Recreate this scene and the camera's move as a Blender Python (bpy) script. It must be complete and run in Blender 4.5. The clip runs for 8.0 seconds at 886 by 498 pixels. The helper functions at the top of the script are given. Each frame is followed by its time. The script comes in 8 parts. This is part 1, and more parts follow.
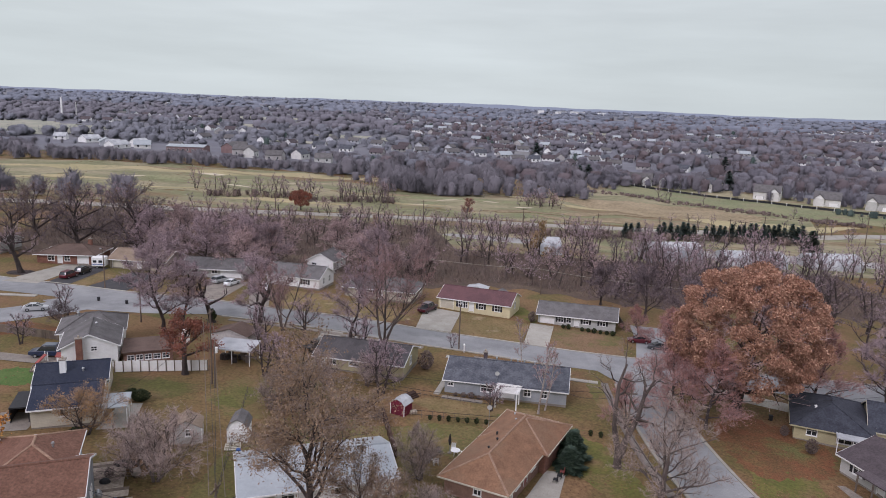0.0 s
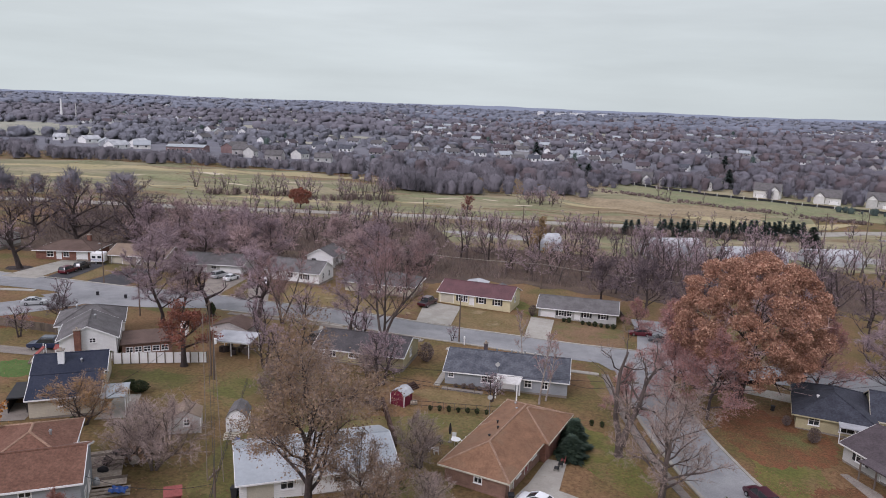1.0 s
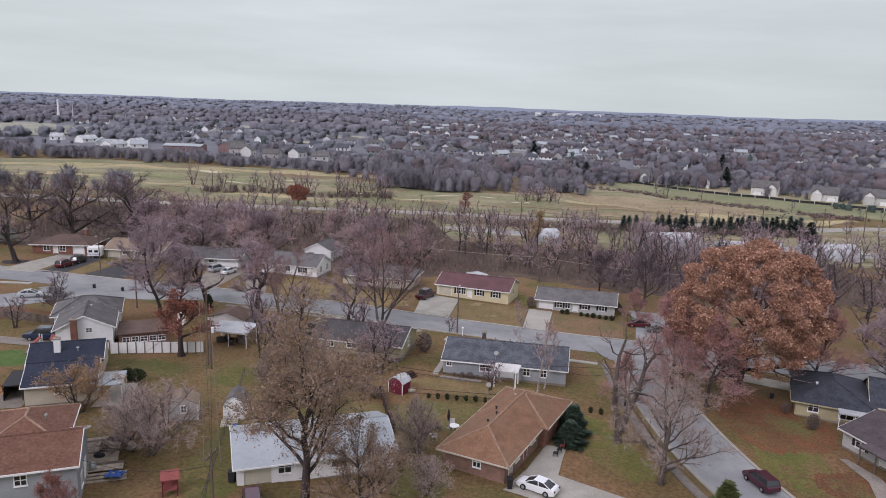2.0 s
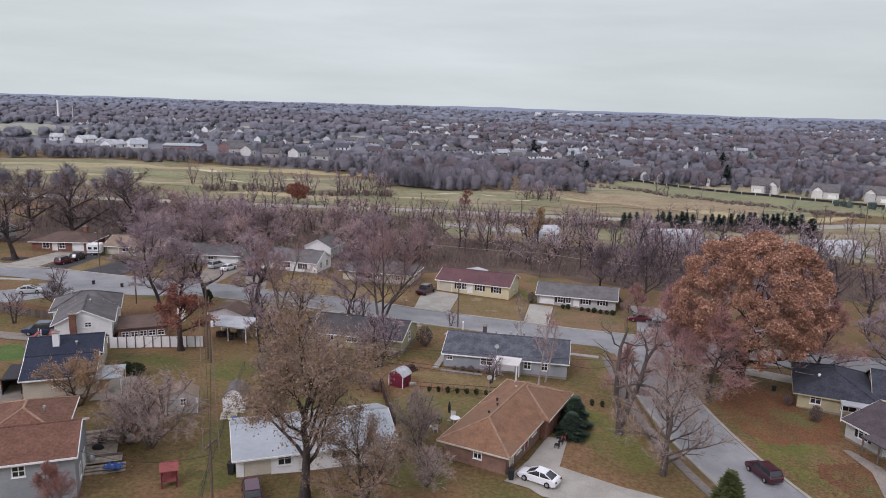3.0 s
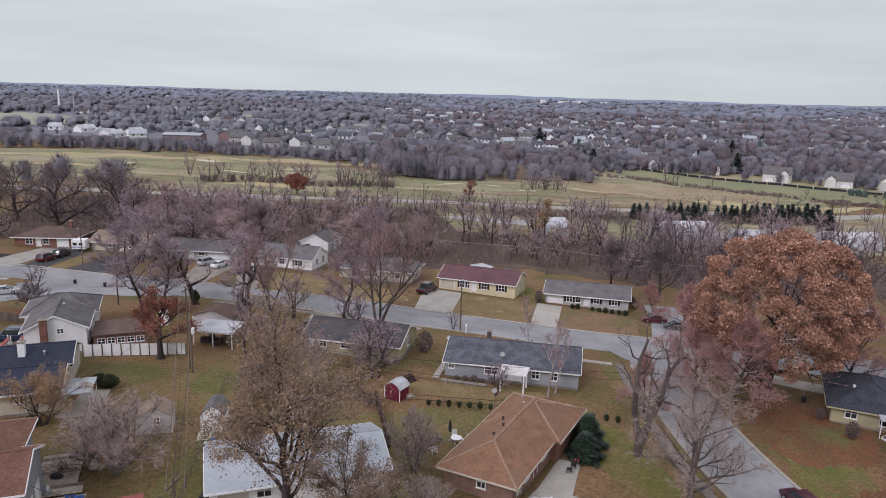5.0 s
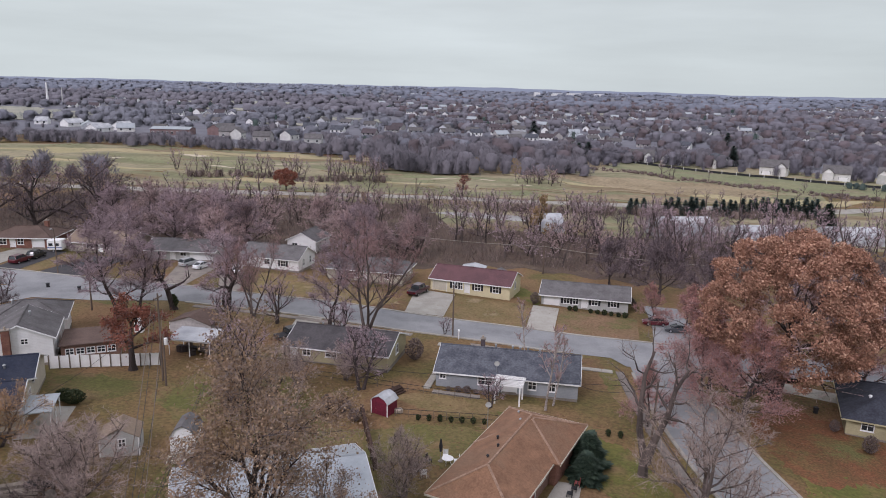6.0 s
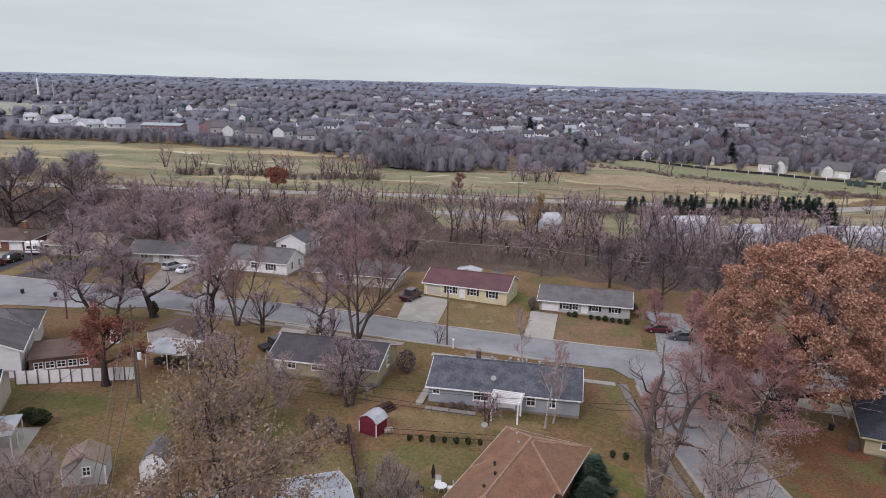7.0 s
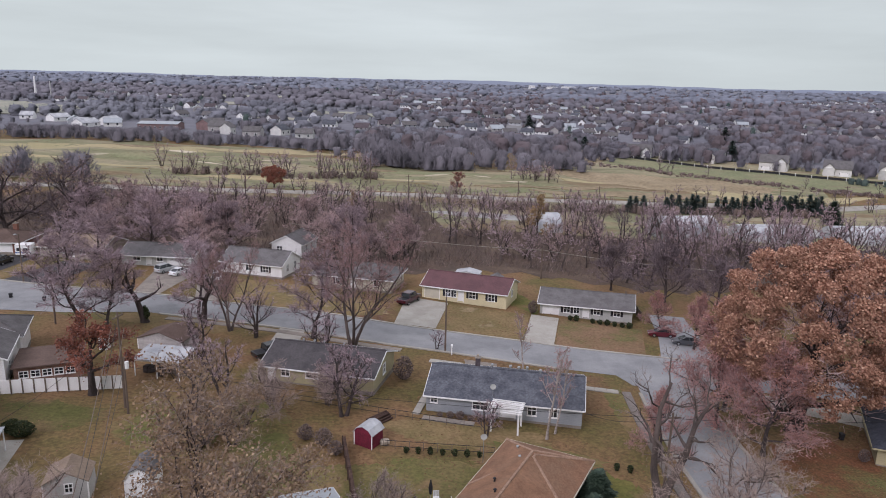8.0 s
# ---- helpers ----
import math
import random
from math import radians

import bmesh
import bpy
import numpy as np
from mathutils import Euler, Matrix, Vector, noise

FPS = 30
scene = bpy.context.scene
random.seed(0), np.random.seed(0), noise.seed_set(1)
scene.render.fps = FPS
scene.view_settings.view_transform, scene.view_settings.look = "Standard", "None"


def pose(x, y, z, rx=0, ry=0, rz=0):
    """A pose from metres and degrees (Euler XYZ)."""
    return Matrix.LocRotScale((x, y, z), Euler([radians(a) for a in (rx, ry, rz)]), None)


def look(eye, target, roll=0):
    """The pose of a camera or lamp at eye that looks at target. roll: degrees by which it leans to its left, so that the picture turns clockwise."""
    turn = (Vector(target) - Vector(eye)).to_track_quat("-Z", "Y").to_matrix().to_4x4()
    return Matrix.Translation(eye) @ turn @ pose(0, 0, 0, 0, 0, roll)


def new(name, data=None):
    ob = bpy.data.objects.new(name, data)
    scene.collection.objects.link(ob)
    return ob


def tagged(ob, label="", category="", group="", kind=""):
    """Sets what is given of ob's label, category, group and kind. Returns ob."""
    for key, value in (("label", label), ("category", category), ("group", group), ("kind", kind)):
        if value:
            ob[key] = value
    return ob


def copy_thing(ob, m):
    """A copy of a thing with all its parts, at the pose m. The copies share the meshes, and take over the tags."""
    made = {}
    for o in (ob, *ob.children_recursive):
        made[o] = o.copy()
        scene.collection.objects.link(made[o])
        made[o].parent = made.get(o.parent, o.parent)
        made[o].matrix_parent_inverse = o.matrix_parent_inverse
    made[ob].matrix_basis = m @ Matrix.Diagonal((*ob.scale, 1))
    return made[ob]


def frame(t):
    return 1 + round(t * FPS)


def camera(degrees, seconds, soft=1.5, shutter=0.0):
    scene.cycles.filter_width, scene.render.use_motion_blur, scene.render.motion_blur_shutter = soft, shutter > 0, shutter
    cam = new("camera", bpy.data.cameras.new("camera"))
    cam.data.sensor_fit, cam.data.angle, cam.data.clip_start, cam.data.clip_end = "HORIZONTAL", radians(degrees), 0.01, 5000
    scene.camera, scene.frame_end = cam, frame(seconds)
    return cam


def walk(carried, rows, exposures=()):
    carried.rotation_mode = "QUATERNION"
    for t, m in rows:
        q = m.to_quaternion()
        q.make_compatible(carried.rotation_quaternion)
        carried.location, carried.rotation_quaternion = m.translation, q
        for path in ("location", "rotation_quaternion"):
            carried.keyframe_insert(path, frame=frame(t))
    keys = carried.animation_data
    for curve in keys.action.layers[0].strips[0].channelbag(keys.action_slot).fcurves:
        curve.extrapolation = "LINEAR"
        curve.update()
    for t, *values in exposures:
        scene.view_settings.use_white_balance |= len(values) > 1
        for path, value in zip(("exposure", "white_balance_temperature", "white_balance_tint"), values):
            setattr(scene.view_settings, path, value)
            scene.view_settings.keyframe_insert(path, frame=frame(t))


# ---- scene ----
# ---------------------------------------------------------------- camera
cam = camera(63.55, 8.0, soft=0.95)


def eye(x, y, z, yaw, pitch, roll):
    a, b = radians(yaw), radians(pitch)
    ahead = Vector((-math.sin(a) * math.cos(b), math.cos(a) * math.cos(b), math.sin(b)))
    p = Vector((x, y, z))
    return look(p, p + ahead * 100, roll)


PATH = [
    (0.0, eye(0.004, 0.000, 42.001, 0.000, -11.708, 2.135)),
    (0.5, eye(0.066, 0.051, 41.161, 0.144, -11.664, 2.064)),
    (1.0, eye(0.109, 0.093, 40.290, 0.016, -11.557, 1.968)),
    (1.5, eye(0.139, 0.038, 39.313, -0.091, -11.494, 1.905)),
    (3.0, eye(0.234, 0.229, 37.250, -0.122, -11.405, 1.629)),
    (3.5, eye(0.301, 1.384, 37.179, 0.389, -11.445, 1.620)),
    (4.0, eye(0.409, 3.377, 37.186, 0.605, -11.727, 1.607)),
    (4.5, eye(0.567, 5.972, 37.145, 0.462, -12.050, 1.553)),
    (6.0, eye(1.189, 14.535, 37.114, -0.230, -12.892, 1.340)),
    (6.5, eye(1.410, 18.107, 37.191, -0.495, -13.117, 1.347)),
    (7.0, eye(1.517, 20.129, 37.225, -0.578, -13.229, 1.346)),
    (7.5, eye(1.525, 21.064, 37.269, -0.609, -13.287, 1.341)),
    (8.0, eye(1.650, 22.905, 37.374, -0.659, -13.399, 1.328)),
]
walk(cam, PATH, [(0.0, 0.15, 6090, 28), (8.0, 0.15, 6090, 28)])

# ---------------------------------------------------------------- sky and sun
world = bpy.data.worlds.new("overcast_sky")
scene.world = world
world.use_nodes = True
wt = world.node_tree
wt.nodes.clear()
SUN_EL, SUN_ROT = radians(38), radians(215)


def build_world():
    n, l = wt.nodes, wt.links
    out = n.new("ShaderNodeOutputWorld")
    clear = n.new("ShaderNodeTexSky")
    clear.sky_type, clear.sun_disc = "NISHITA", False
    clear.sun_elevation, clear.sun_rotation = SUN_EL, SUN_ROT
    bg1 = n.new("ShaderNodeBackground")
    bg1.inputs["Strength"].default_value = 0.06
    l.new(clear.outputs[0], bg1.inputs["Color"])
    tc = n.new("ShaderNodeTexCoord")
    sep = n.new("ShaderNodeSeparateXYZ")
    l.new(tc.outputs["Generated"], sep.inputs[0])
    ramp = n.new("ShaderNodeValToRGB")
    l.new(sep.outputs["Z"], ramp.inputs[0])
    e = ramp.color_ramp.elements
    e[0].position, e[0].color = 0.0, (0.60, 0.70, 0.62, 1)
    e[1].position, e[1].color = 1.0, (1.02, 1.06, 1.06, 1)
    for p, c in ((0.035, (0.60, 0.70, 0.62, 1)), (0.10, (0.615, 0.71, 0.625, 1)), (0.18, (0.63, 0.72, 0.635, 1)), (0.45, (0.80, 0.88, 0.82, 1))):
        x = e.new(p)
        x.color = c
    mp = n.new("ShaderNodeMapping")
    mp.inputs["Scale"].default_value = (1.4, 1.4, 11.0)
    mp.inputs["Rotation"].default_value = (0, radians(4), 0)
    l.new(tc.outputs["Generated"], mp.inputs[0])
    ns = n.new("ShaderNodeTexNoise")
    ns.inputs["Scale"].default_value = 2.2
    ns.inputs["Detail"].default_value = 5
    ns.inputs["Roughness"].default_value = 0.55
    l.new(mp.outputs[0], ns.inputs["Vector"])
    mr = n.new("ShaderNodeMapRange")
    mr.inputs[1].default_value, mr.inputs[2].default_value = 0.3, 0.7
    mr.inputs[3].default_value, mr.inputs[4].default_value = 0.92, 1.06
    l.new(ns.outputs[0], mr.inputs[0])
    mul = n.new("ShaderNodeVectorMath")
    mul.operation = "SCALE"
    l.new(ramp.outputs[0], mul.inputs[0])
    l.new(mr.outputs[0], mul.inputs["Scale"])
    side = n.new("ShaderNodeValToRGB")
    shift = n.new("ShaderNodeMapRange")
    shift.inputs[1].default_value, shift.inputs[2].default_value = -1.0, 1.0
    l.new(sep.outputs["X"], shift.inputs[0])
    l.new(shift.outputs[0], side.inputs[0])
    se = side.color_ramp.elements
    se[0].color, se[1].color = (0.90, 0.905, 0.90, 1), (0.80, 0.805, 0.80, 1)
    mid = se.new(0.5)
    mid.color = (1, 1, 1, 1)
    tint = n.new("ShaderNodeVectorMath")
    tint.operation = "MULTIPLY"
    l.new(mul.outputs[0], tint.inputs[0])
    l.new(side.outputs[0], tint.inputs[1])
    bg2 = n.new("ShaderNodeBackground")
    bg2.inputs["Strength"].default_value = 0.95
    l.new(tint.outputs[0], bg2.inputs["Color"])
    mix = n.new("ShaderNodeMixShader")
    mix.inputs[0].default_value = 0.94
    l.new(bg1.outputs[0], mix.inputs[1])
    l.new(bg2.outputs[0], mix.inputs[2])
    l.new(mix.outputs[0], out.inputs[0])


build_world()
sun = new("sun", bpy.data.lights.new("sun", "SUN"))
sun.data.energy, sun.data.angle, sun.data.color = 1.25, radians(22), (1.0, 0.97, 0.93)
sun.matrix_world = look((0, 0, 0), (-math.sin(SUN_ROT) * math.cos(SUN_EL), -math.cos(SUN_ROT) * math.cos(SUN_EL), -math.sin(SUN_EL)))
# ---------------------------------------------------------------- materials
def material(name, base, second=None, scale=1.0, fine=12.0, rough=0.85, bump=0.15, metal=0.0, vary=0.12, third=None, third_scale=0.15, stretch=(1, 1, 1), lo=0.4, hi=0.62, tlo=0.48, thi=0.62, spec=0.3):
    """A surface of two or three colours mixed by noise at a large and a fine scale, with fine relief."""
    m = bpy.data.materials.new(name)
    m.use_nodes = True
    n, l = m.node_tree.nodes, m.node_tree.links
    b = n["Principled BSDF"]
    b.inputs["Roughness"].default_value, b.inputs["Metallic"].default_value = rough, metal
    b.inputs["Specular IOR Level"].default_value = spec
    tc = n.new("ShaderNodeTexCoord")
    mp = n.new("ShaderNodeMapping")
    mp.inputs["Scale"].default_value = stretch
    l.new(tc.outputs["Object"], mp.inputs[0])

    def noisy(s, detail=8.0):
        t = n.new("ShaderNodeTexNoise")
        t.inputs["Scale"].default_value, t.inputs["Detail"].default_value = s, detail
        t.inputs["Roughness"].default_value = 0.62
        l.new(mp.outputs[0], t.inputs["Vector"])
        return t.outputs[0]

    def ranged(v, a, c, d, e):
        r = n.new("ShaderNodeMapRange")
        for k, x in enumerate((a, c, d, e)):
            r.inputs[k + 1].default_value = x
        l.new(v, r.inputs[0])
        return r.outputs[0]

    def mixed(f, x, y):
        k = n.new("ShaderNodeMix")
        k.data_type = "RGBA"
        l.new(f, k.inputs[0])
        for v, i in ((x, 6), (y, 7)):
            if isinstance(v, tuple):
                k.inputs[i].default_value = (*v, 1)
            else:
                l.new(v, k.inputs[i])
        return k.outputs[2]

    second = second or tuple(c * 0.8 for c in base)
    col = mixed(ranged(noisy(scale), lo, hi, 0, 1), base, second)
    if third:
        col = mixed(ranged(noisy(third_scale, 7.0), tlo, thi, 0, 1), col, third)
    f = noisy(fine, 2.0)
    info = n.new("ShaderNodeObjectInfo")
    hsv = n.new("ShaderNodeHueSaturation")
    add = n.new("ShaderNodeMath")
    add.operation = "MULTIPLY"
    l.new(ranged(f, 0.3, 0.7, 1 - vary, 1 + vary), add.inputs[0])
    l.new(ranged(info.outputs["Random"], 0, 1, 1 - vary * 0.5, 1 + vary * 0.5), add.inputs[1])
    l.new(add.outputs[0], hsv.inputs["Value"])
    l.new(col, hsv.inputs["Color"])
    l.new(hsv.outputs[0], b.inputs["Base Color"])
    if bump:
        bp = n.new("ShaderNodeBump")
        bp.inputs["Strength"].default_value, bp.inputs["Distance"].default_value = bump, 0.05
        l.new(f, bp.inputs["Height"])
        l.new(bp.outputs[0], b.inputs["Normal"])
    return m


def courses(m, axis, step, depth=0.35, dark=0.75, jitter=0.0):
    """Adds laid courses (shingles, siding, corrugation) along an axis to a material, as relief and a thin dark joint."""
    n, l = m.node_tree.nodes, m.node_tree.links
    b = n["Principled BSDF"]
    tc = n.new("ShaderNodeTexCoord")
    w = n.new("ShaderNodeTexWave")
    w.bands_direction, w.wave_profile = axis, "SAW"
    w.inputs["Scale"].default_value = 0.314 / step
    w.inputs["Distortion"].default_value = jitter
    w.inputs["Detail Scale"].default_value = 1.5
    l.new(tc.outputs["Object"], w.inputs["Vector"])
    r = n.new("ShaderNodeMapRange")
    r.inputs[1].default_value, r.inputs[2].default_value = 0.0, 0.25
    r.inputs[3].default_value, r.inputs[4].default_value = dark, 1.0
    l.new(w.outputs["Fac"], r.inputs[0])
    old = b.inputs["Base Color"].links[0].from_socket
    s = n.new("ShaderNodeVectorMath")
    s.operation = "SCALE"
    l.new(old, s.inputs[0])
    l.new(r.outputs[0], s.inputs["Scale"])
    l.new(s.outputs[0], b.inputs["Base Color"])
    bp = n.new("ShaderNodeBump")
    bp.inputs["Strength"].default_value, bp.inputs["Distance"].default_value = depth, 0.04
    l.new(w.outputs["Fac"], bp.inputs["Height"])
    if b.inputs["Normal"].links:
        l.new(b.inputs["Normal"].links[0].from_socket, bp.inputs["Normal"])
    l.new(bp.outputs[0], b.inputs["Normal"])
    return m


def leafy(name, a, b, c=None, rough=0.7, scale=0.35, up=0.0):
    """Leaves or twigs: the colour changes from piece to piece and from tree to tree."""
    m = bpy.data.materials.new(name)
    m.use_nodes = True
    n, l = m.node_tree.nodes, m.node_tree.links
    p = n["Principled BSDF"]
    p.inputs["Roughness"].default_value, p.inputs["Specular IOR Level"].default_value = rough, 0.2
    g = n.new("ShaderNodeNewGeometry")
    r = n.new("ShaderNodeValToRGB")
    l.new(g.outputs["Random Per Island"], r.inputs[0])
    e = r.color_ramp.elements
    e[0].color, e[1].color = (*a, 1), (*b, 1)
    if c:
        x = e.new(0.8)
        x.color = (*c, 1)
    tc = n.new("ShaderNodeTexCoord")
    t = n.new("ShaderNodeTexNoise")
    t.inputs["Scale"].default_value = scale
    l.new(tc.outputs["Object"], t.inputs["Vector"])
    info = n.new("ShaderNodeObjectInfo")
    q = n.new("ShaderNodeMapRange")
    q.inputs[1].default_value, q.inputs[2].default_value, q.inputs[3].default_value, q.inputs[4].default_value = 0.3, 0.7, 0.8, 1.2
    l.new(t.outputs[0], q.inputs[0])
    q2 = n.new("ShaderNodeMapRange")
    q2.inputs[3].default_value, q2.inputs[4].default_value = 0.85, 1.15
    l.new(info.outputs["Random"], q2.inputs[0])
    mu = n.new("ShaderNodeMath")
    mu.operation = "MULTIPLY"
    l.new(q.outputs[0], mu.inputs[0])
    l.new(q2.outputs[0], mu.inputs[1])
    h = n.new("ShaderNodeHueSaturation")
    l.new(r.outputs[0], h.inputs["Color"])
    l.new(mu.outputs[0], h.inputs["Value"])
    l.new(h.outputs[0], p.inputs["Base Color"])
    if up:
        # shading normals lean towards the sky, evening out shade on far crowns
        lean = n.new("ShaderNodeMix")
        lean.data_type = "VECTOR"
        lean.inputs[0].default_value = up
        l.new(g.outputs["Normal"], lean.inputs[4])
        lean.inputs[5].default_value = (-0.1, -0.35, 0.93)
        nv = n.new("ShaderNodeVectorMath")
        nv.operation = "NORMALIZE"
        l.new(lean.outputs[1], nv.inputs[0])
        l.new(nv.outputs[0], p.inputs["Normal"])
    return m


M = {}
M["ground"] = material("dormant_grass", (0.182, 0.108, 0.053), (0.11, 0.092, 0.031), 0.09, 2.4, 0.95, 0.4, third=(0.155, 0.084, 0.048), third_scale=0.05, vary=0.3, tlo=0.56, thi=0.68)
M["bright_lawn"] = material("bright_green_lawn", (0.108, 0.114, 0.028), (0.15, 0.13, 0.038), 0.3, 2.5, 0.95, 0.4, vary=0.25, third=(0.175, 0.12, 0.055), third_scale=0.22, tlo=0.48, thi=0.62)
M["vivid_lawn"] = material("vivid_green_lawn", (0.07, 0.125, 0.03), (0.095, 0.14, 0.04), 0.5, 3.0, 0.95, 0.4, vary=0.2)
# Far ground: its grey-blue base colour stands in for distance haze.
M["far_land"] = material("hazed_suburban_land", (0.15, 0.15, 0.175), (0.17, 0.168, 0.185), 0.008, 0.05, 0.95, 0.0, third=(0.21, 0.205, 0.195), third_scale=0.004, vary=0.12, tlo=0.56, thi=0.66)
M["lawn"] = material("green_lawn", (0.105, 0.105, 0.03), (0.15, 0.12, 0.047), 0.16, 2.5, 0.95, 0.4, vary=0.25, third=(0.19, 0.125, 0.062), third_scale=0.13, tlo=0.5, thi=0.62)
M["leaf_litter"] = material("fallen_leaf_litter", (0.195, 0.083, 0.04), (0.145, 0.082, 0.036), 0.4, 4.0, 0.95, 0.5, vary=0.35, third=(0.14, 0.13, 0.048), third_scale=0.14, tlo=0.52, thi=0.66)
M["leaf_mould"] = material("woodland_leaf_mould", (0.125, 0.085, 0.062), (0.09, 0.065, 0.05), 0.15, 2.0, 0.95, 0.5, vary=0.3, third=(0.17, 0.125, 0.085), third_scale=0.06, tlo=0.55, thi=0.66)
M["brown_lawn"] = material("brown_leafy_lawn", (0.19, 0.118, 0.068), (0.15, 0.105, 0.052), 0.3, 2.5, 0.95, 0.4, vary=0.25, third=(0.125, 0.11, 0.042), third_scale=0.2)
M["tan_lawn"] = material("tan_dormant_lawn", (0.225, 0.155, 0.075), (0.165, 0.128, 0.052), 0.2, 2.5, 0.95, 0.4, vary=0.25, third=(0.30, 0.225, 0.135), third_scale=0.2, tlo=0.6, thi=0.7)
M["asphalt"] = material("worn_asphalt", (0.262, 0.266, 0.27), (0.215, 0.218, 0.222), 0.25, 6.0, 0.9, 0.2, vary=0.1, third=(0.31, 0.312, 0.312), third_scale=0.1)
M["dark_asphalt"] = material("dark_sealed_asphalt", (0.05, 0.05, 0.055), (0.07, 0.065, 0.065), 0.5, 6.0, 0.85, 0.2)
M["concrete"] = material("pale_concrete", (0.375, 0.355, 0.31), (0.305, 0.285, 0.245), 0.4, 7.0, 0.9, 0.15, vary=0.1)
M["old_concrete"] = material("weathered_concrete", (0.275, 0.24, 0.205), (0.205, 0.18, 0.155), 0.6, 7.0, 0.92, 0.2, vary=0.15)
M["worn_walk"] = material("worn_dirty_concrete", (0.21, 0.185, 0.165), (0.16, 0.14, 0.125), 0.6, 7.0, 0.92, 0.2, vary=0.2)
M["gravel"] = material("pale_gravel", (0.38, 0.375, 0.36), (0.27, 0.26, 0.25), 0.08, 3.0, 0.95, 0.3, vary=0.15)
M["rough"] = material("golf_rough_grass", (0.205, 0.202, 0.108), (0.318, 0.275, 0.172), 0.035, 0.5, 0.95, 0.4, vary=0.22, third=(0.215, 0.15, 0.085), third_scale=0.022, stretch=(0.55, 1.6, 1), lo=0.45, hi=0.58, tlo=0.54, thi=0.62)
M["fairway"] = material("golf_fairway_grass", (0.33, 0.29, 0.155), (0.40, 0.33, 0.19), 0.05, 0.8, 0.95, 0.2, vary=0.1)
M["green"] = material("golf_green_grass", (0.185, 0.198, 0.102), (0.238, 0.228, 0.125), 0.05, 0.8, 0.95, 0.2, third=(0.215, 0.175, 0.11), third_scale=0.07, vary=0.2, tlo=0.52, thi=0.7)
M["meadow"] = material("brown_meadow_grass", (0.232, 0.18, 0.108), (0.305, 0.24, 0.15), 0.06, 0.6, 0.95, 0.5, vary=0.25)
M["sand"] = material("pale_sand", (0.55, 0.48, 0.36), (0.48, 0.42, 0.31), 0.2, 1.0, 0.95, 0.1)
M["bark"] = material("grey_brown_bark", (0.074, 0.057, 0.054), (0.042, 0.033, 0.031), 1.2, 9.0, 0.95, 0.7, vary=0.3, stretch=(1, 1, 0.25))
M["pale_bark"] = material("pale_mottled_bark", (0.15, 0.118, 0.105), (0.075, 0.06, 0.055), 1.0, 8.0, 0.95, 0.5, vary=0.25, stretch=(1, 1, 0.3))
M["white_bark"] = material("white_birch_bark", (0.42, 0.37, 0.34), (0.26, 0.22, 0.20), 1.5, 9.0, 0.9, 0.4, stretch=(1, 1, 2.0))
M["pole_wood"] = material("weathered_pole_wood", (0.16, 0.12, 0.095), (0.10, 0.075, 0.06), 1.0, 9.0, 0.95, 0.5, stretch=(1, 1, 0.1))
M["fence_wood"] = material("weathered_fence_wood", (0.20, 0.16, 0.125), (0.12, 0.095, 0.08), 1.2, 9.0, 0.95, 0.4, stretch=(1, 1, 0.2))
M["dark_fence"] = material("dark_brown_fence_wood", (0.085, 0.05, 0.038), (0.05, 0.03, 0.024), 1.2, 9.0, 0.95, 0.4, stretch=(1, 1, 0.2))
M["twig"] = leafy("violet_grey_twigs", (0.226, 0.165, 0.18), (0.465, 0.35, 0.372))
M["violet_twig"] = leafy("soft_violet_twigs", (0.217, 0.16, 0.174), (0.445, 0.338, 0.36))
M["dark_twig"] = leafy("dark_brown_twigs", (0.20, 0.152, 0.135), (0.37, 0.29, 0.25))
# Dusky twigs: the shade of dense woods is put into their colour.
M["dusky_shade_twig"] = leafy("dusky_shaded_twigs", (0.10, 0.076, 0.085), (0.215, 0.165, 0.175))
M["fallen_leaf"] = leafy("fallen_leaves", (0.135, 0.065, 0.038), (0.30, 0.17, 0.095), (0.21, 0.11, 0.06), scale=0.1)
M["pale_twig"] = leafy("pale_twigs", (0.26, 0.20, 0.18), (0.46, 0.36, 0.325))
M["brown_twig"] = leafy("red_brown_twigs", (0.29, 0.205, 0.20), (0.49, 0.36, 0.35))
M["pink_twig"] = leafy("rosy_twigs", (0.25, 0.152, 0.145), (0.43, 0.275, 0.262))
M["oak_leaf"] = leafy("rust_oak_leaves", (0.25, 0.12, 0.082), (0.68, 0.435, 0.30), (0.49, 0.272, 0.185))
M["rosy_leaf"] = leafy("rosy_brown_leaves", (0.27, 0.125, 0.105), (0.44, 0.235, 0.205))
M["yellow_leaf"] = leafy("tan_yellow_leaves", (0.20, 0.132, 0.088), (0.40, 0.285, 0.185), (0.28, 0.19, 0.125))
M["tawny_leaf"] = leafy("tawny_leaves", (0.20, 0.135, 0.07), (0.34, 0.23, 0.12))
M["gold_leaf"] = leafy("golden_brown_leaves", (0.34, 0.19, 0.085), (0.54, 0.34, 0.16))
M["orange_leaf"] = leafy("orange_leaves", (0.36, 0.15, 0.045), (0.55, 0.29, 0.09))
M["red_leaf"] = leafy("dull_red_leaves", (0.17, 0.062, 0.045), (0.29, 0.115, 0.075))
M["cedar"] = leafy("olive_cedar_sprays", (0.05, 0.065, 0.022), (0.12, 0.13, 0.045))
M["needle"] = leafy("dark_green_needles", (0.022, 0.038, 0.028), (0.058, 0.085, 0.055))
M["hedge"] = leafy("dark_green_shrub_leaves", (0.022, 0.032, 0.015), (0.06, 0.075, 0.03))
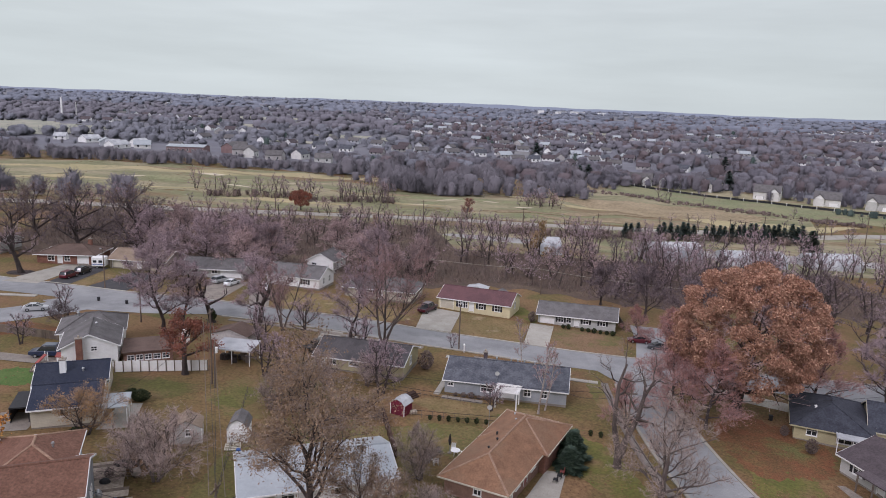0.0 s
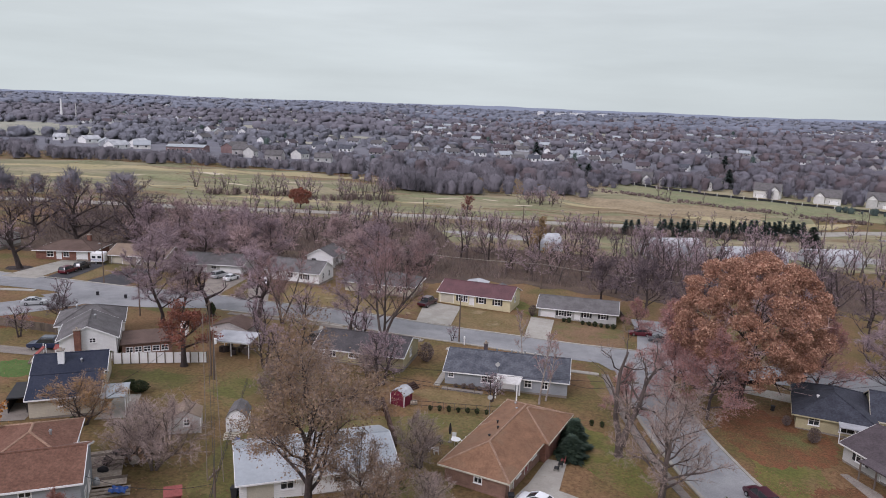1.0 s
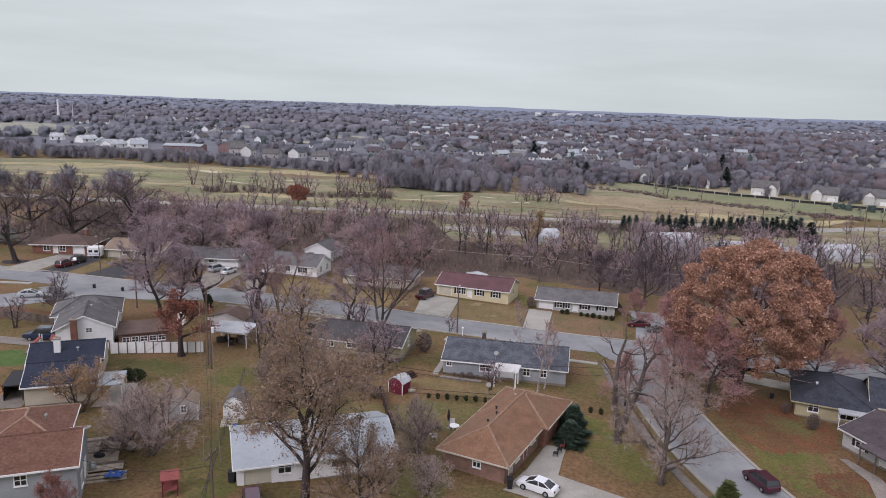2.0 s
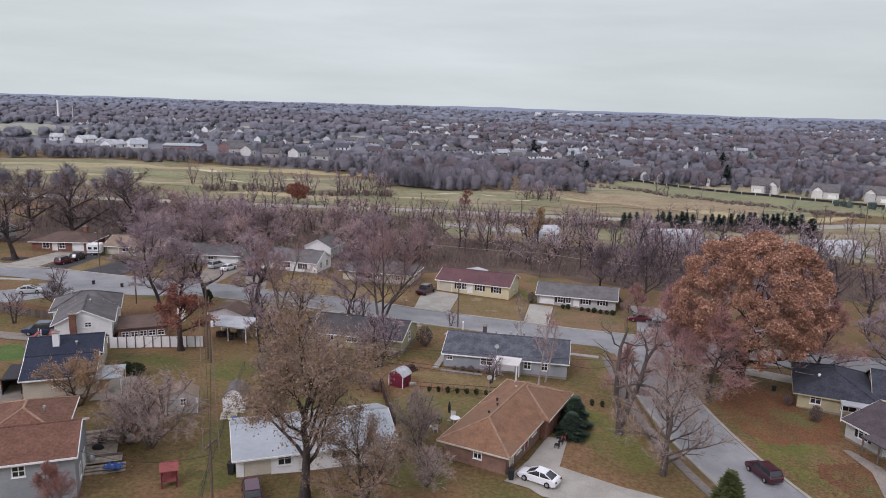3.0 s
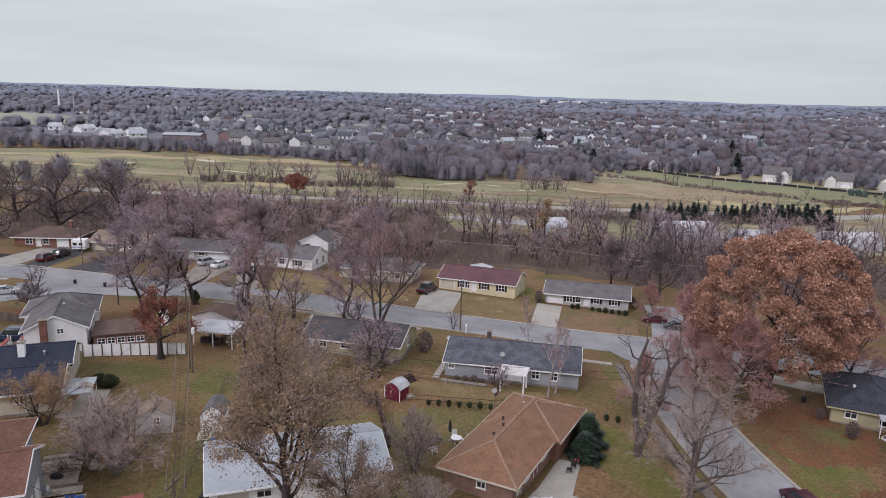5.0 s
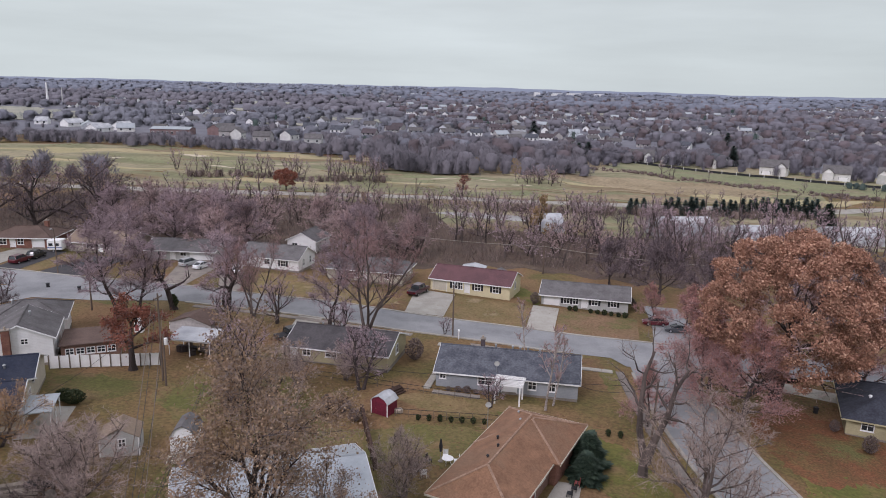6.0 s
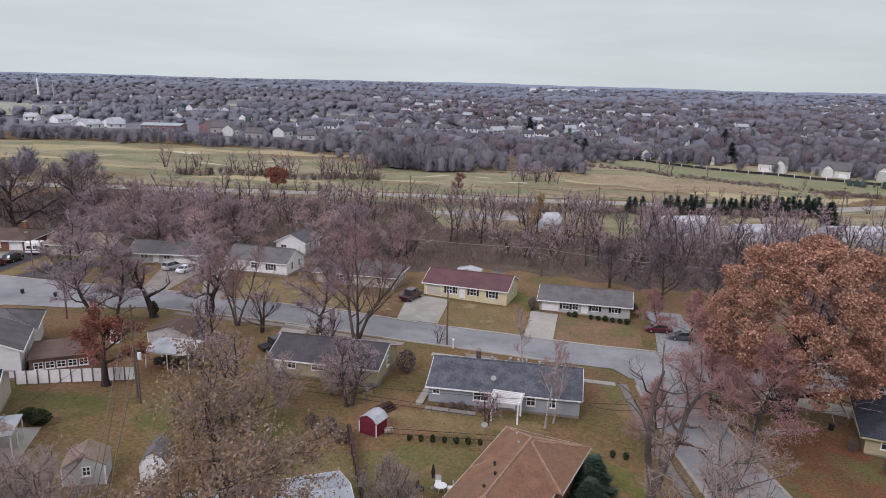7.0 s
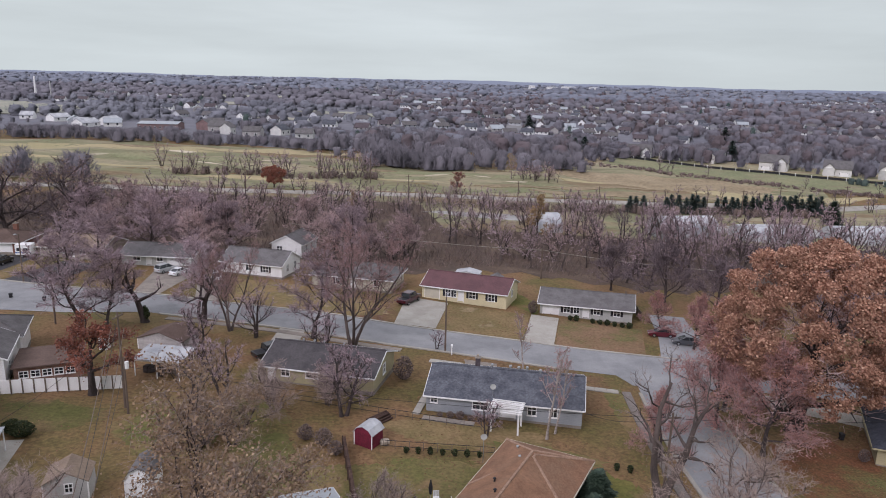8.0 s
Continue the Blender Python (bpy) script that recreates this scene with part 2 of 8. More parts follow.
M["brush"] = leafy("brown_brush", (0.10, 0.075, 0.068), (0.22, 0.165, 0.145))
# Far woods: distance haze is put into the base colours, bluer farther off.
M["hazed_twig"] = leafy("hazed_violet_woods", (0.142, 0.136, 0.159), (0.186, 0.176, 0.2), scale=0.02, up=0.97)
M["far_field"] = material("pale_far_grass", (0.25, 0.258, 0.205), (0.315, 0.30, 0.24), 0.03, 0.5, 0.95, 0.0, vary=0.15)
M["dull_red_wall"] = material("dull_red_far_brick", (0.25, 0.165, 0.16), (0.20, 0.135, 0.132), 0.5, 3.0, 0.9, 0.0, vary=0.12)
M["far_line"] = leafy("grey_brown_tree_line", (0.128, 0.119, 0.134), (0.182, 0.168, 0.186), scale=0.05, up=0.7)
# Western woods: paled so that their colour carries the haze.
M["hazed_pale_twig"] = leafy("hazed_pale_woods", (0.15, 0.155, 0.182), (0.196, 0.2, 0.228), scale=0.02, up=0.97)
# Horizon woods: the blue of the haze is painted into the twig colour.
M["far_haze_twig"] = leafy("haze_blue_horizon_woods", (0.16, 0.174, 0.214), (0.194, 0.207, 0.248), scale=0.003, up=1.0)
M["hazed_brown"] = leafy("hazed_brown_woods", (0.146, 0.117, 0.127), (0.186, 0.149, 0.157), scale=0.02, up=0.97)
M["far_needle"] = leafy("far_evergreens", (0.05, 0.075, 0.07), (0.08, 0.11, 0.095), up=0.4)
M["glass"] = material("window_glass", (0.03, 0.035, 0.04), None, 1.0, 1.0, 0.06, 0.0, vary=0.0, spec=0.8)
M["white"] = material("white_paint", (0.82, 0.82, 0.81), (0.75, 0.74, 0.73), 0.7, 8.0, 0.6, 0.05, vary=0.04)
M["off_white"] = material("off_white_siding", (0.66, 0.65, 0.62), (0.58, 0.57, 0.55), 0.5, 6.0, 0.7, 0.05, vary=0.05)
M["cream"] = material("cream_siding", (0.56, 0.52, 0.42), (0.48, 0.44, 0.36), 0.4, 6.0, 0.75, 0.05, vary=0.06)
M["yellow"] = material("pale_yellow_siding", (0.68, 0.61, 0.40), (0.60, 0.53, 0.34), 0.4, 6.0, 0.75, 0.05, vary=0.06)
M["olive_cream"] = material("dull_yellow_siding", (0.44, 0.39, 0.24), (0.36, 0.32, 0.20), 0.4, 6.0, 0.8, 0.08, vary=0.08)
M["grey_siding"] = material("blue_grey_siding", (0.33, 0.35, 0.37), (0.27, 0.29, 0.31), 0.4, 6.0, 0.75, 0.05, vary=0.06)
M["light_siding"] = material("light_grey_siding", (0.50, 0.50, 0.48), (0.42, 0.42, 0.40), 0.4, 6.0, 0.75, 0.05, vary=0.06)
M["tan_stone"] = material("tan_stone_veneer", (0.42, 0.36, 0.29), (0.30, 0.25, 0.20), 1.5, 4.0, 0.9, 0.4, vary=0.2)
# Far house walls: greyed, with distance haze carried in the wall colour.
M["pale_grey_wall"] = material("haze_grey_far_walls", (0.56, 0.57, 0.60), (0.46, 0.47, 0.50), 0.2, 2.0, 0.8, 0.0, vary=0.2)
M["dull_tan_wall"] = material("dull_tan_far_walls", (0.42, 0.40, 0.39), (0.34, 0.32, 0.31), 0.2, 2.0, 0.8, 0.0, vary=0.2)
M["brick"] = material("red_brown_brick", (0.26, 0.125, 0.09), (0.19, 0.09, 0.07), 1.2, 7.0, 0.92, 0.3, vary=0.2)
M["pink_brick"] = material("rosy_brick", (0.29, 0.175, 0.135), (0.225, 0.135, 0.105), 1.2, 7.0, 0.92, 0.3, vary=0.18)
for k in ("off_white", "cream", "yellow", "grey_siding", "light_siding", "white", "olive_cream"):
    M[k + "_lap"] = courses(M[k].copy(), "Z", 0.2, 0.3, 0.86)
for k in ("brick", "pink_brick"):
    courses(M[k], "Z", 0.09, 0.3, 0.85)
M["brown_roof"] = material("brown_shingles", (0.24, 0.13, 0.077), (0.185, 0.1, 0.06), 0.7, 5.0, 0.92, 0.4, vary=0.18, third=(0.21, 0.124, 0.077), third_scale=0.25)
M["rust_roof"] = material("rust_brown_shingles", (0.14, 0.07, 0.048), (0.178, 0.092, 0.064), 0.9, 4.0, 0.92, 0.4, vary=0.25)
M["maroon_roof"] = material("dull_maroon_shingles", (0.135, 0.068, 0.072), (0.105, 0.055, 0.06), 0.5, 5.0, 0.92, 0.3, vary=0.16)
M["slate_roof"] = material("blue_grey_shingles", (0.115, 0.122, 0.14), (0.068, 0.072, 0.088), 0.8, 4.0, 0.92, 0.4, vary=0.28)
M["grey_roof"] = material("grey_shingles", (0.148, 0.14, 0.14), (0.108, 0.101, 0.10), 0.6, 5.0, 0.92, 0.3, vary=0.15)
M["dark_grey_roof"] = material("dark_weathered_shingles", (0.085, 0.078, 0.08), (0.06, 0.055, 0.058), 0.6, 5.0, 0.92, 0.3, vary=0.18)
M["dark_slate_roof"] = material("dark_slate_shingles", (0.062, 0.067, 0.085), (0.042, 0.045, 0.06), 0.8, 4.0, 0.92, 0.4, vary=0.25)
M["plum_roof"] = material("plum_brown_shingles", (0.105, 0.085, 0.092), (0.08, 0.064, 0.07), 0.8, 4.0, 0.92, 0.4, vary=0.2)
M["black_roof"] = material("navy_black_shingles", (0.024, 0.03, 0.05), (0.036, 0.042, 0.062), 0.5, 5.0, 0.9, 0.3, vary=0.2)
M["tan_roof"] = material("tan_brown_shingles", (0.27, 0.205, 0.15), (0.215, 0.16, 0.12), 0.5, 5.0, 0.92, 0.3, vary=0.14)
M["dark_brown_roof"] = material("dark_brown_shingles", (0.128, 0.088, 0.072), (0.098, 0.066, 0.054), 0.5, 5.0, 0.92, 0.3, vary=0.14)
for k in ("brown_roof", "rust_roof", "maroon_roof", "slate_roof", "grey_roof", "dark_grey_roof", "dark_slate_roof", "plum_roof", "black_roof", "tan_roof", "dark_brown_roof"):
    courses(M[k], "Z", 0.055, 0.25, 0.88, 0.6)
M["metal_roof"] = material("pale_metal_roofing", (0.39, 0.42, 0.44), (0.33, 0.36, 0.38), 0.35, 3.0, 0.45, 0.05, metal=0.25, vary=0.05)
M["white_metal"] = material("white_corrugated_metal", (0.50, 0.51, 0.52), (0.32, 0.33, 0.35), 0.25, 3.0, 0.5, 0.05, metal=0.1, vary=0.08)
M["steel"] = material("galvanised_steel", (0.45, 0.46, 0.47), (0.35, 0.36, 0.37), 1.0, 8.0, 0.45, 0.05, metal=0.7)
M["ridge_cap"] = material("pale_ridge_cap_shingles", (0.33, 0.22, 0.155), (0.26, 0.165, 0.115), 1.0, 6.0, 0.92, 0.3, vary=0.2)
M["dark"] = material("dark_weathered_plastic", (0.025, 0.025, 0.028), None, 1.0, 6.0, 0.6, 0.05)
M["shutter"] = material("black_shutter_paint", (0.025, 0.025, 0.03), None, 1.0, 6.0, 0.6, 0.05)
M["red_paint"] = material("barn_red_paint", (0.17, 0.02, 0.04), (0.13, 0.016, 0.032), 1.0, 6.0, 0.7, 0.1, vary=0.2)
M["faded_red"] = material("faded_red_paint", (0.29, 0.085, 0.075), (0.22, 0.065, 0.06), 1.0, 6.0, 0.8, 0.1)
M["blue_paint"] = material("blue_plastic", (0.05, 0.12, 0.36), None, 1.0, 6.0, 0.5, 0.0)
M["rubber"] = material("black_rubber", (0.02, 0.02, 0.02), None, 1.0, 9.0, 0.9, 0.1)
M["rim"] = material("alloy_rim", (0.5, 0.5, 0.52), None, 1.0, 9.0, 0.35, 0.0, metal=0.8)
M["lamp_red"] = material("red_lamp_lens", (0.14, 0.01, 0.012), None, 1.0, 9.0, 0.25, 0.0)
M["lamp_clear"] = material("clear_lamp_lens", (0.4, 0.4, 0.42), None, 1.0, 9.0, 0.15, 0.0)


def car_paint(name, c):
    m = material(name, c, tuple(v * 0.92 for v in c), 0.4, 3.0, 0.28, 0.0, vary=0.03, spec=0.5)
    m.node_tree.nodes["Principled BSDF"].inputs["Coat Weight"].default_value = 0.6
    return m


M["car_white"] = car_paint("white_car_paint", (0.78, 0.79, 0.80))
M["car_maroon"] = car_paint("dark_maroon_car_paint", (0.052, 0.006, 0.018))
M["car_plum"] = car_paint("plum_car_paint", (0.075, 0.010, 0.038))
M["car_red"] = car_paint("dark_red_car_paint", (0.105, 0.008, 0.018))
M["car_black"] = car_paint("black_car_paint", (0.014, 0.015, 0.018))
M["car_blue"] = car_paint("navy_car_paint", (0.016, 0.027, 0.065))
M["car_silver"] = car_paint("silver_car_paint", (0.45, 0.46, 0.47))
M["car_grey"] = car_paint("dark_grey_car_paint", (0.07, 0.075, 0.085))
# ---------------------------------------------------------------- building helpers
def soup(name, verts, faces, mat, smooth=False):
    me = bpy.data.meshes.new(name)
    me.from_pydata(verts, [], faces)
    me.materials.append(mat)
    if smooth:
        me.shade_smooth()
    me.update()
    return me


def part(name, bm, mat, parent=None, label="", smooth=False):
    me = bpy.data.meshes.new(name)
    bmesh.ops.recalc_face_normals(bm, faces=bm.faces)
    bm.to_mesh(me)
    bm.free()
    me.materials.append(mat)
    if smooth:
        me.shade_smooth()
    ob = new(name, me)
    if parent:
        ob.parent = parent
    return tagged(ob, label)


def meshed(name, me, parent=None, label="", at=None):
    ob = new(name, me)
    if parent:
        ob.parent = parent
    if at is not None:
        ob.matrix_basis = at
    return tagged(ob, label)


def thing(name, label, category, at, group="", kind=""):
    ob = new(name)
    ob.empty_display_size = 0.5
    ob.matrix_basis = at
    return tagged(ob, label, category, group, kind)


def box(bm, x0, x1, y0, y1, z0, z1, m=None, bevel=0.0):
    r = bmesh.ops.create_cube(bm, size=1.0)["verts"]
    bmesh.ops.scale(bm, vec=(abs(x1 - x0), abs(y1 - y0), abs(z1 - z0)), verts=r)
    bmesh.ops.translate(bm, vec=((x0 + x1) / 2, (y0 + y1) / 2, (z0 + z1) / 2), verts=r)
    if bevel:
        ed = list({e for v in r for e in v.link_edges})
        out = bmesh.ops.bevel(bm, geom=ed, offset=bevel, segments=1, affect="EDGES")
        r = list({v for f in out["faces"] for v in f.verts} | {v for v in r if v.is_valid})
    if m is not None:
        bmesh.ops.transform(bm, matrix=m, verts=r)
    return r


def boxed(*a, **k):
    bm = bmesh.new()
    box(bm, *a, **k)
    return bm


def prism(bm, pts, drop):
    """A flat polygon given by 3D points, with the same polygon set off by the vector drop below it."""
    top = [bm.verts.new(p) for p in pts]
    low = [bm.verts.new(Vector(p) + Vector(drop)) for p in pts]
    bm.faces.new(top)
    bm.faces.new(low[::-1])
    for i in range(len(top)):
        j = (i + 1) % len(top)
        bm.faces.new((top[i], low[i], low[j], top[j]))


def tube(bm, p, q, r0, r1, sides=6):
    p, q = Vector(p), Vector(q)
    d = (q - p).normalized()
    a = d.orthogonal().normalized()
    b = d.cross(a)
    rings = []
    for c, r in ((p, r0), (q, r1)):
        rings.append([bm.verts.new(c + (a * math.cos(2 * math.pi * k / sides) + b * math.sin(2 * math.pi * k / sides)) * r) for k in range(sides)])
    for k in range(sides):
        j = (k + 1) % sides
        bm.faces.new((rings[0][k], rings[0][j], rings[1][j], rings[1][k]))
    bm.faces.new(rings[0][::-1])
    bm.faces.new(rings[1])


# ---------------------------------------------------------------- ground
def ground(x, y):
    r = max(y - 300.0, 0.0)
    z = 0.5 - 0.035 * min(max(x, -160.0), 160.0) - 0.02 * (min(y, 300.0) - 70.0)
    z += max(r - 150.0, 0.0) * 0.0035
    near = min(max((330.0 - y) / 60.0, 0.0), 1.0)
    links = min(max((y - 288.0) / 16.0, 0.0), 1.0) * min(max((425.0 - y) / 30.0, 0.0), 1.0) * min(max((225.0 - x) / 40.0, 0.0), 1.0) * min(max((x + 245.0) / 40.0, 0.0), 1.0)
    if links > 0:
        z += links * (0.55 * math.sin(0.085 * x + 0.03 * y) * math.sin(0.11 * y + 0.02 * x) + 0.35 * math.sin(0.17 * x - 0.06 * y + 1.3) + 0.5)
    return z + near * 0.10 * math.sin(0.19 * x + 1.0) * math.cos(0.16 * y) - 0.05


def stepped(a, b, fine0, fine1, step, grow=1.12):
    """Places along an axis: even steps in the fine stretch, growing outside."""
    out = [fine0 + step * k for k in range(int((fine1 - fine0) / step) + 1)]
    s, v = step, out[-1]
    while v < b:
        s *= grow
        v = min(v + s, b)
        out.append(v)
    s, v, low = step, out[0], []
    while v > a:
        s *= grow
        v = max(v - s, a)
        low.append(v)
    return low[::-1] + out


def build_ground():
    xs, ys = stepped(-4500, 4500, -240, 220, 3.0), stepped(-400, 4900, 30, 430, 2.5)
    verts = [(x, y, ground(x, y)) for y in ys for x in xs]
    w = len(xs)
    faces = [(j * w + i, j * w + i + 1, (j + 1) * w + i + 1, (j + 1) * w + i) for j in range(len(ys) - 1) for i in range(w - 1)]
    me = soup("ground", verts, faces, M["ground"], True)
    # beyond about 440 m the ground takes the haze-toned material
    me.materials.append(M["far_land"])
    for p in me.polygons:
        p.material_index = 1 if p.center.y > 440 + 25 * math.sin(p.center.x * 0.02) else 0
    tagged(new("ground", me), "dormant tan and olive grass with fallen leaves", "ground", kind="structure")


def patch(name, outline, mat, label, category, lift=0.05, cell=2.5, thick=0.0):
    """A piece of ground cover that follows the ground inside an outline."""
    bm = bmesh.new()
    bm.faces.new([bm.verts.new((x, y, 0)) for x, y in outline])
    for n in (0, 1):
        lo, hi = min(p[n] for p in outline), max(p[n] for p in outline)
        v = math.ceil(lo / cell) * cell
        while v < hi:
            no = (1, 0, 0) if n == 0 else (0, 1, 0)
            bmesh.ops.bisect_plane(bm, geom=bm.verts[:] + bm.edges[:] + bm.faces[:], plane_co=(v, v, 0), plane_no=no)
            v += cell
    bmesh.ops.triangulate(bm, faces=bm.faces)
    if thick:
        r = bmesh.ops.extrude_face_region(bm, geom=bm.faces[:])
        low = [g for g in r["geom"] if isinstance(g, bmesh.types.BMVert)]
        for v in low:
            v.co.z = -thick
    for v in bm.verts:
        v.co.z += ground(v.co.x, v.co.y) + lift
    if lift > 0.08 and not thick:
        rim = bmesh.ops.extrude_edge_only(bm, edges=[e for e in bm.edges if e.is_boundary])
        for g in rim["geom"]:
            if isinstance(g, bmesh.types.BMVert):
                g.co.z -= lift + 0.1
    ob = part(name, bm, mat)
    return tagged(ob, label, category, kind="structure")


def blob(cx, cy, rx, ry, turn=0.0, wobble=0.15, n=110, seed=0, ragged=0.05):
    """A wavy oval outline."""
    rnd = random.Random(seed)
    ph = [rnd.uniform(0, 6.28) for _ in range(3)]
    out = []
    for k in range(n):
        a = 2 * math.pi * k / n
        r = 1 + wobble * (math.sin(2 * a + ph[0]) * 0.5 + math.sin(3 * a + ph[1]) * 0.4 + math.sin(5 * a + ph[2]) * 0.3)
        r *= 1 + rnd.gauss(0, ragged)
        x, y = rx * r * math.cos(a), ry * r * math.sin(a)
        c, s = math.cos(radians(turn)), math.sin(radians(turn))
        out.append((cx + x * c - y * s, cy + x * s + y * c))
    return out


def smooth_line(pts, step=2.0):
    """A curve through the points, sampled evenly (Catmull-Rom)."""
    out = []
    p = [Vector((*a, 0)) for a in pts]
    p = [2 * p[0] - p[1]] + p + [2 * p[-1] - p[-2]]
    for i in range(1, len(p) - 2):
        n = max(1, int((p[i + 1] - p[i]).length / step))
        for k in range(n):
            t = k / n
            out.append(0.5 * (2 * p[i] + (p[i + 1] - p[i - 1]) * t + (2 * p[i - 1] - 5 * p[i] + 4 * p[i + 1] - p[i + 2]) * t * t + (3 * p[i] - p[i - 1] - 3 * p[i + 1] + p[i + 2]) * t ** 3))
    out.append(p[-2])
    return [(v.x, v.y) for v in out]


def sides(line, off):
    out = []
    for i, (x, y) in enumerate(line):
        a, b = line[max(i - 1, 0)], line[min(i + 1, len(line) - 1)]
        d = Vector((b[0] - a[0], b[1] - a[1])).normalized()
        out.append((x - d.y * off, y + d.x * off))
    return out


def ribbon(name, line, width, mat, label, category, lift=0.05, across=6):
    rows = [sides(line, width * (0.5 - k / across)) for k in range(across + 1)]
    verts = [(x, y, ground(x, y) + lift) for row in rows for x, y in row]
    w = len(line)
    faces = [(j * w + i, (j + 1) * w + i, (j + 1) * w + i + 1, j * w + i + 1) for j in range(across) for i in range(w - 1)]
    return tagged(new(name, soup(name, verts, faces, mat, True)), label, category, kind="structure")


def kerb(line, off, label="pale concrete kerb along the street", w=0.42, h=0.16):
    a, b = sides(line, off - w / 2), sides(line, off + w / 2)
    verts, faces = [], []
    for (ax, ay), (bx, by) in zip(a, b):
        za, zb = ground(ax, ay), ground(bx, by)
        verts += [(ax, ay, za - 0.1), (ax, ay, za + h), (bx, by, zb + h), (bx, by, zb - 0.1)]
    for i in range(len(a) - 1):
        for k in range(3):
            faces.append((4 * i + k, 4 * i + k + 1, 4 * i + 5 + k, 4 * i + 4 + k))
    tagged(new("kerb", soup("kerb", verts, faces, M["concrete"])), label, "kerb", kind="structure")


build_ground()
MAIN = smooth_line([(-150, 156), (-100, 143), (-75, 138.5), (-45, 134.5), (-20, 130), (0, 124.2), (15, 120.6), (30, 117.2), (55, 113), (90, 110), (130, 110)])
SIDE = smooth_line([(33.5, 118), (32.2, 105), (31.6, 92), (31.9, 80), (33.2, 70), (35.8, 60), (40, 50), (46, 40), (54, 30)])
WEST = smooth_line([(-66, 136), (-72, 126), (-82, 117), (-96, 108), (-115, 98)])
ribbon("road", MAIN, 9.0, M["asphalt"], "pale grey worn asphalt residential street", "road", 0.06)
ribbon("road", SIDE, 8.0, M["asphalt"], "pale grey worn asphalt side street", "road", 0.065)
ribbon("road", WEST, 9.0, M["asphalt"], "pale grey worn asphalt side street", "road", 0.065)
patch("road", [(-76, 131), (-70, 127), (-55, 127.5), (-44, 129.5), (-44, 133), (-70, 137)], M["asphalt"], "wide pale asphalt street corner", "road", 0.07)
patch("road", [(26, 122), (26, 114.6), (28, 110), (37, 108), (40, 111), (42, 116), (40, 119)], M["asphalt"], "pale asphalt junction", "road", 0.07)
east = [i for i, p in enumerate(MAIN) if -42 < p[0] < 24]
kerb(MAIN[:], 4.6)
kerb(MAIN[east[0]:east[-1]], -4.6)
down = [i for i, p in enumerate(SIDE) if p[1] < 108]
kerb(SIDE[down[0]:], 4.1)
kerb(SIDE[down[0]:], -4.1)

# ---------------------------------------------------------------- drives, lawns, leaf litter
def drive(outline, label, mat="concrete", lift=0.075):
    return patch("driveway", outline, M[mat], label, "driveway", lift)


drive([(15.5, 125.6), (19.9, 124.4), (22.8, 137.6), (18.3, 138.9)], "pale concrete driveway to a garage")
drive([(-4.6, 130.8), (2.0, 129.2), (4.2, 143.5), (-0.8, 145.3), (-3.5, 143.5)], "pale concrete driveway to a garage")
drive([(7.2, 66.2), (9.6, 65.0), (10.6, 63.6), (19.5, 60.5), (30.5, 55.5), (33, 60), (19.2, 66.2), (13.4, 70.0), (15.4, 76.9), (13.1, 77.2), (10.2, 71.0)], "pale concrete driveway and porch walk")
drive([(6.0, 116.1), (10.5, 115.2), (9.8, 108.6), (6.6, 109.0)], "pale concrete driveway behind a roof", "old_concrete")
drive([(-91, 143), (-83.5, 142.5), (-83.0, 160.6), (-87.5, 160.8)], "pale concrete driveway to a garage")
drive([(-82.4, 143.4), (-77.5, 143.0), (-77.0, 160.5), (-82.4, 160.8)], "dark sealed driveway", "dark_asphalt")
drive([(-73.5, 143.2), (-65.0, 142.2), (-62.5, 157), (-70.5, 158)], "dark sealed driveway", "dark_asphalt")
drive([(-49.5, 139.6), (-45.0, 139.0), (-43.5, 156.5), (-52.0, 157)], "pale concrete driveway", "old_concrete")
drive([(-38.5, 138.0), (-34.5, 137.5), (-37.5, 152), (-42.5, 152.5)], "pale concrete driveway", "old_concrete")
drive([(-21.5, 126.0), (-17.6, 125.2), (-17.8, 112.2), (-21.8, 112.8)], "pale concrete driveway beside a house")
drive([(-86, 104.2), (-55.5, 102.0), (-55.5, 99.2), (-86, 101.2)], "pale concrete driveway", "old_concrete")
drive([(-53.0, 76.8), (-48.6, 78.4), (-49.4, 83.4), (-54.0, 82.4)], "pale concrete drive", "old_concrete")
drive([(41.5, 106.5), (58, 97.5), (70, 93), (71, 96), (59, 101.5), (44, 109.5)], "pale concrete driveway under an oak")
drive([(44.5, 62), (48.5, 62), (50.5, 74), (49.2, 78.5), (48.2, 78.5), (48.5, 73)], "concrete front walk", "old_concrete")
drive([(34.5, 118.6), (42.5, 117.0), (44.5, 131.0), (45.5, 142.0), (39.5, 143.0), (38.0, 132.0)], "pale worn asphalt drive north of the junction", "asphalt", 0.085)
patch("lawn", [(0.6, 129.2), (15.2, 125.6), (18.0, 138.6), (13.8, 140.2), (4.4, 143.2), (2.2, 130)], M["tan_lawn"], "mown tan and olive front lawn", "lawn", 0.013)
patch("lawn", [(20.2, 124.4), (33, 121.2), (36, 134.5), (23.0, 137.6)], M["brown_lawn"], "leaf-strewn brown front lawn", "lawn", 0.015)
patch("lawn", blob(17.2, 147, 2.2, 7.5, 12, 0.2, seed=96), M["bright_lawn"], "green side lawn between two houses", "lawn", 0.02)
patch("lawn", blob(-15, 139, 9, 5.5, -15, 0.1, seed=3), M["tan_lawn"], "tan leaf-strewn front lawn", "lawn", 0.017)
patch("lawn", [(-34, 136.5), (-23, 135), (-22, 150), (-36, 152)], M["tan_lawn"], "tan leaf-strewn front lawn", "lawn", 0.018)
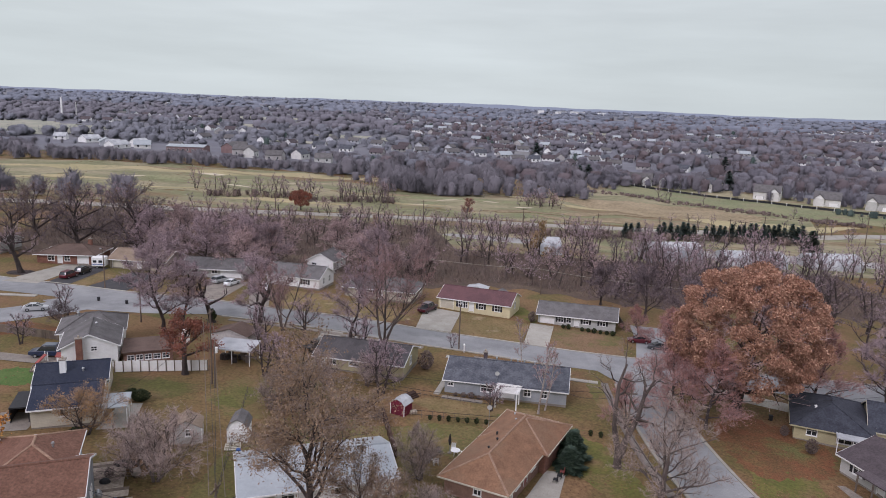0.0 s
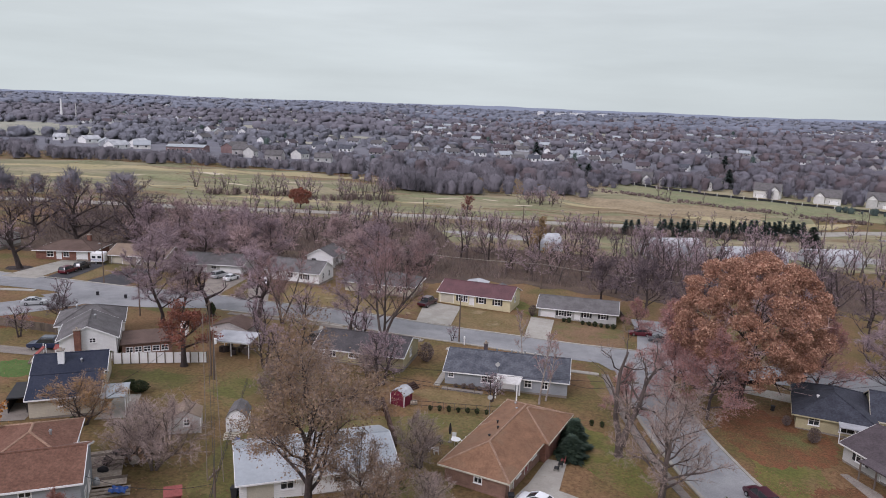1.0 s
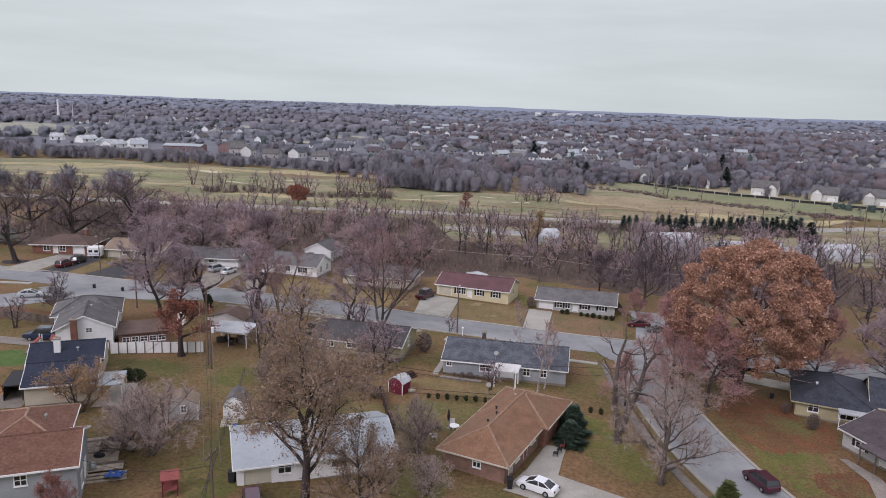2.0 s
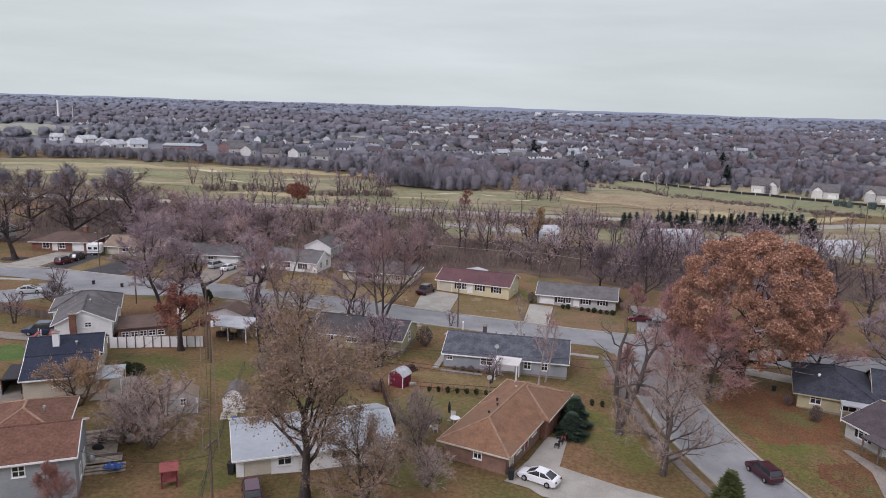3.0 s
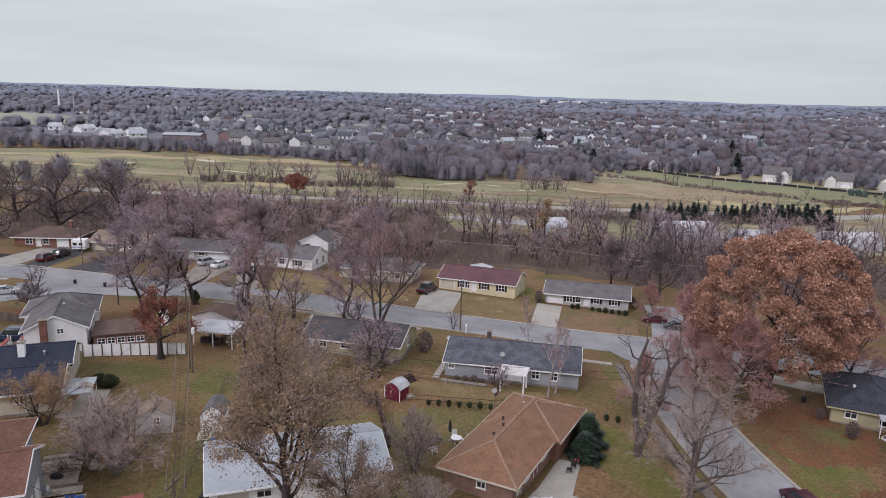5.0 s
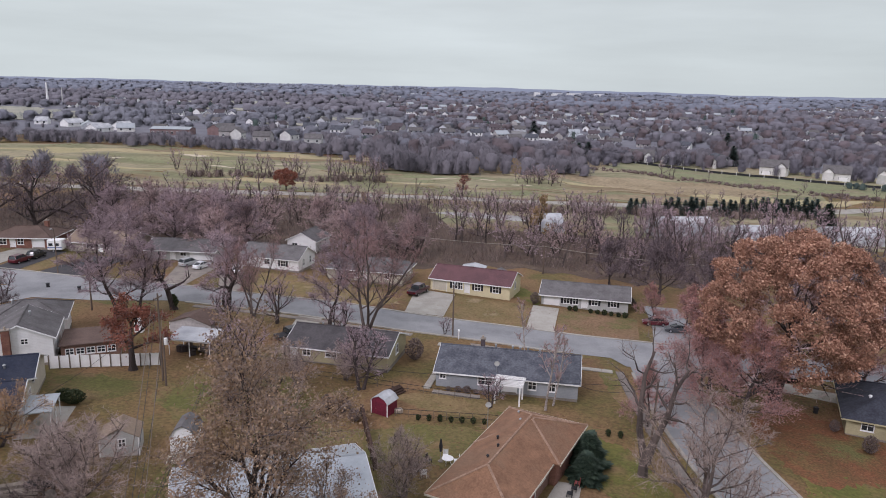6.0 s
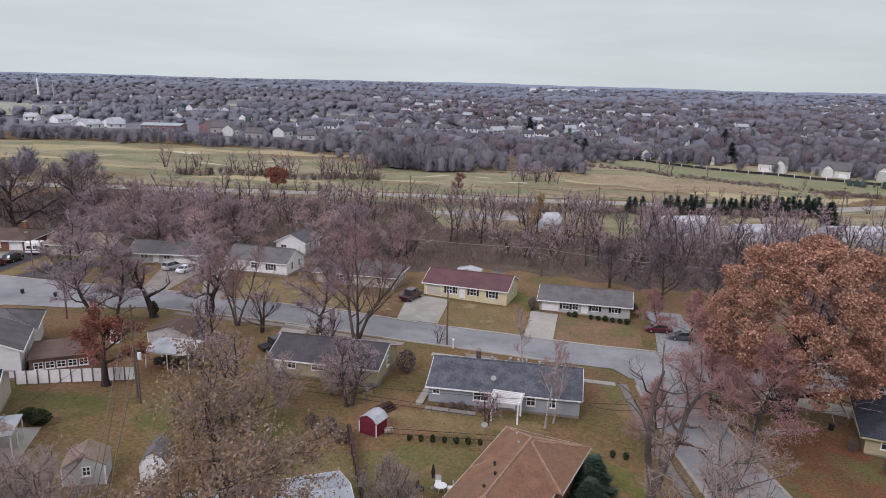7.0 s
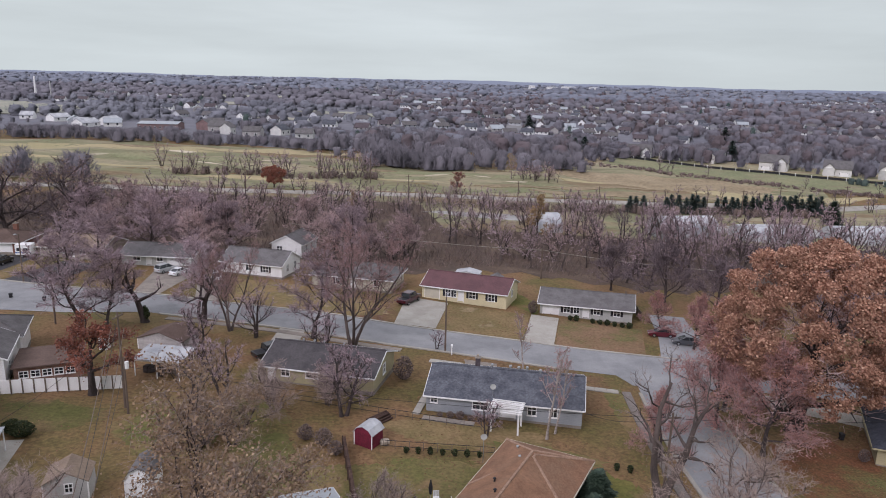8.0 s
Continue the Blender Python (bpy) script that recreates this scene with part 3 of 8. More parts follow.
patch("lawn", blob(4, 83.3, 7.5, 5.0, -8, 0.12, seed=4), M["lawn"], "worn olive back lawn", "lawn", 0.019)
patch("lawn", blob(20.5, 78, 3.6, 8.0, 8, 0.15, seed=5), M["bright_lawn"], "green side lawn", "lawn", 0.012)
patch("lawn", blob(42, 76.5, 4.6, 7.5, -8, 0.2, seed=6), M["bright_lawn"], "green lawn edged by fallen leaves", "lawn", 0.013)
patch("leaf_litter", blob(44.5, 88, 7.0, 10, -20, 0.18, seed=7), M["leaf_litter"], "rusty fallen leaves beneath an oak", "leaf litter", 0.015)
patch("leaf_litter", blob(47, 70, 4.5, 6, 0, 0.2, seed=8), M["leaf_litter"], "rusty fallen leaves on a lawn", "leaf litter", 0.017)
patch("lawn", blob(-41, 93, 7.0, 4.0, 15, 0.2, seed=9), M["lawn"], "patchy green back lawn", "lawn", 0.018)
patch("lawn", blob(-22.0, 70, 3.2, 10.0, 0, 0.25, seed=10), M["lawn"], "patchy green strip of lawn", "lawn", 0.019)
patch("lawn", blob(-59.5, 94, 4.2, 3.4, 0, 0.1, seed=11), M["vivid_lawn"], "bright green front lawn", "lawn", 0.012)
patch("lawn", blob(-26, 93, 5.5, 7.5, 0, 0.2, seed=12), M["lawn"], "patchy olive back lawn", "lawn", 0.013)
patch("lawn", blob(-15, 86, 4.0, 6.0, 0, 0.25, seed=60), M["lawn"], "mossy green back lawn", "lawn", 0.0165)
patch("lawn", blob(-18.5, 96.5, 4.5, 3.0, 0, 0.25, seed=61), M["lawn"], "mossy green back lawn", "lawn", 0.0145)
patch("lawn", blob(12, 89.5, 6.5, 3.0, -12, 0.25, seed=62), M["lawn"], "olive lawn behind a house", "lawn", 0.0225)
patch("lawn", blob(-2, 69, 3.5, 6.0, 0, 0.25, seed=63), M["lawn"], "olive lawn between two houses", "lawn", 0.0155)
patch("lawn", blob(25.5, 100, 2.0, 9.0, 4, 0.2, seed=64), M["lawn"], "olive verge along the street", "lawn", 0.0135)
patch("lawn", blob(-8, 82, 7.5, 4.5, 10, 0.2, seed=13), M["lawn"], "patchy olive back lawn", "lawn", 0.015)
patch("lawn", [(-79, 143.4), (-77, 143.2), (-74.5, 143), (-72.5, 154), (-77, 156)], M["tan_lawn"], "mown tan front lawn", "lawn", 0.017)
patch("lawn", blob(-36, 126, 9.5, 4.0, -12, 0.15, seed=14), M["tan_lawn"], "tan leaf-strewn yard", "lawn", 0.018)
patch("leaf_litter", blob(5, 94, 9.0, 2.8, -10, 0.15, seed=15), M["tan_lawn"], "brown worn yard behind a house", "lawn", 0.019)
patch("leaf_litter", blob(-73.5, 114, 8.5, 4, 10, 0.2, seed=16), M["leaf_litter"], "orange brown leaf-strewn bank", "leaf litter", 0.012)

patch("mulch_ring", blob(-91.4, 150.6, 3.2, 2.2, 0, 0.1, 40, seed=95), M["bark"], "dark bark mulch about a tree", "mulch", 0.03)
patch("woodland_floor", [(x, 164.5 - 0.02 * x + 4 * math.sin(x * 0.1) + 1.5 * math.sin(x * 0.7)) for x in range(-118, 121, 2)] + [(120, 214), (4, 216), (-4, 256), (-118, 252)], M["leaf_mould"], "brown leaf mould beneath bare woods", "woodland floor", 0.03, 6)

# ---------------------------------------------------------------- golf course and far fields
patch("lawn", blob(-52, 128.5, 6.0, 3.0, -12, 0.15, seed=16), M["lawn"], "worn olive verge by the street", "lawn", 0.016)
HIGHWAY = smooth_line([(-260, 232), (-93, 258), (-9, 276), (38, 281), (95, 290), (160, 300), (300, 330)], 6)
patch("golf_course", [(-330, 262), (-93, 266), (-9, 284), (38, 290), (100, 298), (165, 310), (190, 372), (150, 440), (116, 470), (75, 400), (10, 356), (-56, 372), (-60, 404), (-190, 402), (-330, 394)], M["rough"], "tan and green mown grass of a rolling golf course", "golf course", 0.05, 5)
patch("verge", [(4, 216), (120, 214), (200, 230), (330, 300), (300, 330), (160, 301), (95, 291), (38, 282), (-9, 277), (-93, 259), (-118, 254), (-4, 256)], M["rough"], "dull olive and tan grass beside the highway", "verge", 0.06, 6)
patch("meadow", [(58, 385), (76, 401), (116, 471), (118, 505), (60, 500)], M["meadow"], "rough brown grass at the foot of the hill", "meadow", 0.07, 8)
patch("lawn", [(118, 479), (160, 441), (230, 386), (360, 331), (400, 350), (250, 430), (170, 490), (118, 525)], M["rough"], "dull grass about the hillside houses", "lawn", 0.07, 8)
ribbon("road", HIGHWAY, 9.0, M["concrete"], "pale highway along the golf course", "road", 0.16, 2)
for k, (cx, cy, rx, ry, tr, mt) in enumerate([(-165, 372, 75, 9, 4, "fairway"), (-82, 388, 46, 8, 10, "fairway"), (-215, 318, 55, 7, 4, "fairway"), (-110, 345, 40, 8, 6, "green"), (-25, 320, 30, 6, 3, "green"), (12, 340, 34, 7, 8, "green"), (-14, 312, 13, 3, 0, "fairway"), (-66, 297, 26, 4, 6, "fairway"), (55, 322, 22, 5, -5, "green"), (44, 366, 15, 5, 0, "fairway"), (70, 343, 16, 4, 0, "fairway"), (25, 300, 30, 4, 4, "green"), (-130, 312, 18, 4, 0, "fairway")]):
    patch("fairway", blob(cx, cy, rx, ry, tr, 0.35, seed=20 + k, ragged=0.07), M[mt], "mown pale grass of a golf course", "fairway", 0.085 + 0.004 * k, 5)
patch("meadow", blob(108, 352, 48, 26, -12, 0.2, seed=40), M["meadow"], "rough brown meadow grass", "meadow", 0.15, 5)
patch("meadow", blob(85, 306, 45, 7, 6, 0.2, seed=41), M["meadow"], "pale tan meadow grass", "meadow", 0.155, 5)
patch("meadow", blob(150, 322, 40, 9, 6, 0.2, seed=42), M["fairway"], "pale tan verge grass", "meadow", 0.16, 5)
patch("lawn", [(96, 430), (150, 372), (230, 330), (330, 300), (360, 330), (230, 385), (160, 440), (118, 478)], M["green"], "green hillside below a row of houses", "lawn", 0.175, 5)
patch("gravel_lot", blob(20, 240, 20, 5, -6, 0.1, seed=43), M["gravel"], "pale gravel yard behind the trees", "yard", 0.09, 10)
patch("gravel_lot", blob(222, 297, 42, 4.5, 8, 0.15, seed=46), M["gravel"], "pale gravel lot beside the highway", "yard", 0.25, 5)
patch("lawn", blob(52, 238, 18, 8, -6, 0.1, seed=44), M["rough"], "olive field beside pale sheds", "lawn", 0.10, 10)
patch("gravel_lot", blob(112, 240, 58, 8, 2, 0.1, seed=45), M["gravel"], "pale gravel yard behind the trees", "yard", 0.09, 10)
FIELDS = ((-440, 690, 105, 120), (-90, 765, 42, 34), (-310, 1150, 90, 60), (-235, 900, 60, 34), (-130, 640, 24, 16), (-420, 1750, 160, 80), (22, 560, 22, 26), (-160, 1050, 60, 30), (300, 1300, 80, 40))
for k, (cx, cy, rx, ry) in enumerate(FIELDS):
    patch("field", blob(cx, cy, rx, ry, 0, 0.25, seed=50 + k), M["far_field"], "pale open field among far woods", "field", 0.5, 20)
for k, (x, y, a, b) in enumerate([(-52, 306, 5, 1.6), (-38, 318, 4, 1.4), (-12, 312, 4, 1.2), (2, 330, 5, 1.8), (22, 338, 4, 1.5), (-96, 330, 5, 2), (-120, 366, 6, 2.5), (-74, 352, 5, 2), (36, 326, 5, 1.5), (-150, 340, 5, 2)]):
    patch("bunker", blob(x, y, a, b, 10, 0.25, 40, seed=70 + k), M["sand"], "pale sand bunker on the golf course", "bunker", 0.19 + 0.003 * k, 3)
for k, (x, y, a, b) in enumerate([(-34, 338, 16, 3), (34, 312, 18, 3), (70, 322, 20, 4), (-140, 384, 22, 3)]):
    patch("meadow", blob(x, y, a, b, 5, 0.3, 70, seed=85 + k), M["meadow"], "rough brown grass between fairways", "meadow", 0.225 + 0.004 * k, 5)
# ---------------------------------------------------------------- houses
def frame_at(ax, ay, bx, by, z=None):
    """A pose whose x runs from A to B along a front wall, y to the back of the house, and whose z is the ground."""
    t = math.degrees(math.atan2(by - ay, bx - ax))
    if z is None:
        z = (ground(ax, ay) + ground(bx, by)) / 2
    return pose(ax, ay, z, 0, 0, t)


def wall_sheet(u0, u1, z0, z1, holes, thick, m):
    """One wall with its openings cut through. holes: (u0, u1, z0, z1)."""
    us = sorted({u0, u1, *(h[0] for h in holes), *(h[1] for h in holes)})
    zs = sorted({z0, z1, *(h[2] for h in holes), *(h[3] for h in holes)})
    bm = bmesh.new()
    grid = {}

    def at(i, j):
        if (i, j) not in grid:
            grid[i, j] = bm.verts.new((us[i], 0, zs[j]))
        return grid[i, j]

    for i in range(len(us) - 1):
        for j in range(len(zs) - 1):
            a, b = (us[i] + us[i + 1]) / 2, (zs[j] + zs[j + 1]) / 2
            if not any(h[0] < a < h[1] and h[2] < b < h[3] for h in holes):
                bm.faces.new((at(i, j), at(i + 1, j), at(i + 1, j + 1), at(i, j + 1)))
    r = bmesh.ops.extrude_face_region(bm, geom=bm.faces[:])
    bmesh.ops.translate(bm, vec=(0, thick, 0), verts=[g for g in r["geom"] if isinstance(g, bmesh.types.BMVert)])
    bmesh.ops.transform(bm, matrix=m, verts=bm.verts)
    return bm


def wall_pose(side, L, D):
    """x runs along the wall, seen from outside to the right; -y points outward."""
    return {"front": pose(0, 0, 0), "right": pose(L, 0, 0, 0, 0, 90), "back": pose(L, D, 0, 0, 0, 180), "left": pose(0, D, 0, 0, 0, -90)}[side]


def window(parent, m, u, w, z, h, panes=2, shutters=False, trim="white"):
    win = part("window", boxed(u - w / 2, u + w / 2, 0.06, 0.10, z, z + h, m), M["glass"], parent, "dark window glass")
    bm = bmesh.new()
    f = 0.09
    box(bm, u - w / 2 - f, u + w / 2 + f, -0.05, 0.09, z - f, z, m)
    box(bm, u - w / 2 - f, u + w / 2 + f, -0.05, 0.09, z + h, z + h + f, m)
    box(bm, u - w / 2 - f, u - w / 2, -0.05, 0.09, z, z + h, m)
    box(bm, u + w / 2, u + w / 2 + f, -0.05, 0.09, z, z + h, m)
    for k in range(1, panes):
        x = u - w / 2 + w * k / panes
        box(bm, x - 0.035, x + 0.035, 0.0, 0.08, z, z + h, m)
    box(bm, u - w / 2, u + w / 2, 0.01, 0.08, z + h / 2 - 0.03, z + h / 2 + 0.03, m)
    part("frame", bm, M[trim], win, "white window frame")
    part("sill", boxed(u - w / 2 - 0.14, u + w / 2 + 0.14, -0.1, 0.0, z - f - 0.05, z - f, m), M[trim], win)
    if shutters:
        for s in (-1, 1):
            c = u + s * (w / 2 + f + 0.22)
            bm = boxed(c - 0.2, c + 0.2, -0.05, -0.005, z - 0.05, z + h + 0.05, m)
            part("shutter", bm, M["shutter"], win, "black louvred shutter")


def door(parent, m, u, w, h, mat="white", garage=False, z=0.0):
    rows, cols = (4, 4) if garage else (3, 2)
    bm = bmesh.new()
    grid = [[bm.verts.new(m @ Vector((u - w / 2 + w * i / cols, 0.05, z + h * j / rows))) for i in range(cols + 1)] for j in range(rows + 1)]
    fs = [bm.faces.new((grid[j][i], grid[j][i + 1], grid[j + 1][i + 1], grid[j + 1][i])) for j in range(rows) for i in range(cols)]
    bmesh.ops.inset_individual(bm, faces=fs, thickness=0.06, depth=-0.02)
    d_ob = part("garage_door" if garage else "door", bm, M[mat], parent, "white panelled garage door" if garage else "panelled front door")
    bm = bmesh.new()
    box(bm, u - w / 2 - 0.1, u - w / 2, -0.03, 0.1, z, z + h + 0.1, m)
    box(bm, u + w / 2, u + w / 2 + 0.1, -0.03, 0.1, z, z + h + 0.1, m)
    box(bm, u - w / 2, u + w / 2, -0.03, 0.1, z + h, z + h + 0.1, m)
    part("frame", bm, M["white"], d_ob)
    hx = u if garage else u + w / 2 - 0.12
    part("handle", boxed(hx - 0.06, hx + 0.06, -0.01, 0.03, z + (0.3 if garage else 1.0), z + (0.36 if garage else 1.08), m), M["steel"], d_ob)


def roof_planes(L, D, eave, rise, over, kind, axis):
    """Polygons of a roof over the rectangle L x D."""
    o = over
    s = rise / (D / 2 if axis == "u" else L / 2)
    ze, zr = eave - s * o, eave + rise
    if kind == "gable" and axis == "u":
        g = o * 0.6
        a, b, r0, r1 = (-g, -o, ze), (L + g, -o, ze), (-g, D / 2, zr), (L + g, D / 2, zr)
        return [[a, b, r1, r0], [(L + g, D + o, ze), (-g, D + o, ze), r0, r1]], [[r0, r1]]
    if kind == "gable":
        g = o * 0.6
        r0, r1 = (L / 2, -g, zr), (L / 2, D + g, zr)
        return [[(-o, D + g, ze), (-o, -g, ze), r0, r1], [(L + o, -g, ze), (L + o, D + g, ze), r1, r0]], [[r0, r1]]
    c = [(-o, -o, ze), (L + o, -o, ze), (L + o, D + o, ze), (-o, D + o, ze)]
    if axis == "u":
        r0, r1 = (D / 2, D / 2, zr), (L - D / 2, D / 2, zr)
        return [[c[0], c[1], r1, r0], [c[1], c[2], r1], [c[2], c[3], r0, r1], [c[3], c[0], r0]], [[r0, r1], [c[0], r0], [c[3], r0], [c[1], r1], [c[2], r1]]
    r0, r1 = (L / 2, L / 2, zr), (L / 2, D - L / 2, zr)
    return [[c[0], c[1], r0], [c[1], c[2], r1, r0], [c[2], c[3], r1], [c[3], c[0], r0, r1]], [[r0, r1], [c[0], r0], [c[1], r0], [c[2], r1], [c[3], r1]]


def roof(parent, L, D, eave, rise, over, kind, axis, mat, cap=None, fascia="white", at=None, wall_mat=None, label="", bare=None):
    at = at or Matrix()
    planes, ridges = roof_planes(L, D, eave, rise, over, kind, axis)
    bm = bmesh.new()
    for p in planes:
        prism(bm, [at @ Vector(v) for v in p], (0, 0, -0.10))
    r_ob = part("roof", bm, M[mat], parent, label)
    for p in planes:
        for a, b in zip(p, p[1:] + p[:1]):
            low = abs(a[2] - b[2]) < 1e-4 and a[2] < eave + 0.01
            rake = kind == "gable" and abs(a[2] - b[2]) > 0.1
            if bare is not None and abs(a[1] - bare) < 0.01 and abs(b[1] - bare) < 0.01:
                continue
            if low or rake:
                va, vb = Vector(a), Vector(b)
                d = (vb - va).normalized()
                out = Vector((d.y, -d.x, 0)).normalized() * 0.06
                q = [va + Vector((0, 0, -0.01)), vb + Vector((0, 0, -0.01)), vb + Vector((0, 0, -0.18)), va + Vector((0, 0, -0.18))]
                bm = bmesh.new()
                prism(bm, [at @ v for v in q], at.to_3x3() @ out)
                part("fascia", bm, M[fascia], r_ob)
    bm = bmesh.new()
    for a, b in ridges:
        n = max(2, int((Vector(b) - Vector(a)).length / 0.6))
        for k in range(n):
            p, q = Vector(a).lerp(Vector(b), k / n), Vector(a).lerp(Vector(b), (k + 0.97) / n)
            tube(bm, at @ (p + Vector((0, 0, -0.03))), at @ (q + Vector((0, 0, -0.045))), 0.14, 0.13, 6)
    tagged(part("ridge_cap", bm, M[cap or mat], r_ob), kind="stuff")
    if kind == "gable" and wall_mat:
        if axis == "u":
            for x, s in ((0.0, 1), (L, -1)):
                bm = bmesh.new()
                prism(bm, [at @ Vector(v) for v in ((x, 0.0, eave), (x, D, eave), (x, D / 2, eave + rise - 0.12))], at.to_3x3() @ Vector((0.15 * s, 0, 0)))
                part("gable_wall", bm, M[wall_mat], parent)
        else:
            for y, s in ((0.0, 1), (D, -1)):
                bm = bmesh.new()
                prism(bm, [at @ Vector(v) for v in ((0.0, y, eave), (L, y, eave), (L / 2, y, eave + rise - 0.12))], at.to_3x3() @ Vector((0, 0.15 * s, 0)))
                part("gable_wall", bm, M[wall_mat], parent)
    return r_ob


def walls(parent, L, D, eave, mat, openings=(), at=None, base=1.2, foundation="old_concrete", floor=0.3):
    """Four walls with real openings, their windows and doors. openings: (side, kind, u, w, z, h, extra)."""
    at = at or Matrix()
    for side, length in (("front", L), ("right", D), ("back", L), ("left", D)):
        mine = [o for o in openings if o[0] == side]
        m = at @ wall_pose(side, L, D)
        holes = [(o[2] - o[3] / 2, o[2] + o[3] / 2, o[4], o[4] + o[5]) for o in mine]
        inset = 0.0 if side in ("front", "back") else 0.2
        bm = wall_sheet(inset, length - inset, floor, eave, holes, 0.2, m)
        w_ob = part("wall", bm, M[mat], parent)
        part("foundation", boxed(0.03 + inset, length - 0.03 - inset, 0.03, 0.2, -base, floor, m), M[foundation], w_ob)
        for o in mine:
            extra = o[6] if len(o) > 6 else ""
            if o[1] == "window":
                window(parent, m, o[2], o[3], o[4], o[5], 3 if o[3] > 1.9 else 2, extra == "shutters")
            else:
                door(parent, m, o[2], o[3], o[5], extra or "white", o[1] == "garage", o[4])
    part("floor", boxed(0.2, L - 0.2, 0.2, D - 0.2, floor - 0.1, floor, at), M["fence_wood"], parent)
    part("ceiling", boxed(0.2, L - 0.2, 0.2, D - 0.2, eave - 0.12, eave - 0.02, at), M["off_white"], parent)


def chimney(parent, x, y, z0, z1, w=0.8, d=0.6, mat="brick"):
    bm = boxed(x - w / 2, x + w / 2, y - d / 2, y + d / 2, z0, z1)
    c = part("chimney", bm, M[mat], parent, "brick chimney")
    part("cap", boxed(x - w / 2 - 0.08, x + w / 2 + 0.08, y - d / 2 - 0.08, y + d / 2 + 0.08, z1, z1 + 0.12), M["old_concrete"], c)
    bm = bmesh.new()
    tube(bm, (x, y, z1 + 0.1), (x, y, z1 + 0.45), 0.13, 0.13, 8)
    part("flue", bm, M["tan_stone"], c)


def roof_vent(parent, x, y, z, mat="dark", r=0.16, h=0.28):
    bm = bmesh.new()
    tube(bm, (x, y, z - 0.2), (x, y, z + h * 0.7), r * 0.6, r * 0.6, 8)
    tube(bm, (x, y, z + h * 0.7), (x, y, z + h), r, r * 0.7, 8)
    part("roof_vent", bm, M[mat], parent, "small roof vent")


def ranch(label, A, B, D, eave, rise, wall, top, openings=(), kind="gable", axis="u", over=0.5, cap=None, z=None, roof_label="", fascia="white", foundation="old_concrete"):
    L = math.hypot(B[0] - A[0], B[1] - A[1])
    h = thing("house", label, "house", frame_at(*A, *B, z))
    walls(h, L, D, eave, wall, openings, foundation=foundation)
    roof(h, L, D, eave, rise, over, kind, axis, top, cap, fascia, None, wall, roof_label)
    return h, L


def W(side, u, w=1.2, z=1.1, h=1.2, extra=""):
    return (side, "window", u, w, z, h, extra)


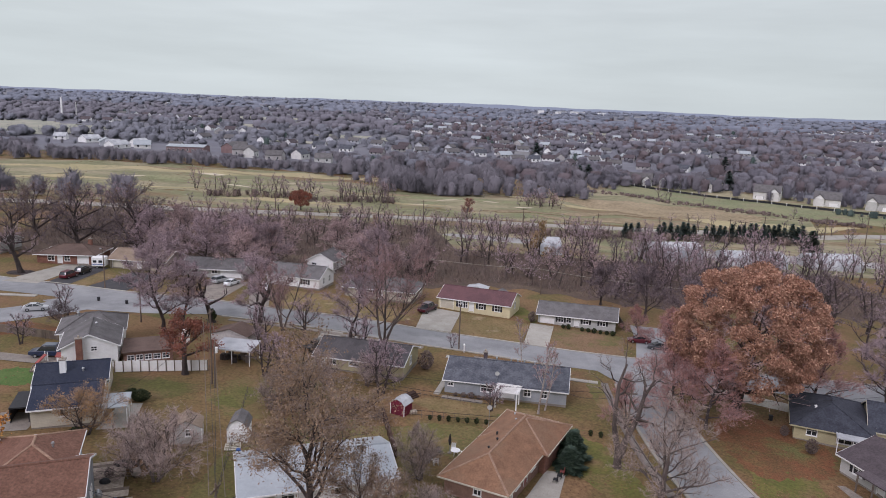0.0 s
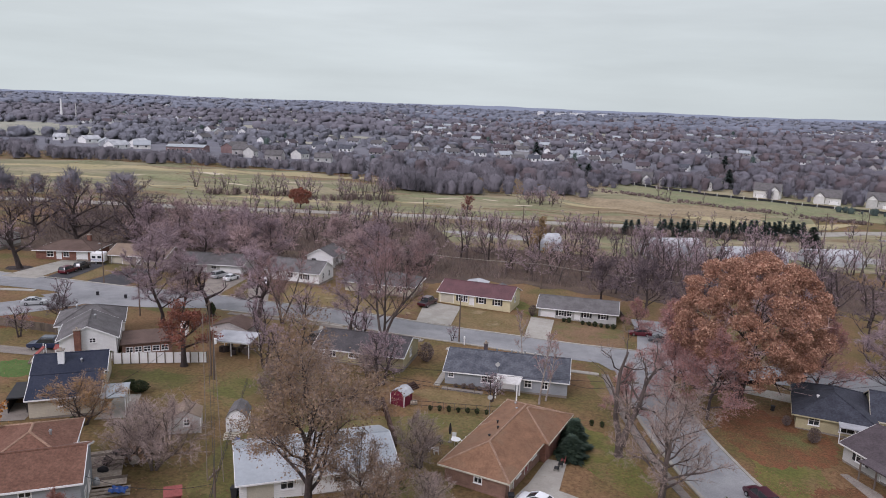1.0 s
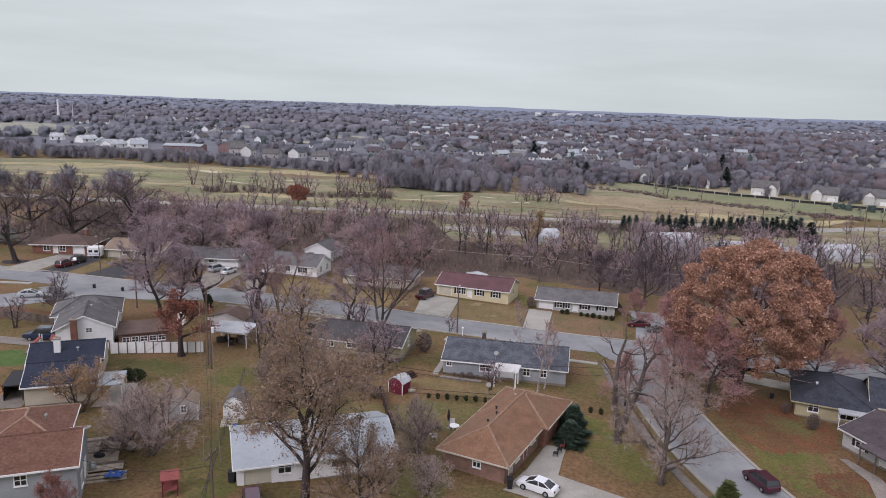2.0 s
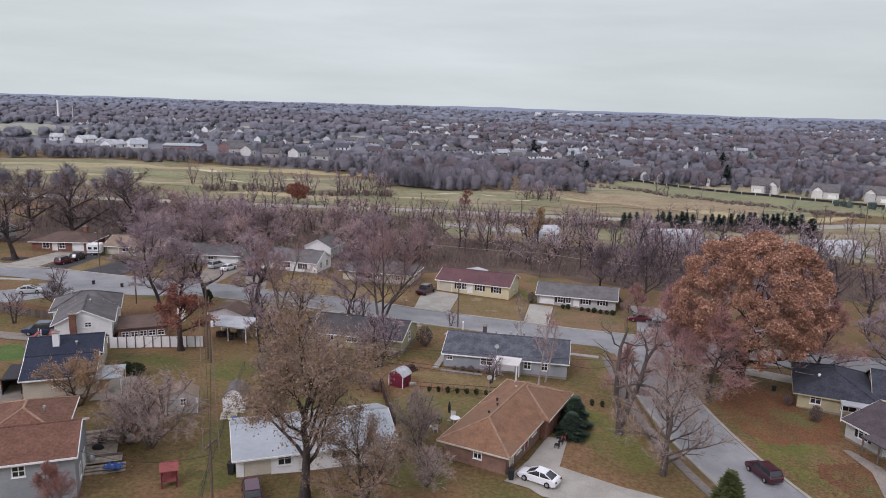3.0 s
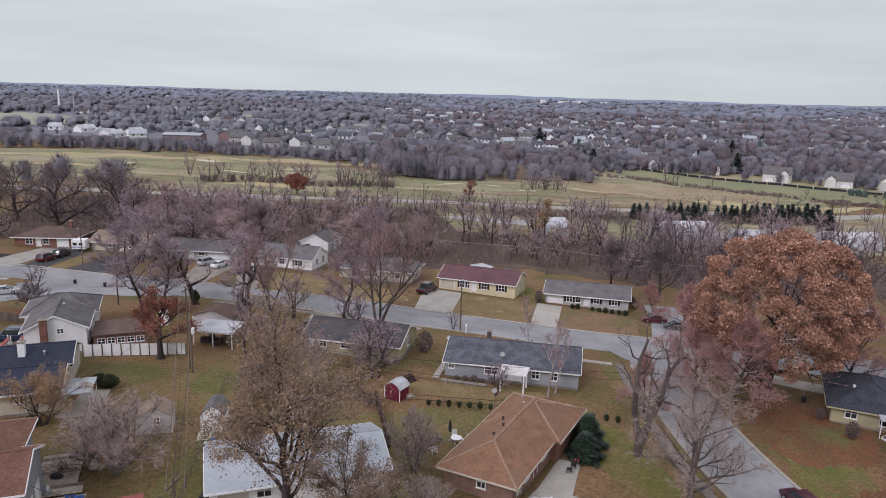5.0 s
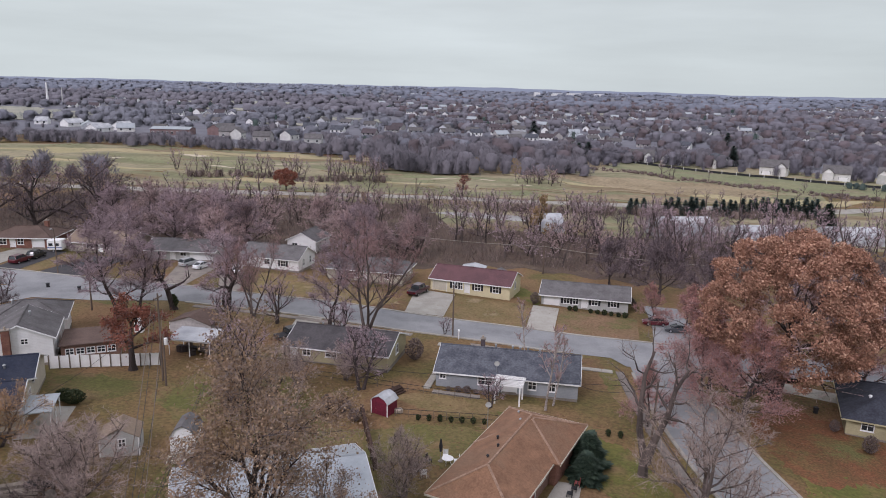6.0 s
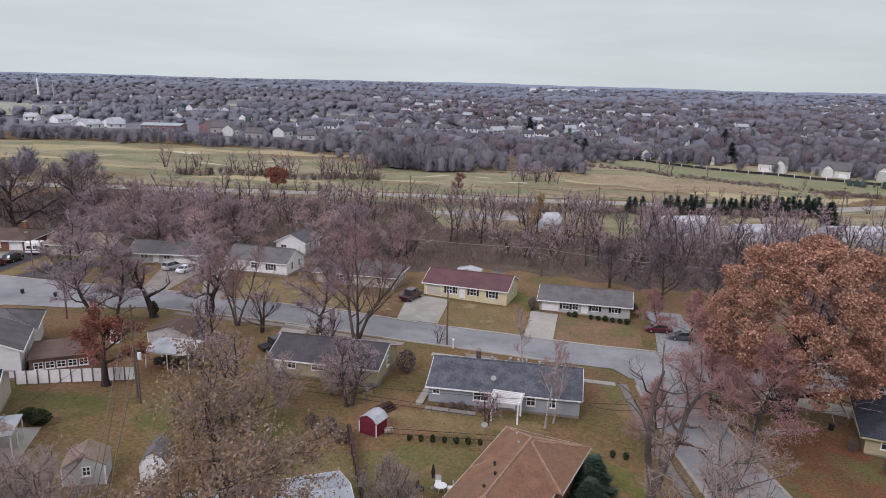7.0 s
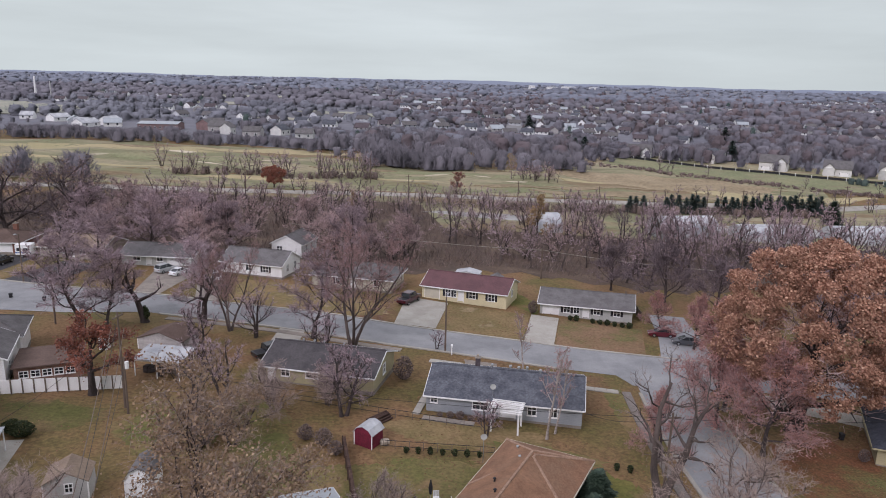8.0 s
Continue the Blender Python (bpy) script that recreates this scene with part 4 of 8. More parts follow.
def build_houses():
    # brown hip-roofed brick house with a wider rear block
    h, L = ranch("rosy brick ranch house with a brown hipped shingle roof", (1.1, 70.6), (7.4, 67.4), 18.4, 2.5, 1.62, "pink_brick", "brown_roof",
                 [W("front", 3.9, 0.8, 1.0, 1.1), W("right", 8.4, 1.4, 1.0, 1.2), ("right", "door", 6.0, 0.95, 0.2, 2.05, "faded_red"), ("right", "door", 1.6, 0.95, 0.2, 2.05, "cream"), W("right", 3.6, 1.2, 1.0, 1.2), W("left", 5, 1.2), W("left", 12, 1.6)], "hip", "v", 0.6, "ridge_cap", fascia="cream", foundation="pink_brick")
    bm = boxed(L + 0.02, L + 0.7, 10.4, 18.3, -1.0, 2.5)
    part("wing_wall", bm, M["brick"], h, "dark red brick wing wall")
    roof(h, L + 0.7, 8.25, 2.52, 1.45, 0.55, "hip", "v", "brown_roof", "ridge_cap", "cream", pose(0, 10.2, 0), None, "", -0.55)
    for x, y, z in ((2.8, 5.2, 3.75), (2.9, 7.4, 3.85), (2.0, 9.5, 3.5), (2.6, 14.0, 3.55), (1.6, 16.2, 3.2)):
        roof_vent(h, x, y, z, "steel" if y > 12 else "dark")
    # blue-grey roofed house
    h, L = ranch("blue-grey sided ranch house with a slate grey gable roof", (1.0, 99.6), (18.5, 96.3), 9.4, 2.45, 1.75, "grey_siding_lap", "slate_roof",
                 [W("front", 0.9, 0.7, 1.35, 0.7), W("front", 6.3, 1.7, 1.0, 1.05), W("front", 12.2, 0.9, 0.95, 1.15), W("front", 14.6, 0.8, 0.95, 1.15), ("front", "door", 9.4, 1.8, 0.2, 2.05, "white"), W("left", 4.5, 1.2), W("right", 4.5, 1.2)], over=0.45)
    chimney(h, 5.2, 5.6, 3.4, 5.0, 0.55, 0.5, "plum_roof")
    for x, y, z in ((7.0, 5.0, 4.2), (9.2, 5.2, 4.15), (10.2, 4.9, 4.2), (11.2, 5.1, 4.2), (12.8, 4.6, 4.2)):
        roof_vent(h, x, y, z, "steel", 0.2, 0.45)
    # low cream house behind the bare trees
    h, L = ranch("dull yellow sided ranch house with a grey gable roof", (-19.4, 105.9), (-5.4, 102.6), 8.6, 2.45, 1.6, "olive_cream_lap", "dark_grey_roof",
                 [W("front", 6.5, 1.5, 1.2, 0.8), W("front", 3, 1.0, 1.1, 1.0), W("right", 4.2, 1.0), ("front", "door", 1.2, 0.9, 0.3, 2.0, "white")], over=0.5)
    for x in (3.5, 5.0, 6.3, 9.0):
        roof_vent(h, x, 4.6, 4.0, "steel", 0.16, 0.35)
    # yellow house with maroon roof
    ranch("pale yellow ranch house with maroon roof and black shutters", (-0.5, 146.6), (14.2, 141.4), 8.4, 2.7, 1.6, "yellow_lap", "maroon_roof",
          [("front", "garage", 1.9, 2.7, 0.1, 2.1, "cream"), W("front", 4.9, 0.9, 0.95, 1.3, "shutters"), W("front", 6.0, 0.8, 0.95, 1.3), ("front", "door", 7.3, 0.95, 0.1, 2.1, "white"), W("front", 9.4, 1.1, 1.05, 1.15, "shutters"), W("front", 12.9, 1.1, 1.0, 1.15, "shutters"), W("right", 4, 1.0)], over=0.5, foundation="yellow_lap")
    # grey ranch
    ranch("light grey ranch house with a low grey gable roof", (19.9, 140.2), (34.9, 136.5), 8.6, 2.5, 1.3, "light_siding_lap", "grey_roof",
          [("front", "garage", 1.9, 2.7, 0.1, 2.1, "white"), W("front", 4.6, 1.0, 0.9, 1.2, "shutters"), W("front", 6.2, 0.9, 0.9, 1.2), ("front", "door", 7.8, 0.95, 0.2, 2.05, "white"), W("front", 9.6, 1.0, 1.0, 1.1, "shutters"), W("front", 12.9, 1.0, 1.0, 1.1, "shutters")], over=0.7)
    # pale house with a hipped grey roof
    ranch("pale cream ranch house with a grey hipped roof", (-21.0, 151.0), (-6.1, 147.5), 8.2, 2.6, 1.6, "cream_lap", "grey_roof",
          [W("front", 12.4, 0.9, 1.0, 1.2), W("front", 5.4, 1.6, 0.9, 1.2, "shutters"), ("front", "door", 8.0, 0.95, 0.2, 2.05, "white"), W("right", 2.2, 0.9), W("right", 6.2, 0.9)], "hip", over=0.6)
    # white house with gable end
    ranch("small white house with a grey gable roof", (-39.5, 156.4), (-27.0, 152.8), 7.4, 2.7, 1.9, "white_lap", "grey_roof",
          [W("front", 9.6, 1.1, 1.0, 1.1, "shutters"), W("front", 6.0, 1.2), W("right", 2.2, 0.8, 1.0, 1.3), W("right", 5.2, 0.8, 1.0, 1.3), ("front", "door", 7.6, 0.9, 0.3, 2.0, "white")], over=0.4)
    ranch("white garage cottage with a hipped grey roof", (-33.6, 173.4), (-26.9, 171.8), 8.2, 2.9, 1.7, "white_lap", "grey_roof",
          [W("front", 1.8, 1.2, 1.0, 1.1), W("right", 2.5, 0.8, 1.0, 1.2), W("right", 5.5, 0.8, 1.0, 1.2)], "gable", "v", 0.4)
    # houses across the west street
    h, L = ranch("red brick ranch house with a dark brown hipped roof", (-93.6, 160.6), (-80.6, 161.2), 8.6, 2.6, 1.5, "brick", "dark_brown_roof",
                 [W("front", 3.2, 1.4, 0.9, 1.2), ("front", "door", 5.2, 1.0, 0.2, 2.05, "white"), W("front", 6.8, 1.2, 0.9, 1.2), ("front", "garage", 10.4, 2.4, 0.1, 2.1, "white")], "hip", over=0.6)
    chimney(h, 9.8, 5.6, 3.4, 5.0, 0.8, 0.7)
    ranch("tan stone ranch house with a tan shingle roof", (-77.2, 161.4), (-63.5, 159.6), 8.2, 2.5, 1.6, "tan_stone", "tan_roof",
          [W("front", 5.0, 1.5), W("front", 9.5, 1.2), ("front", "door", 7.3, 0.95, 0.2, 2.05, "white"), ("front", "garage", 2.0, 2.6, 0.1, 2.1, "cream")], over=0.6)
    ranch("grey-roofed ranch house with an open carport front", (-59.4, 158.6), (-45.2, 157.6), 8.0, 2.5, 1.4, "light_siding_lap", "grey_roof",
          [W("front", 3.0, 1.4), ("front", "door", 5.4, 0.95, 0.2, 2.05, "white"), W("front", 7.6, 1.2), ("front", "garage", 11.4, 4.6, 0.1, 2.2, "white")], over=0.8)
    ranch("small brown-roofed house among trees", (-120, 168), (-106, 166), 8.0, 2.6, 1.6, "light_siding_lap", "dark_brown_roof", [W("front", 4, 1.4), W("front", 9, 1.4)], over=0.5)
    # split-level white house with brick chimney
    h = thing("house", "white split-level house with a grey roof and brick chimney", "house", frame_at(-54.0, 96.6, -46.4, 99.6))
    walls(h, 7.4, 8.5, 3.8, "white_lap", [W("front", 4.3, 0.7, 3.0, 0.6), W("right", 3.0, 1.2, 1.0, 1.2)])
    roof(h, 7.4, 8.5, 3.8, 1.8, 0.45, "gable", "v", "grey_roof", None, "white", None, "white_lap")
    chimney(h, 2.4, -0.35, -1.0, 5.1, 0.85, 0.65)
    walls(h, 9.0, 7.5, 3.6, "white_lap", [], pose(-1.2, 8.55, 0))
    roof(h, 9.0, 7.5, 3.6, 1.7, 0.5, "hip", "u", "grey_roof", None, "white", pose(-1.2, 8.55, 0))
    roof_vent(h, 1.2, 12.6, 4.9, "steel", 0.25, 0.5)
    roof_vent(h, 4.4, 5.0, 5.4, "steel", 0.2, 0.4)
    # lean-to sun porch beside it
    p = thing("sun_porch", "glazed rosy sun porch with a flat grey roof", "porch", frame_at(-46.8, 100.3, -40.4, 102.8))
    walls(p, 6.9, 6.0, 2.3, "pink_brick", [W("front", 1.0 + 1.22 * k, 0.85, 1.05, 0.7) for k in range(5)])
    bm = boxed(-0.2, 7.2, -0.4, 6.4, 2.3, 2.45)
    part("roof", bm, M["dark_brown_roof"], p)
    # black-roofed cream house
    h = thing("house", "cream sided house with a blue-black shingle roof", "house", frame_at(-48.2, 78.7, -41.0, 81.2))
    walls(h, 7.6, 7.4, 2.9, "cream_lap", [W("front", 3.6, 0.8, 1.5, 1.0), W("right", 5.4, 1.0, 1.0, 1.4), ("right", "door", 2.4, 1.6, 0.2, 2.05, "white")])
    roof(h, 7.6, 7.4, 2.9, 1.35, 0.5, "gable", "u", "black_roof", None, "white", None, "cream_lap")
    walls(h, 8.4, 7.2, 2.9, "cream_lap", (), pose(-0.9, 7.45, 0))
    roof(h, 8.4, 7.2, 2.9, 1.5, 0.5, "gable", "u", "black_roof", None, "white", pose(-0.9, 7.45, 0), "cream_lap")
    chimney(h, 2.2, 9.4, 3.4, 5.3, 0.75, 0.75, "white")
    roof_vent(h, 4.6, 9.2, 3.7, "steel", 0.2, 0.4)
    # bottom-left rust-roofed house
    h = thing("house", "grey two-storey house with a rust-brown roof", "house", frame_at(-40.5, 55.2, -31.6, 58.4, 1.7))
    walls(h, 9.4, 7.4, 4.6, "grey_siding_lap", [W("front", 5.0, 0.9, 3.0, 0.9), W("front", 1.6, 1.0, 3.0, 0.9), W("right", 2.5, 1.0, 1.0, 1.2), ("right", "door", 5.0, 1.6, 0.2, 2.05, "white")])
    roof(h, 9.4, 7.4, 4.6, 1.5, 0.5, "gable", "u", "rust_roof", None, "white", None, "grey_siding_lap")
    walls(h, 7.0, 9.0, 4.5, "grey_siding_lap", [W("right", 4.0, 1.0, 2.8, 1.0)], pose(0.6, 4.6, 0))
    roof(h, 7.0, 9.0, 4.5, 1.5, 0.5, "hip", "v", "rust_roof", "ridge_cap", "white", pose(0.6, 4.6, 0))
    roof_vent(h, 5.8, 8.6, 5.2, "steel", 0.18, 0.6)
    # pale metal-roofed house
    h, L = ranch("white house with a pale grey metal roof", (-19.0, 63.7), (-4.1, 68.6), 8.6, 2.6, 1.4, "white_lap", "metal_roof",
                 [("front", "door", 6.5, 0.95, 0.2, 2.05, "white"), W("front", 4.6, 1.2), W("front", 10, 1.4), W("left", 4, 1.0), ("front", "garage", 2.0, 2.6, 0.1, 2.1, "cream")], over=0.6)
    # houses on the east side
    h = thing("house", "yellow house with a dark blue-grey hipped roof", "house", frame_at(49.0, 91.4, 57.5, 87.6))
    walls(h, 9.3, 12.0, 2.6, "olive_cream_lap", [W("front", 6.6, 2.6, 0.8, 1.4), W("front", 2.2, 1.2)])
    roof(h, 9.3, 12.0, 2.6, 1.9, 0.6, "hip", "v", "dark_slate_roof", None, "olive_cream")
    part("awning", boxed(5.0, 8.8, -2.3, -0.1, 2.25, 2.4), M["white_metal"], h, "white metal porch awning")
    for k in range(3):
        part("post", boxed(5.1 + 1.75 * k, 5.2 + 1.75 * k, -2.2, -2.1, -0.6, 2.25), M["white"], h)
    roof_vent(h, 2.6, 4.0, 3.6, "white", 0.22, 0.4)
    walls(h, 9.0, 9.0, 2.6, "yellow_lap", (), pose(9.4, 3.0, 0))
    roof(h, 9.0, 9.0, 2.6, 2.2, 0.6, "gable", "u", "dark_slate_roof", None, "cream", pose(9.4, 3.0, 0), "yellow_lap")
    h = thing("house", "light grey ranch house with a plum-brown gable roof", "house", frame_at(50.5, 82.2, 53.4, 72.0))
    walls(h, 10.6, 10.0, 2.6, "light_siding_lap", [W("front", 2.6, 1.3, 1.0, 1.3, "shutters"), ("front", "door", 6.0, 0.95, 0.2, 2.05, "white"), W("front", 8.6, 1.2)])
    roof(h, 10.6, 10.0, 2.6, 1.7, 0.6, "gable", "u", "plum_roof", None, "off_white", None, "light_siding_lap")
    part("porch_roof", boxed(4.2, 9.2, -2.2, 0.0, 2.35, 2.5), M["plum_roof"], h)
    for k in range(3):
        part("porch_post", boxed(4.4 + 2.2 * k, 4.55 + 2.2 * k, -2.1, -1.95, -0.5, 2.35), M["fence_wood"], h)


build_houses()
# ---------------------------------------------------------------- trees
class Growth:
    """Collects the wood, the twigs and the leaves of one tree."""

    def __init__(self, seed):
        self.rnd = random.Random(seed)
        self.wood, self.wood_faces = [], []
        self.twigs, self.twig_faces = [], []
        self.leaves, self.leaf_faces = [], []
        self.tips = []

    def limb(self, pts, radii, n=5):
        base = len(self.wood)
        for i, p in enumerate(pts):
            d = (pts[min(i + 1, len(pts) - 1)] - pts[max(i - 1, 0)]).normalized()
            a = d.orthogonal().normalized()
            b = d.cross(a)
            for k in range(n):
                t = 2 * math.pi * k / n
                self.wood.append(p + (a * math.cos(t) + b * math.sin(t)) * radii[i])
        for i in range(len(pts) - 1):
            for k in range(n):
                j = (k + 1) % n
                self.wood_faces.append((base + i * n + k, base + i * n + j, base + (i + 1) * n + j, base + (i + 1) * n + k))

    def sliver(self, p, d, length, width):
        r = self.rnd
        s = d.cross(Vector((r.uniform(-1, 1), r.uniform(-1, 1), r.uniform(-1, 1)))).normalized() * width * 0.5
        b = len(self.twigs)
        mid = p + d * length * 0.5 + Vector((r.uniform(-1, 1), r.uniform(-1, 1), r.uniform(-0.5, 1))) * length * 0.07
        self.twigs += [p - s, p + s, mid + s * 0.7, mid - s * 0.7, p + d * length]
        self.twig_faces += [(b, b + 1, b + 2, b + 3), (b + 3, b + 2, b + 4)]

    def spine(self, p, d, length, width):
        r = self.rnd
        s = d.cross(Vector((r.uniform(-1, 1), r.uniform(-1, 1), r.uniform(-1, 1)))).normalized() * width * 0.5
        b = len(self.twigs)
        self.twigs += [p - s, p + s, p + d * length]
        self.twig_faces.append((b, b + 1, b + 2))

    def clump(self, p, count, size, loose):
        r = self.rnd
        for _ in range(count):
            self.leaf(p + Vector((r.gauss(0, loose), r.gauss(0, loose), r.gauss(0, loose * 0.8))), size * r.uniform(0.6, 1.3))

    def leaf(self, p, size):
        r = self.rnd
        a = Vector((r.gauss(0, 1), r.gauss(0, 1), r.gauss(0, 1))).normalized()
        c = a.orthogonal().normalized() * size * 0.5
        e = a.cross(c).normalized() * size * r.uniform(0.3, 0.5)
        b = len(self.leaves)
        self.leaves += [p - c, p + e, p + c * 1.1, p - e]
        self.leaf_faces.append((b, b + 1, b + 2, b + 3))


def grow(seed, height, spread, trunk_r, limbs=7, forks=6, twigs=6, ends=5, clear=0.25, droop=0.1, lean=0.0, upright=0.6, multi=1, twig_w=0.045, leaves=0, leaf_size=0.3, leaf_fall=0.5, gnarl=0.12, taper=0.55, stout=0.62, stems_at=()):
    """A broadleaf tree: trunk, limbs, branches and fine twigs inside a rounded crown; leaves sit about the twig ends."""
    g = Growth(seed)
    r = g.rnd

    def path(p, d, length, n, up, wild):
        pts = [p.copy()]
        for k in range(n):
            d = (d + Vector((r.gauss(0, wild), r.gauss(0, wild), r.gauss(0, wild) + up))).normalized()
            p = p + d * (length / n)
            pts.append(p.copy())
        return pts, d

    stems = []
    for line in stems_at:
        pts = [Vector(p) for p in line]
        n = len(pts) - 1
        rad = [trunk_r * (1.3 if i == 0 else 1.0) * (1 - 0.72 * i / n) for i in range(n + 1)]
        g.limb(pts, rad, 8)
        stems.append((pts, rad))
    for s in range(0 if stems_at else multi):
        a = 2 * math.pi * (s + r.random() * 0.5) / multi
        d = Vector((math.cos(a) * (0.35 if multi > 1 else lean), math.sin(a) * (0.35 if multi > 1 else 0.0), 1)).normalized()
        th = height * (0.72 if multi == 1 else 0.6)
        pts, d = path(Vector((0.2 * math.cos(a) * (multi > 1), 0.2 * math.sin(a) * (multi > 1), -0.3)), d, th + 0.3, 7, 0.05, gnarl * 0.6)
        rad = [trunk_r * (1.45 if i == 0 else 1.0) * (1 - 0.85 * i / 7) ** 0.8 + 0.02 for i in range(8)]
        g.limb(pts, rad, 8)
        stems.append((pts, rad))

    def at(pts, rad, f):
        x = f * (len(pts) - 1)
        i = min(int(x), len(pts) - 2)
        return pts[i].lerp(pts[i + 1], x - i), rad[i] + (rad[i + 1] - rad[i]) * (x - i)

    for pts, rad in stems:
        for k in range(limbs):
            f = clear + (1 - clear) * (k + r.random() * 0.7) / limbs
            p, pr = at(pts, rad, min(f, 1.0))
            a = 2.4 * k + r.uniform(-0.5, 0.5)
            rel = (f - clear) / (1 - clear)
            reach = spread * (1.0 - taper * rel ** 1.6) * r.uniform(0.75, 1.1)
            d = Vector((math.cos(a), math.sin(a), upright * (0.5 + 1.3 * rel))).normalized()
            lp, _ = path(p, d, reach, 5, 0.06, gnarl)
            lr = [max(pr * stout * (1 - 0.86 * i / 5), 0.035) for i in range(6)]
            g.limb(lp, lr, 5)
            for j in range(forks):
                f2 = 0.25 + 0.75 * (j + r.random() * 0.8) / forks
                q, qr = at(lp, lr, min(f2, 1.0))
                out = (lp[-1] - lp[0]).normalized()
                d2 = (out * 0.7 + Vector((r.gauss(0, 0.6), r.gauss(0, 0.6), r.gauss(0.25, 0.4)))).normalized()
                bl = reach * (0.5 - 0.22 * f2) * r.uniform(0.7, 1.2)
                bp, _ = path(q, d2, bl, 3, 0.08 - droop * 0.3, gnarl)
                br = [max(qr * 0.65 * (1 - 0.8 * i / 3), 0.022) for i in range(4)]
                g.limb(bp, br, 3)
                for t in range(twigs):
                    f3 = 0.15 + 0.85 * (t + r.random()) / twigs
                    u, _ = at(bp, br, min(f3, 1.0))
                    d3 = ((bp[-1] - bp[0]).normalized() * 0.6 + Vector((r.gauss(0, 0.6), r.gauss(0, 0.6), r.gauss(0.15 - droop, 0.5)))).normalized()
                    tl = bl * r.uniform(0.35, 0.65)
                    g.sliver(u, d3, tl, twig_w * 1.3)
                    for e in range(ends):
                        v = u + d3 * tl * r.uniform(0.2, 1.0)
                        d4 = (d3 * 0.7 + Vector((r.gauss(0, 0.6), r.gauss(0, 0.6), r.gauss(0.1 - droop, 0.5)))).normalized()
                        el = tl * r.uniform(0.35, 0.8)
                        g.spine(v, d4, el, twig_w)
                        g.tips.append(v + d4 * el * r.random())
    top = max(p.z for p in g.tips)
    outs = sorted(math.hypot(p.x, p.y) for p in g.tips)
    wide, tall = spread / outs[int(len(outs) * 0.96)], height / top
    for some in (g.wood, g.twigs, g.tips):
        for p in some:
            p.x, p.y = p.x * wide, p.y * wide
            if p.z > 0:
                p.z *= tall
    for k in range(leaves):
        p = r.choice(g.tips)
        if r.random() < leaf_fall:
            p = p + Vector((r.gauss(0, 0.25), r.gauss(0, 0.25), r.gauss(0, 0.25)))
        g.leaf(p, leaf_size * r.uniform(0.6, 1.3))
    return g


def tree_meshes(name, g, bark="bark", twig="twig", leaf=None):
    out = [("trunk", soup(name + "_trunk", g.wood, g.wood_faces, M[bark], True), "")]
    out.append(("crown", soup(name + "_crown", g.twigs, g.twig_faces, M[twig]), ""))
    if leaf:
        out.append(("foliage", soup(name + "_foliage", g.leaves, g.leaf_faces, M[leaf]), ""))
    return out


def plant(meshes, x, y, label, turn=0.0, size=1.0, group="", wide=1.0, category="tree", name="tree", sink=0.0):
    t = thing(name, label, category, Matrix.Translation((x, y, ground(x, y) - sink)) @ pose(0, 0, 0, 0, 0, turn), group)
    t.scale = (size * wide, size * wide, size)
    for n, me, lb in meshes:
        ob = meshed(n, me, t, lb)
        if n in ("crown", "foliage"):
            tagged(ob, kind="stuff")
    return t


def conifer(seed, height, radius, n=900, size=0.5, base=0.06, mat="needle"):
    r = random.Random(seed)
    g = Growth(seed)
    g.limb([Vector((0, 0, -0.3)), Vector((0, 0, height * 0.5)), Vector((0, 0, height))], [radius * 0.09 + 0.05, radius * 0.05 + 0.02, 0.015], 6)
    for k in range(n):
        f = r.random() ** 1.25
        z = height * (base + (1 - base) * f)
        a = r.uniform(0, 6.283)
        lobes = 0.82 + 0.18 * math.sin(a * 5 + z * 3.1)
        rr = radius * (1 - f) ** 0.85 * math.sqrt(r.uniform(0.25, 1.0)) * lobes
        d = Vector((math.cos(a), math.sin(a), r.uniform(-0.25, 0.25)))
        p = Vector((math.cos(a) * rr, math.sin(a) * rr, z))
        s = d.cross(Vector((0, 0, 1))).normalized() * size * r.uniform(0.25, 0.5)
        l = d * size * r.uniform(0.7, 1.3)
        b = len(g.leaves)
        dz = Vector((0, 0, r.uniform(-0.15, 0.2) * size))
        g.leaves += [p - l * 0.4 - s * 0.6, p - l * 0.4 + s * 0.6, p + l * 0.3 + s + dz, p + l + dz * 2, p + l * 0.3 - s + dz]
        g.leaf_faces.append((b, b + 1, b + 2, b + 3, b + 4))
    return [("trunk", soup("conifer_trunk", g.wood, g.wood_faces, M["bark"], True), ""), ("foliage", soup("conifer_foliage", g.leaves, g.leaf_faces, M[mat]), "")]


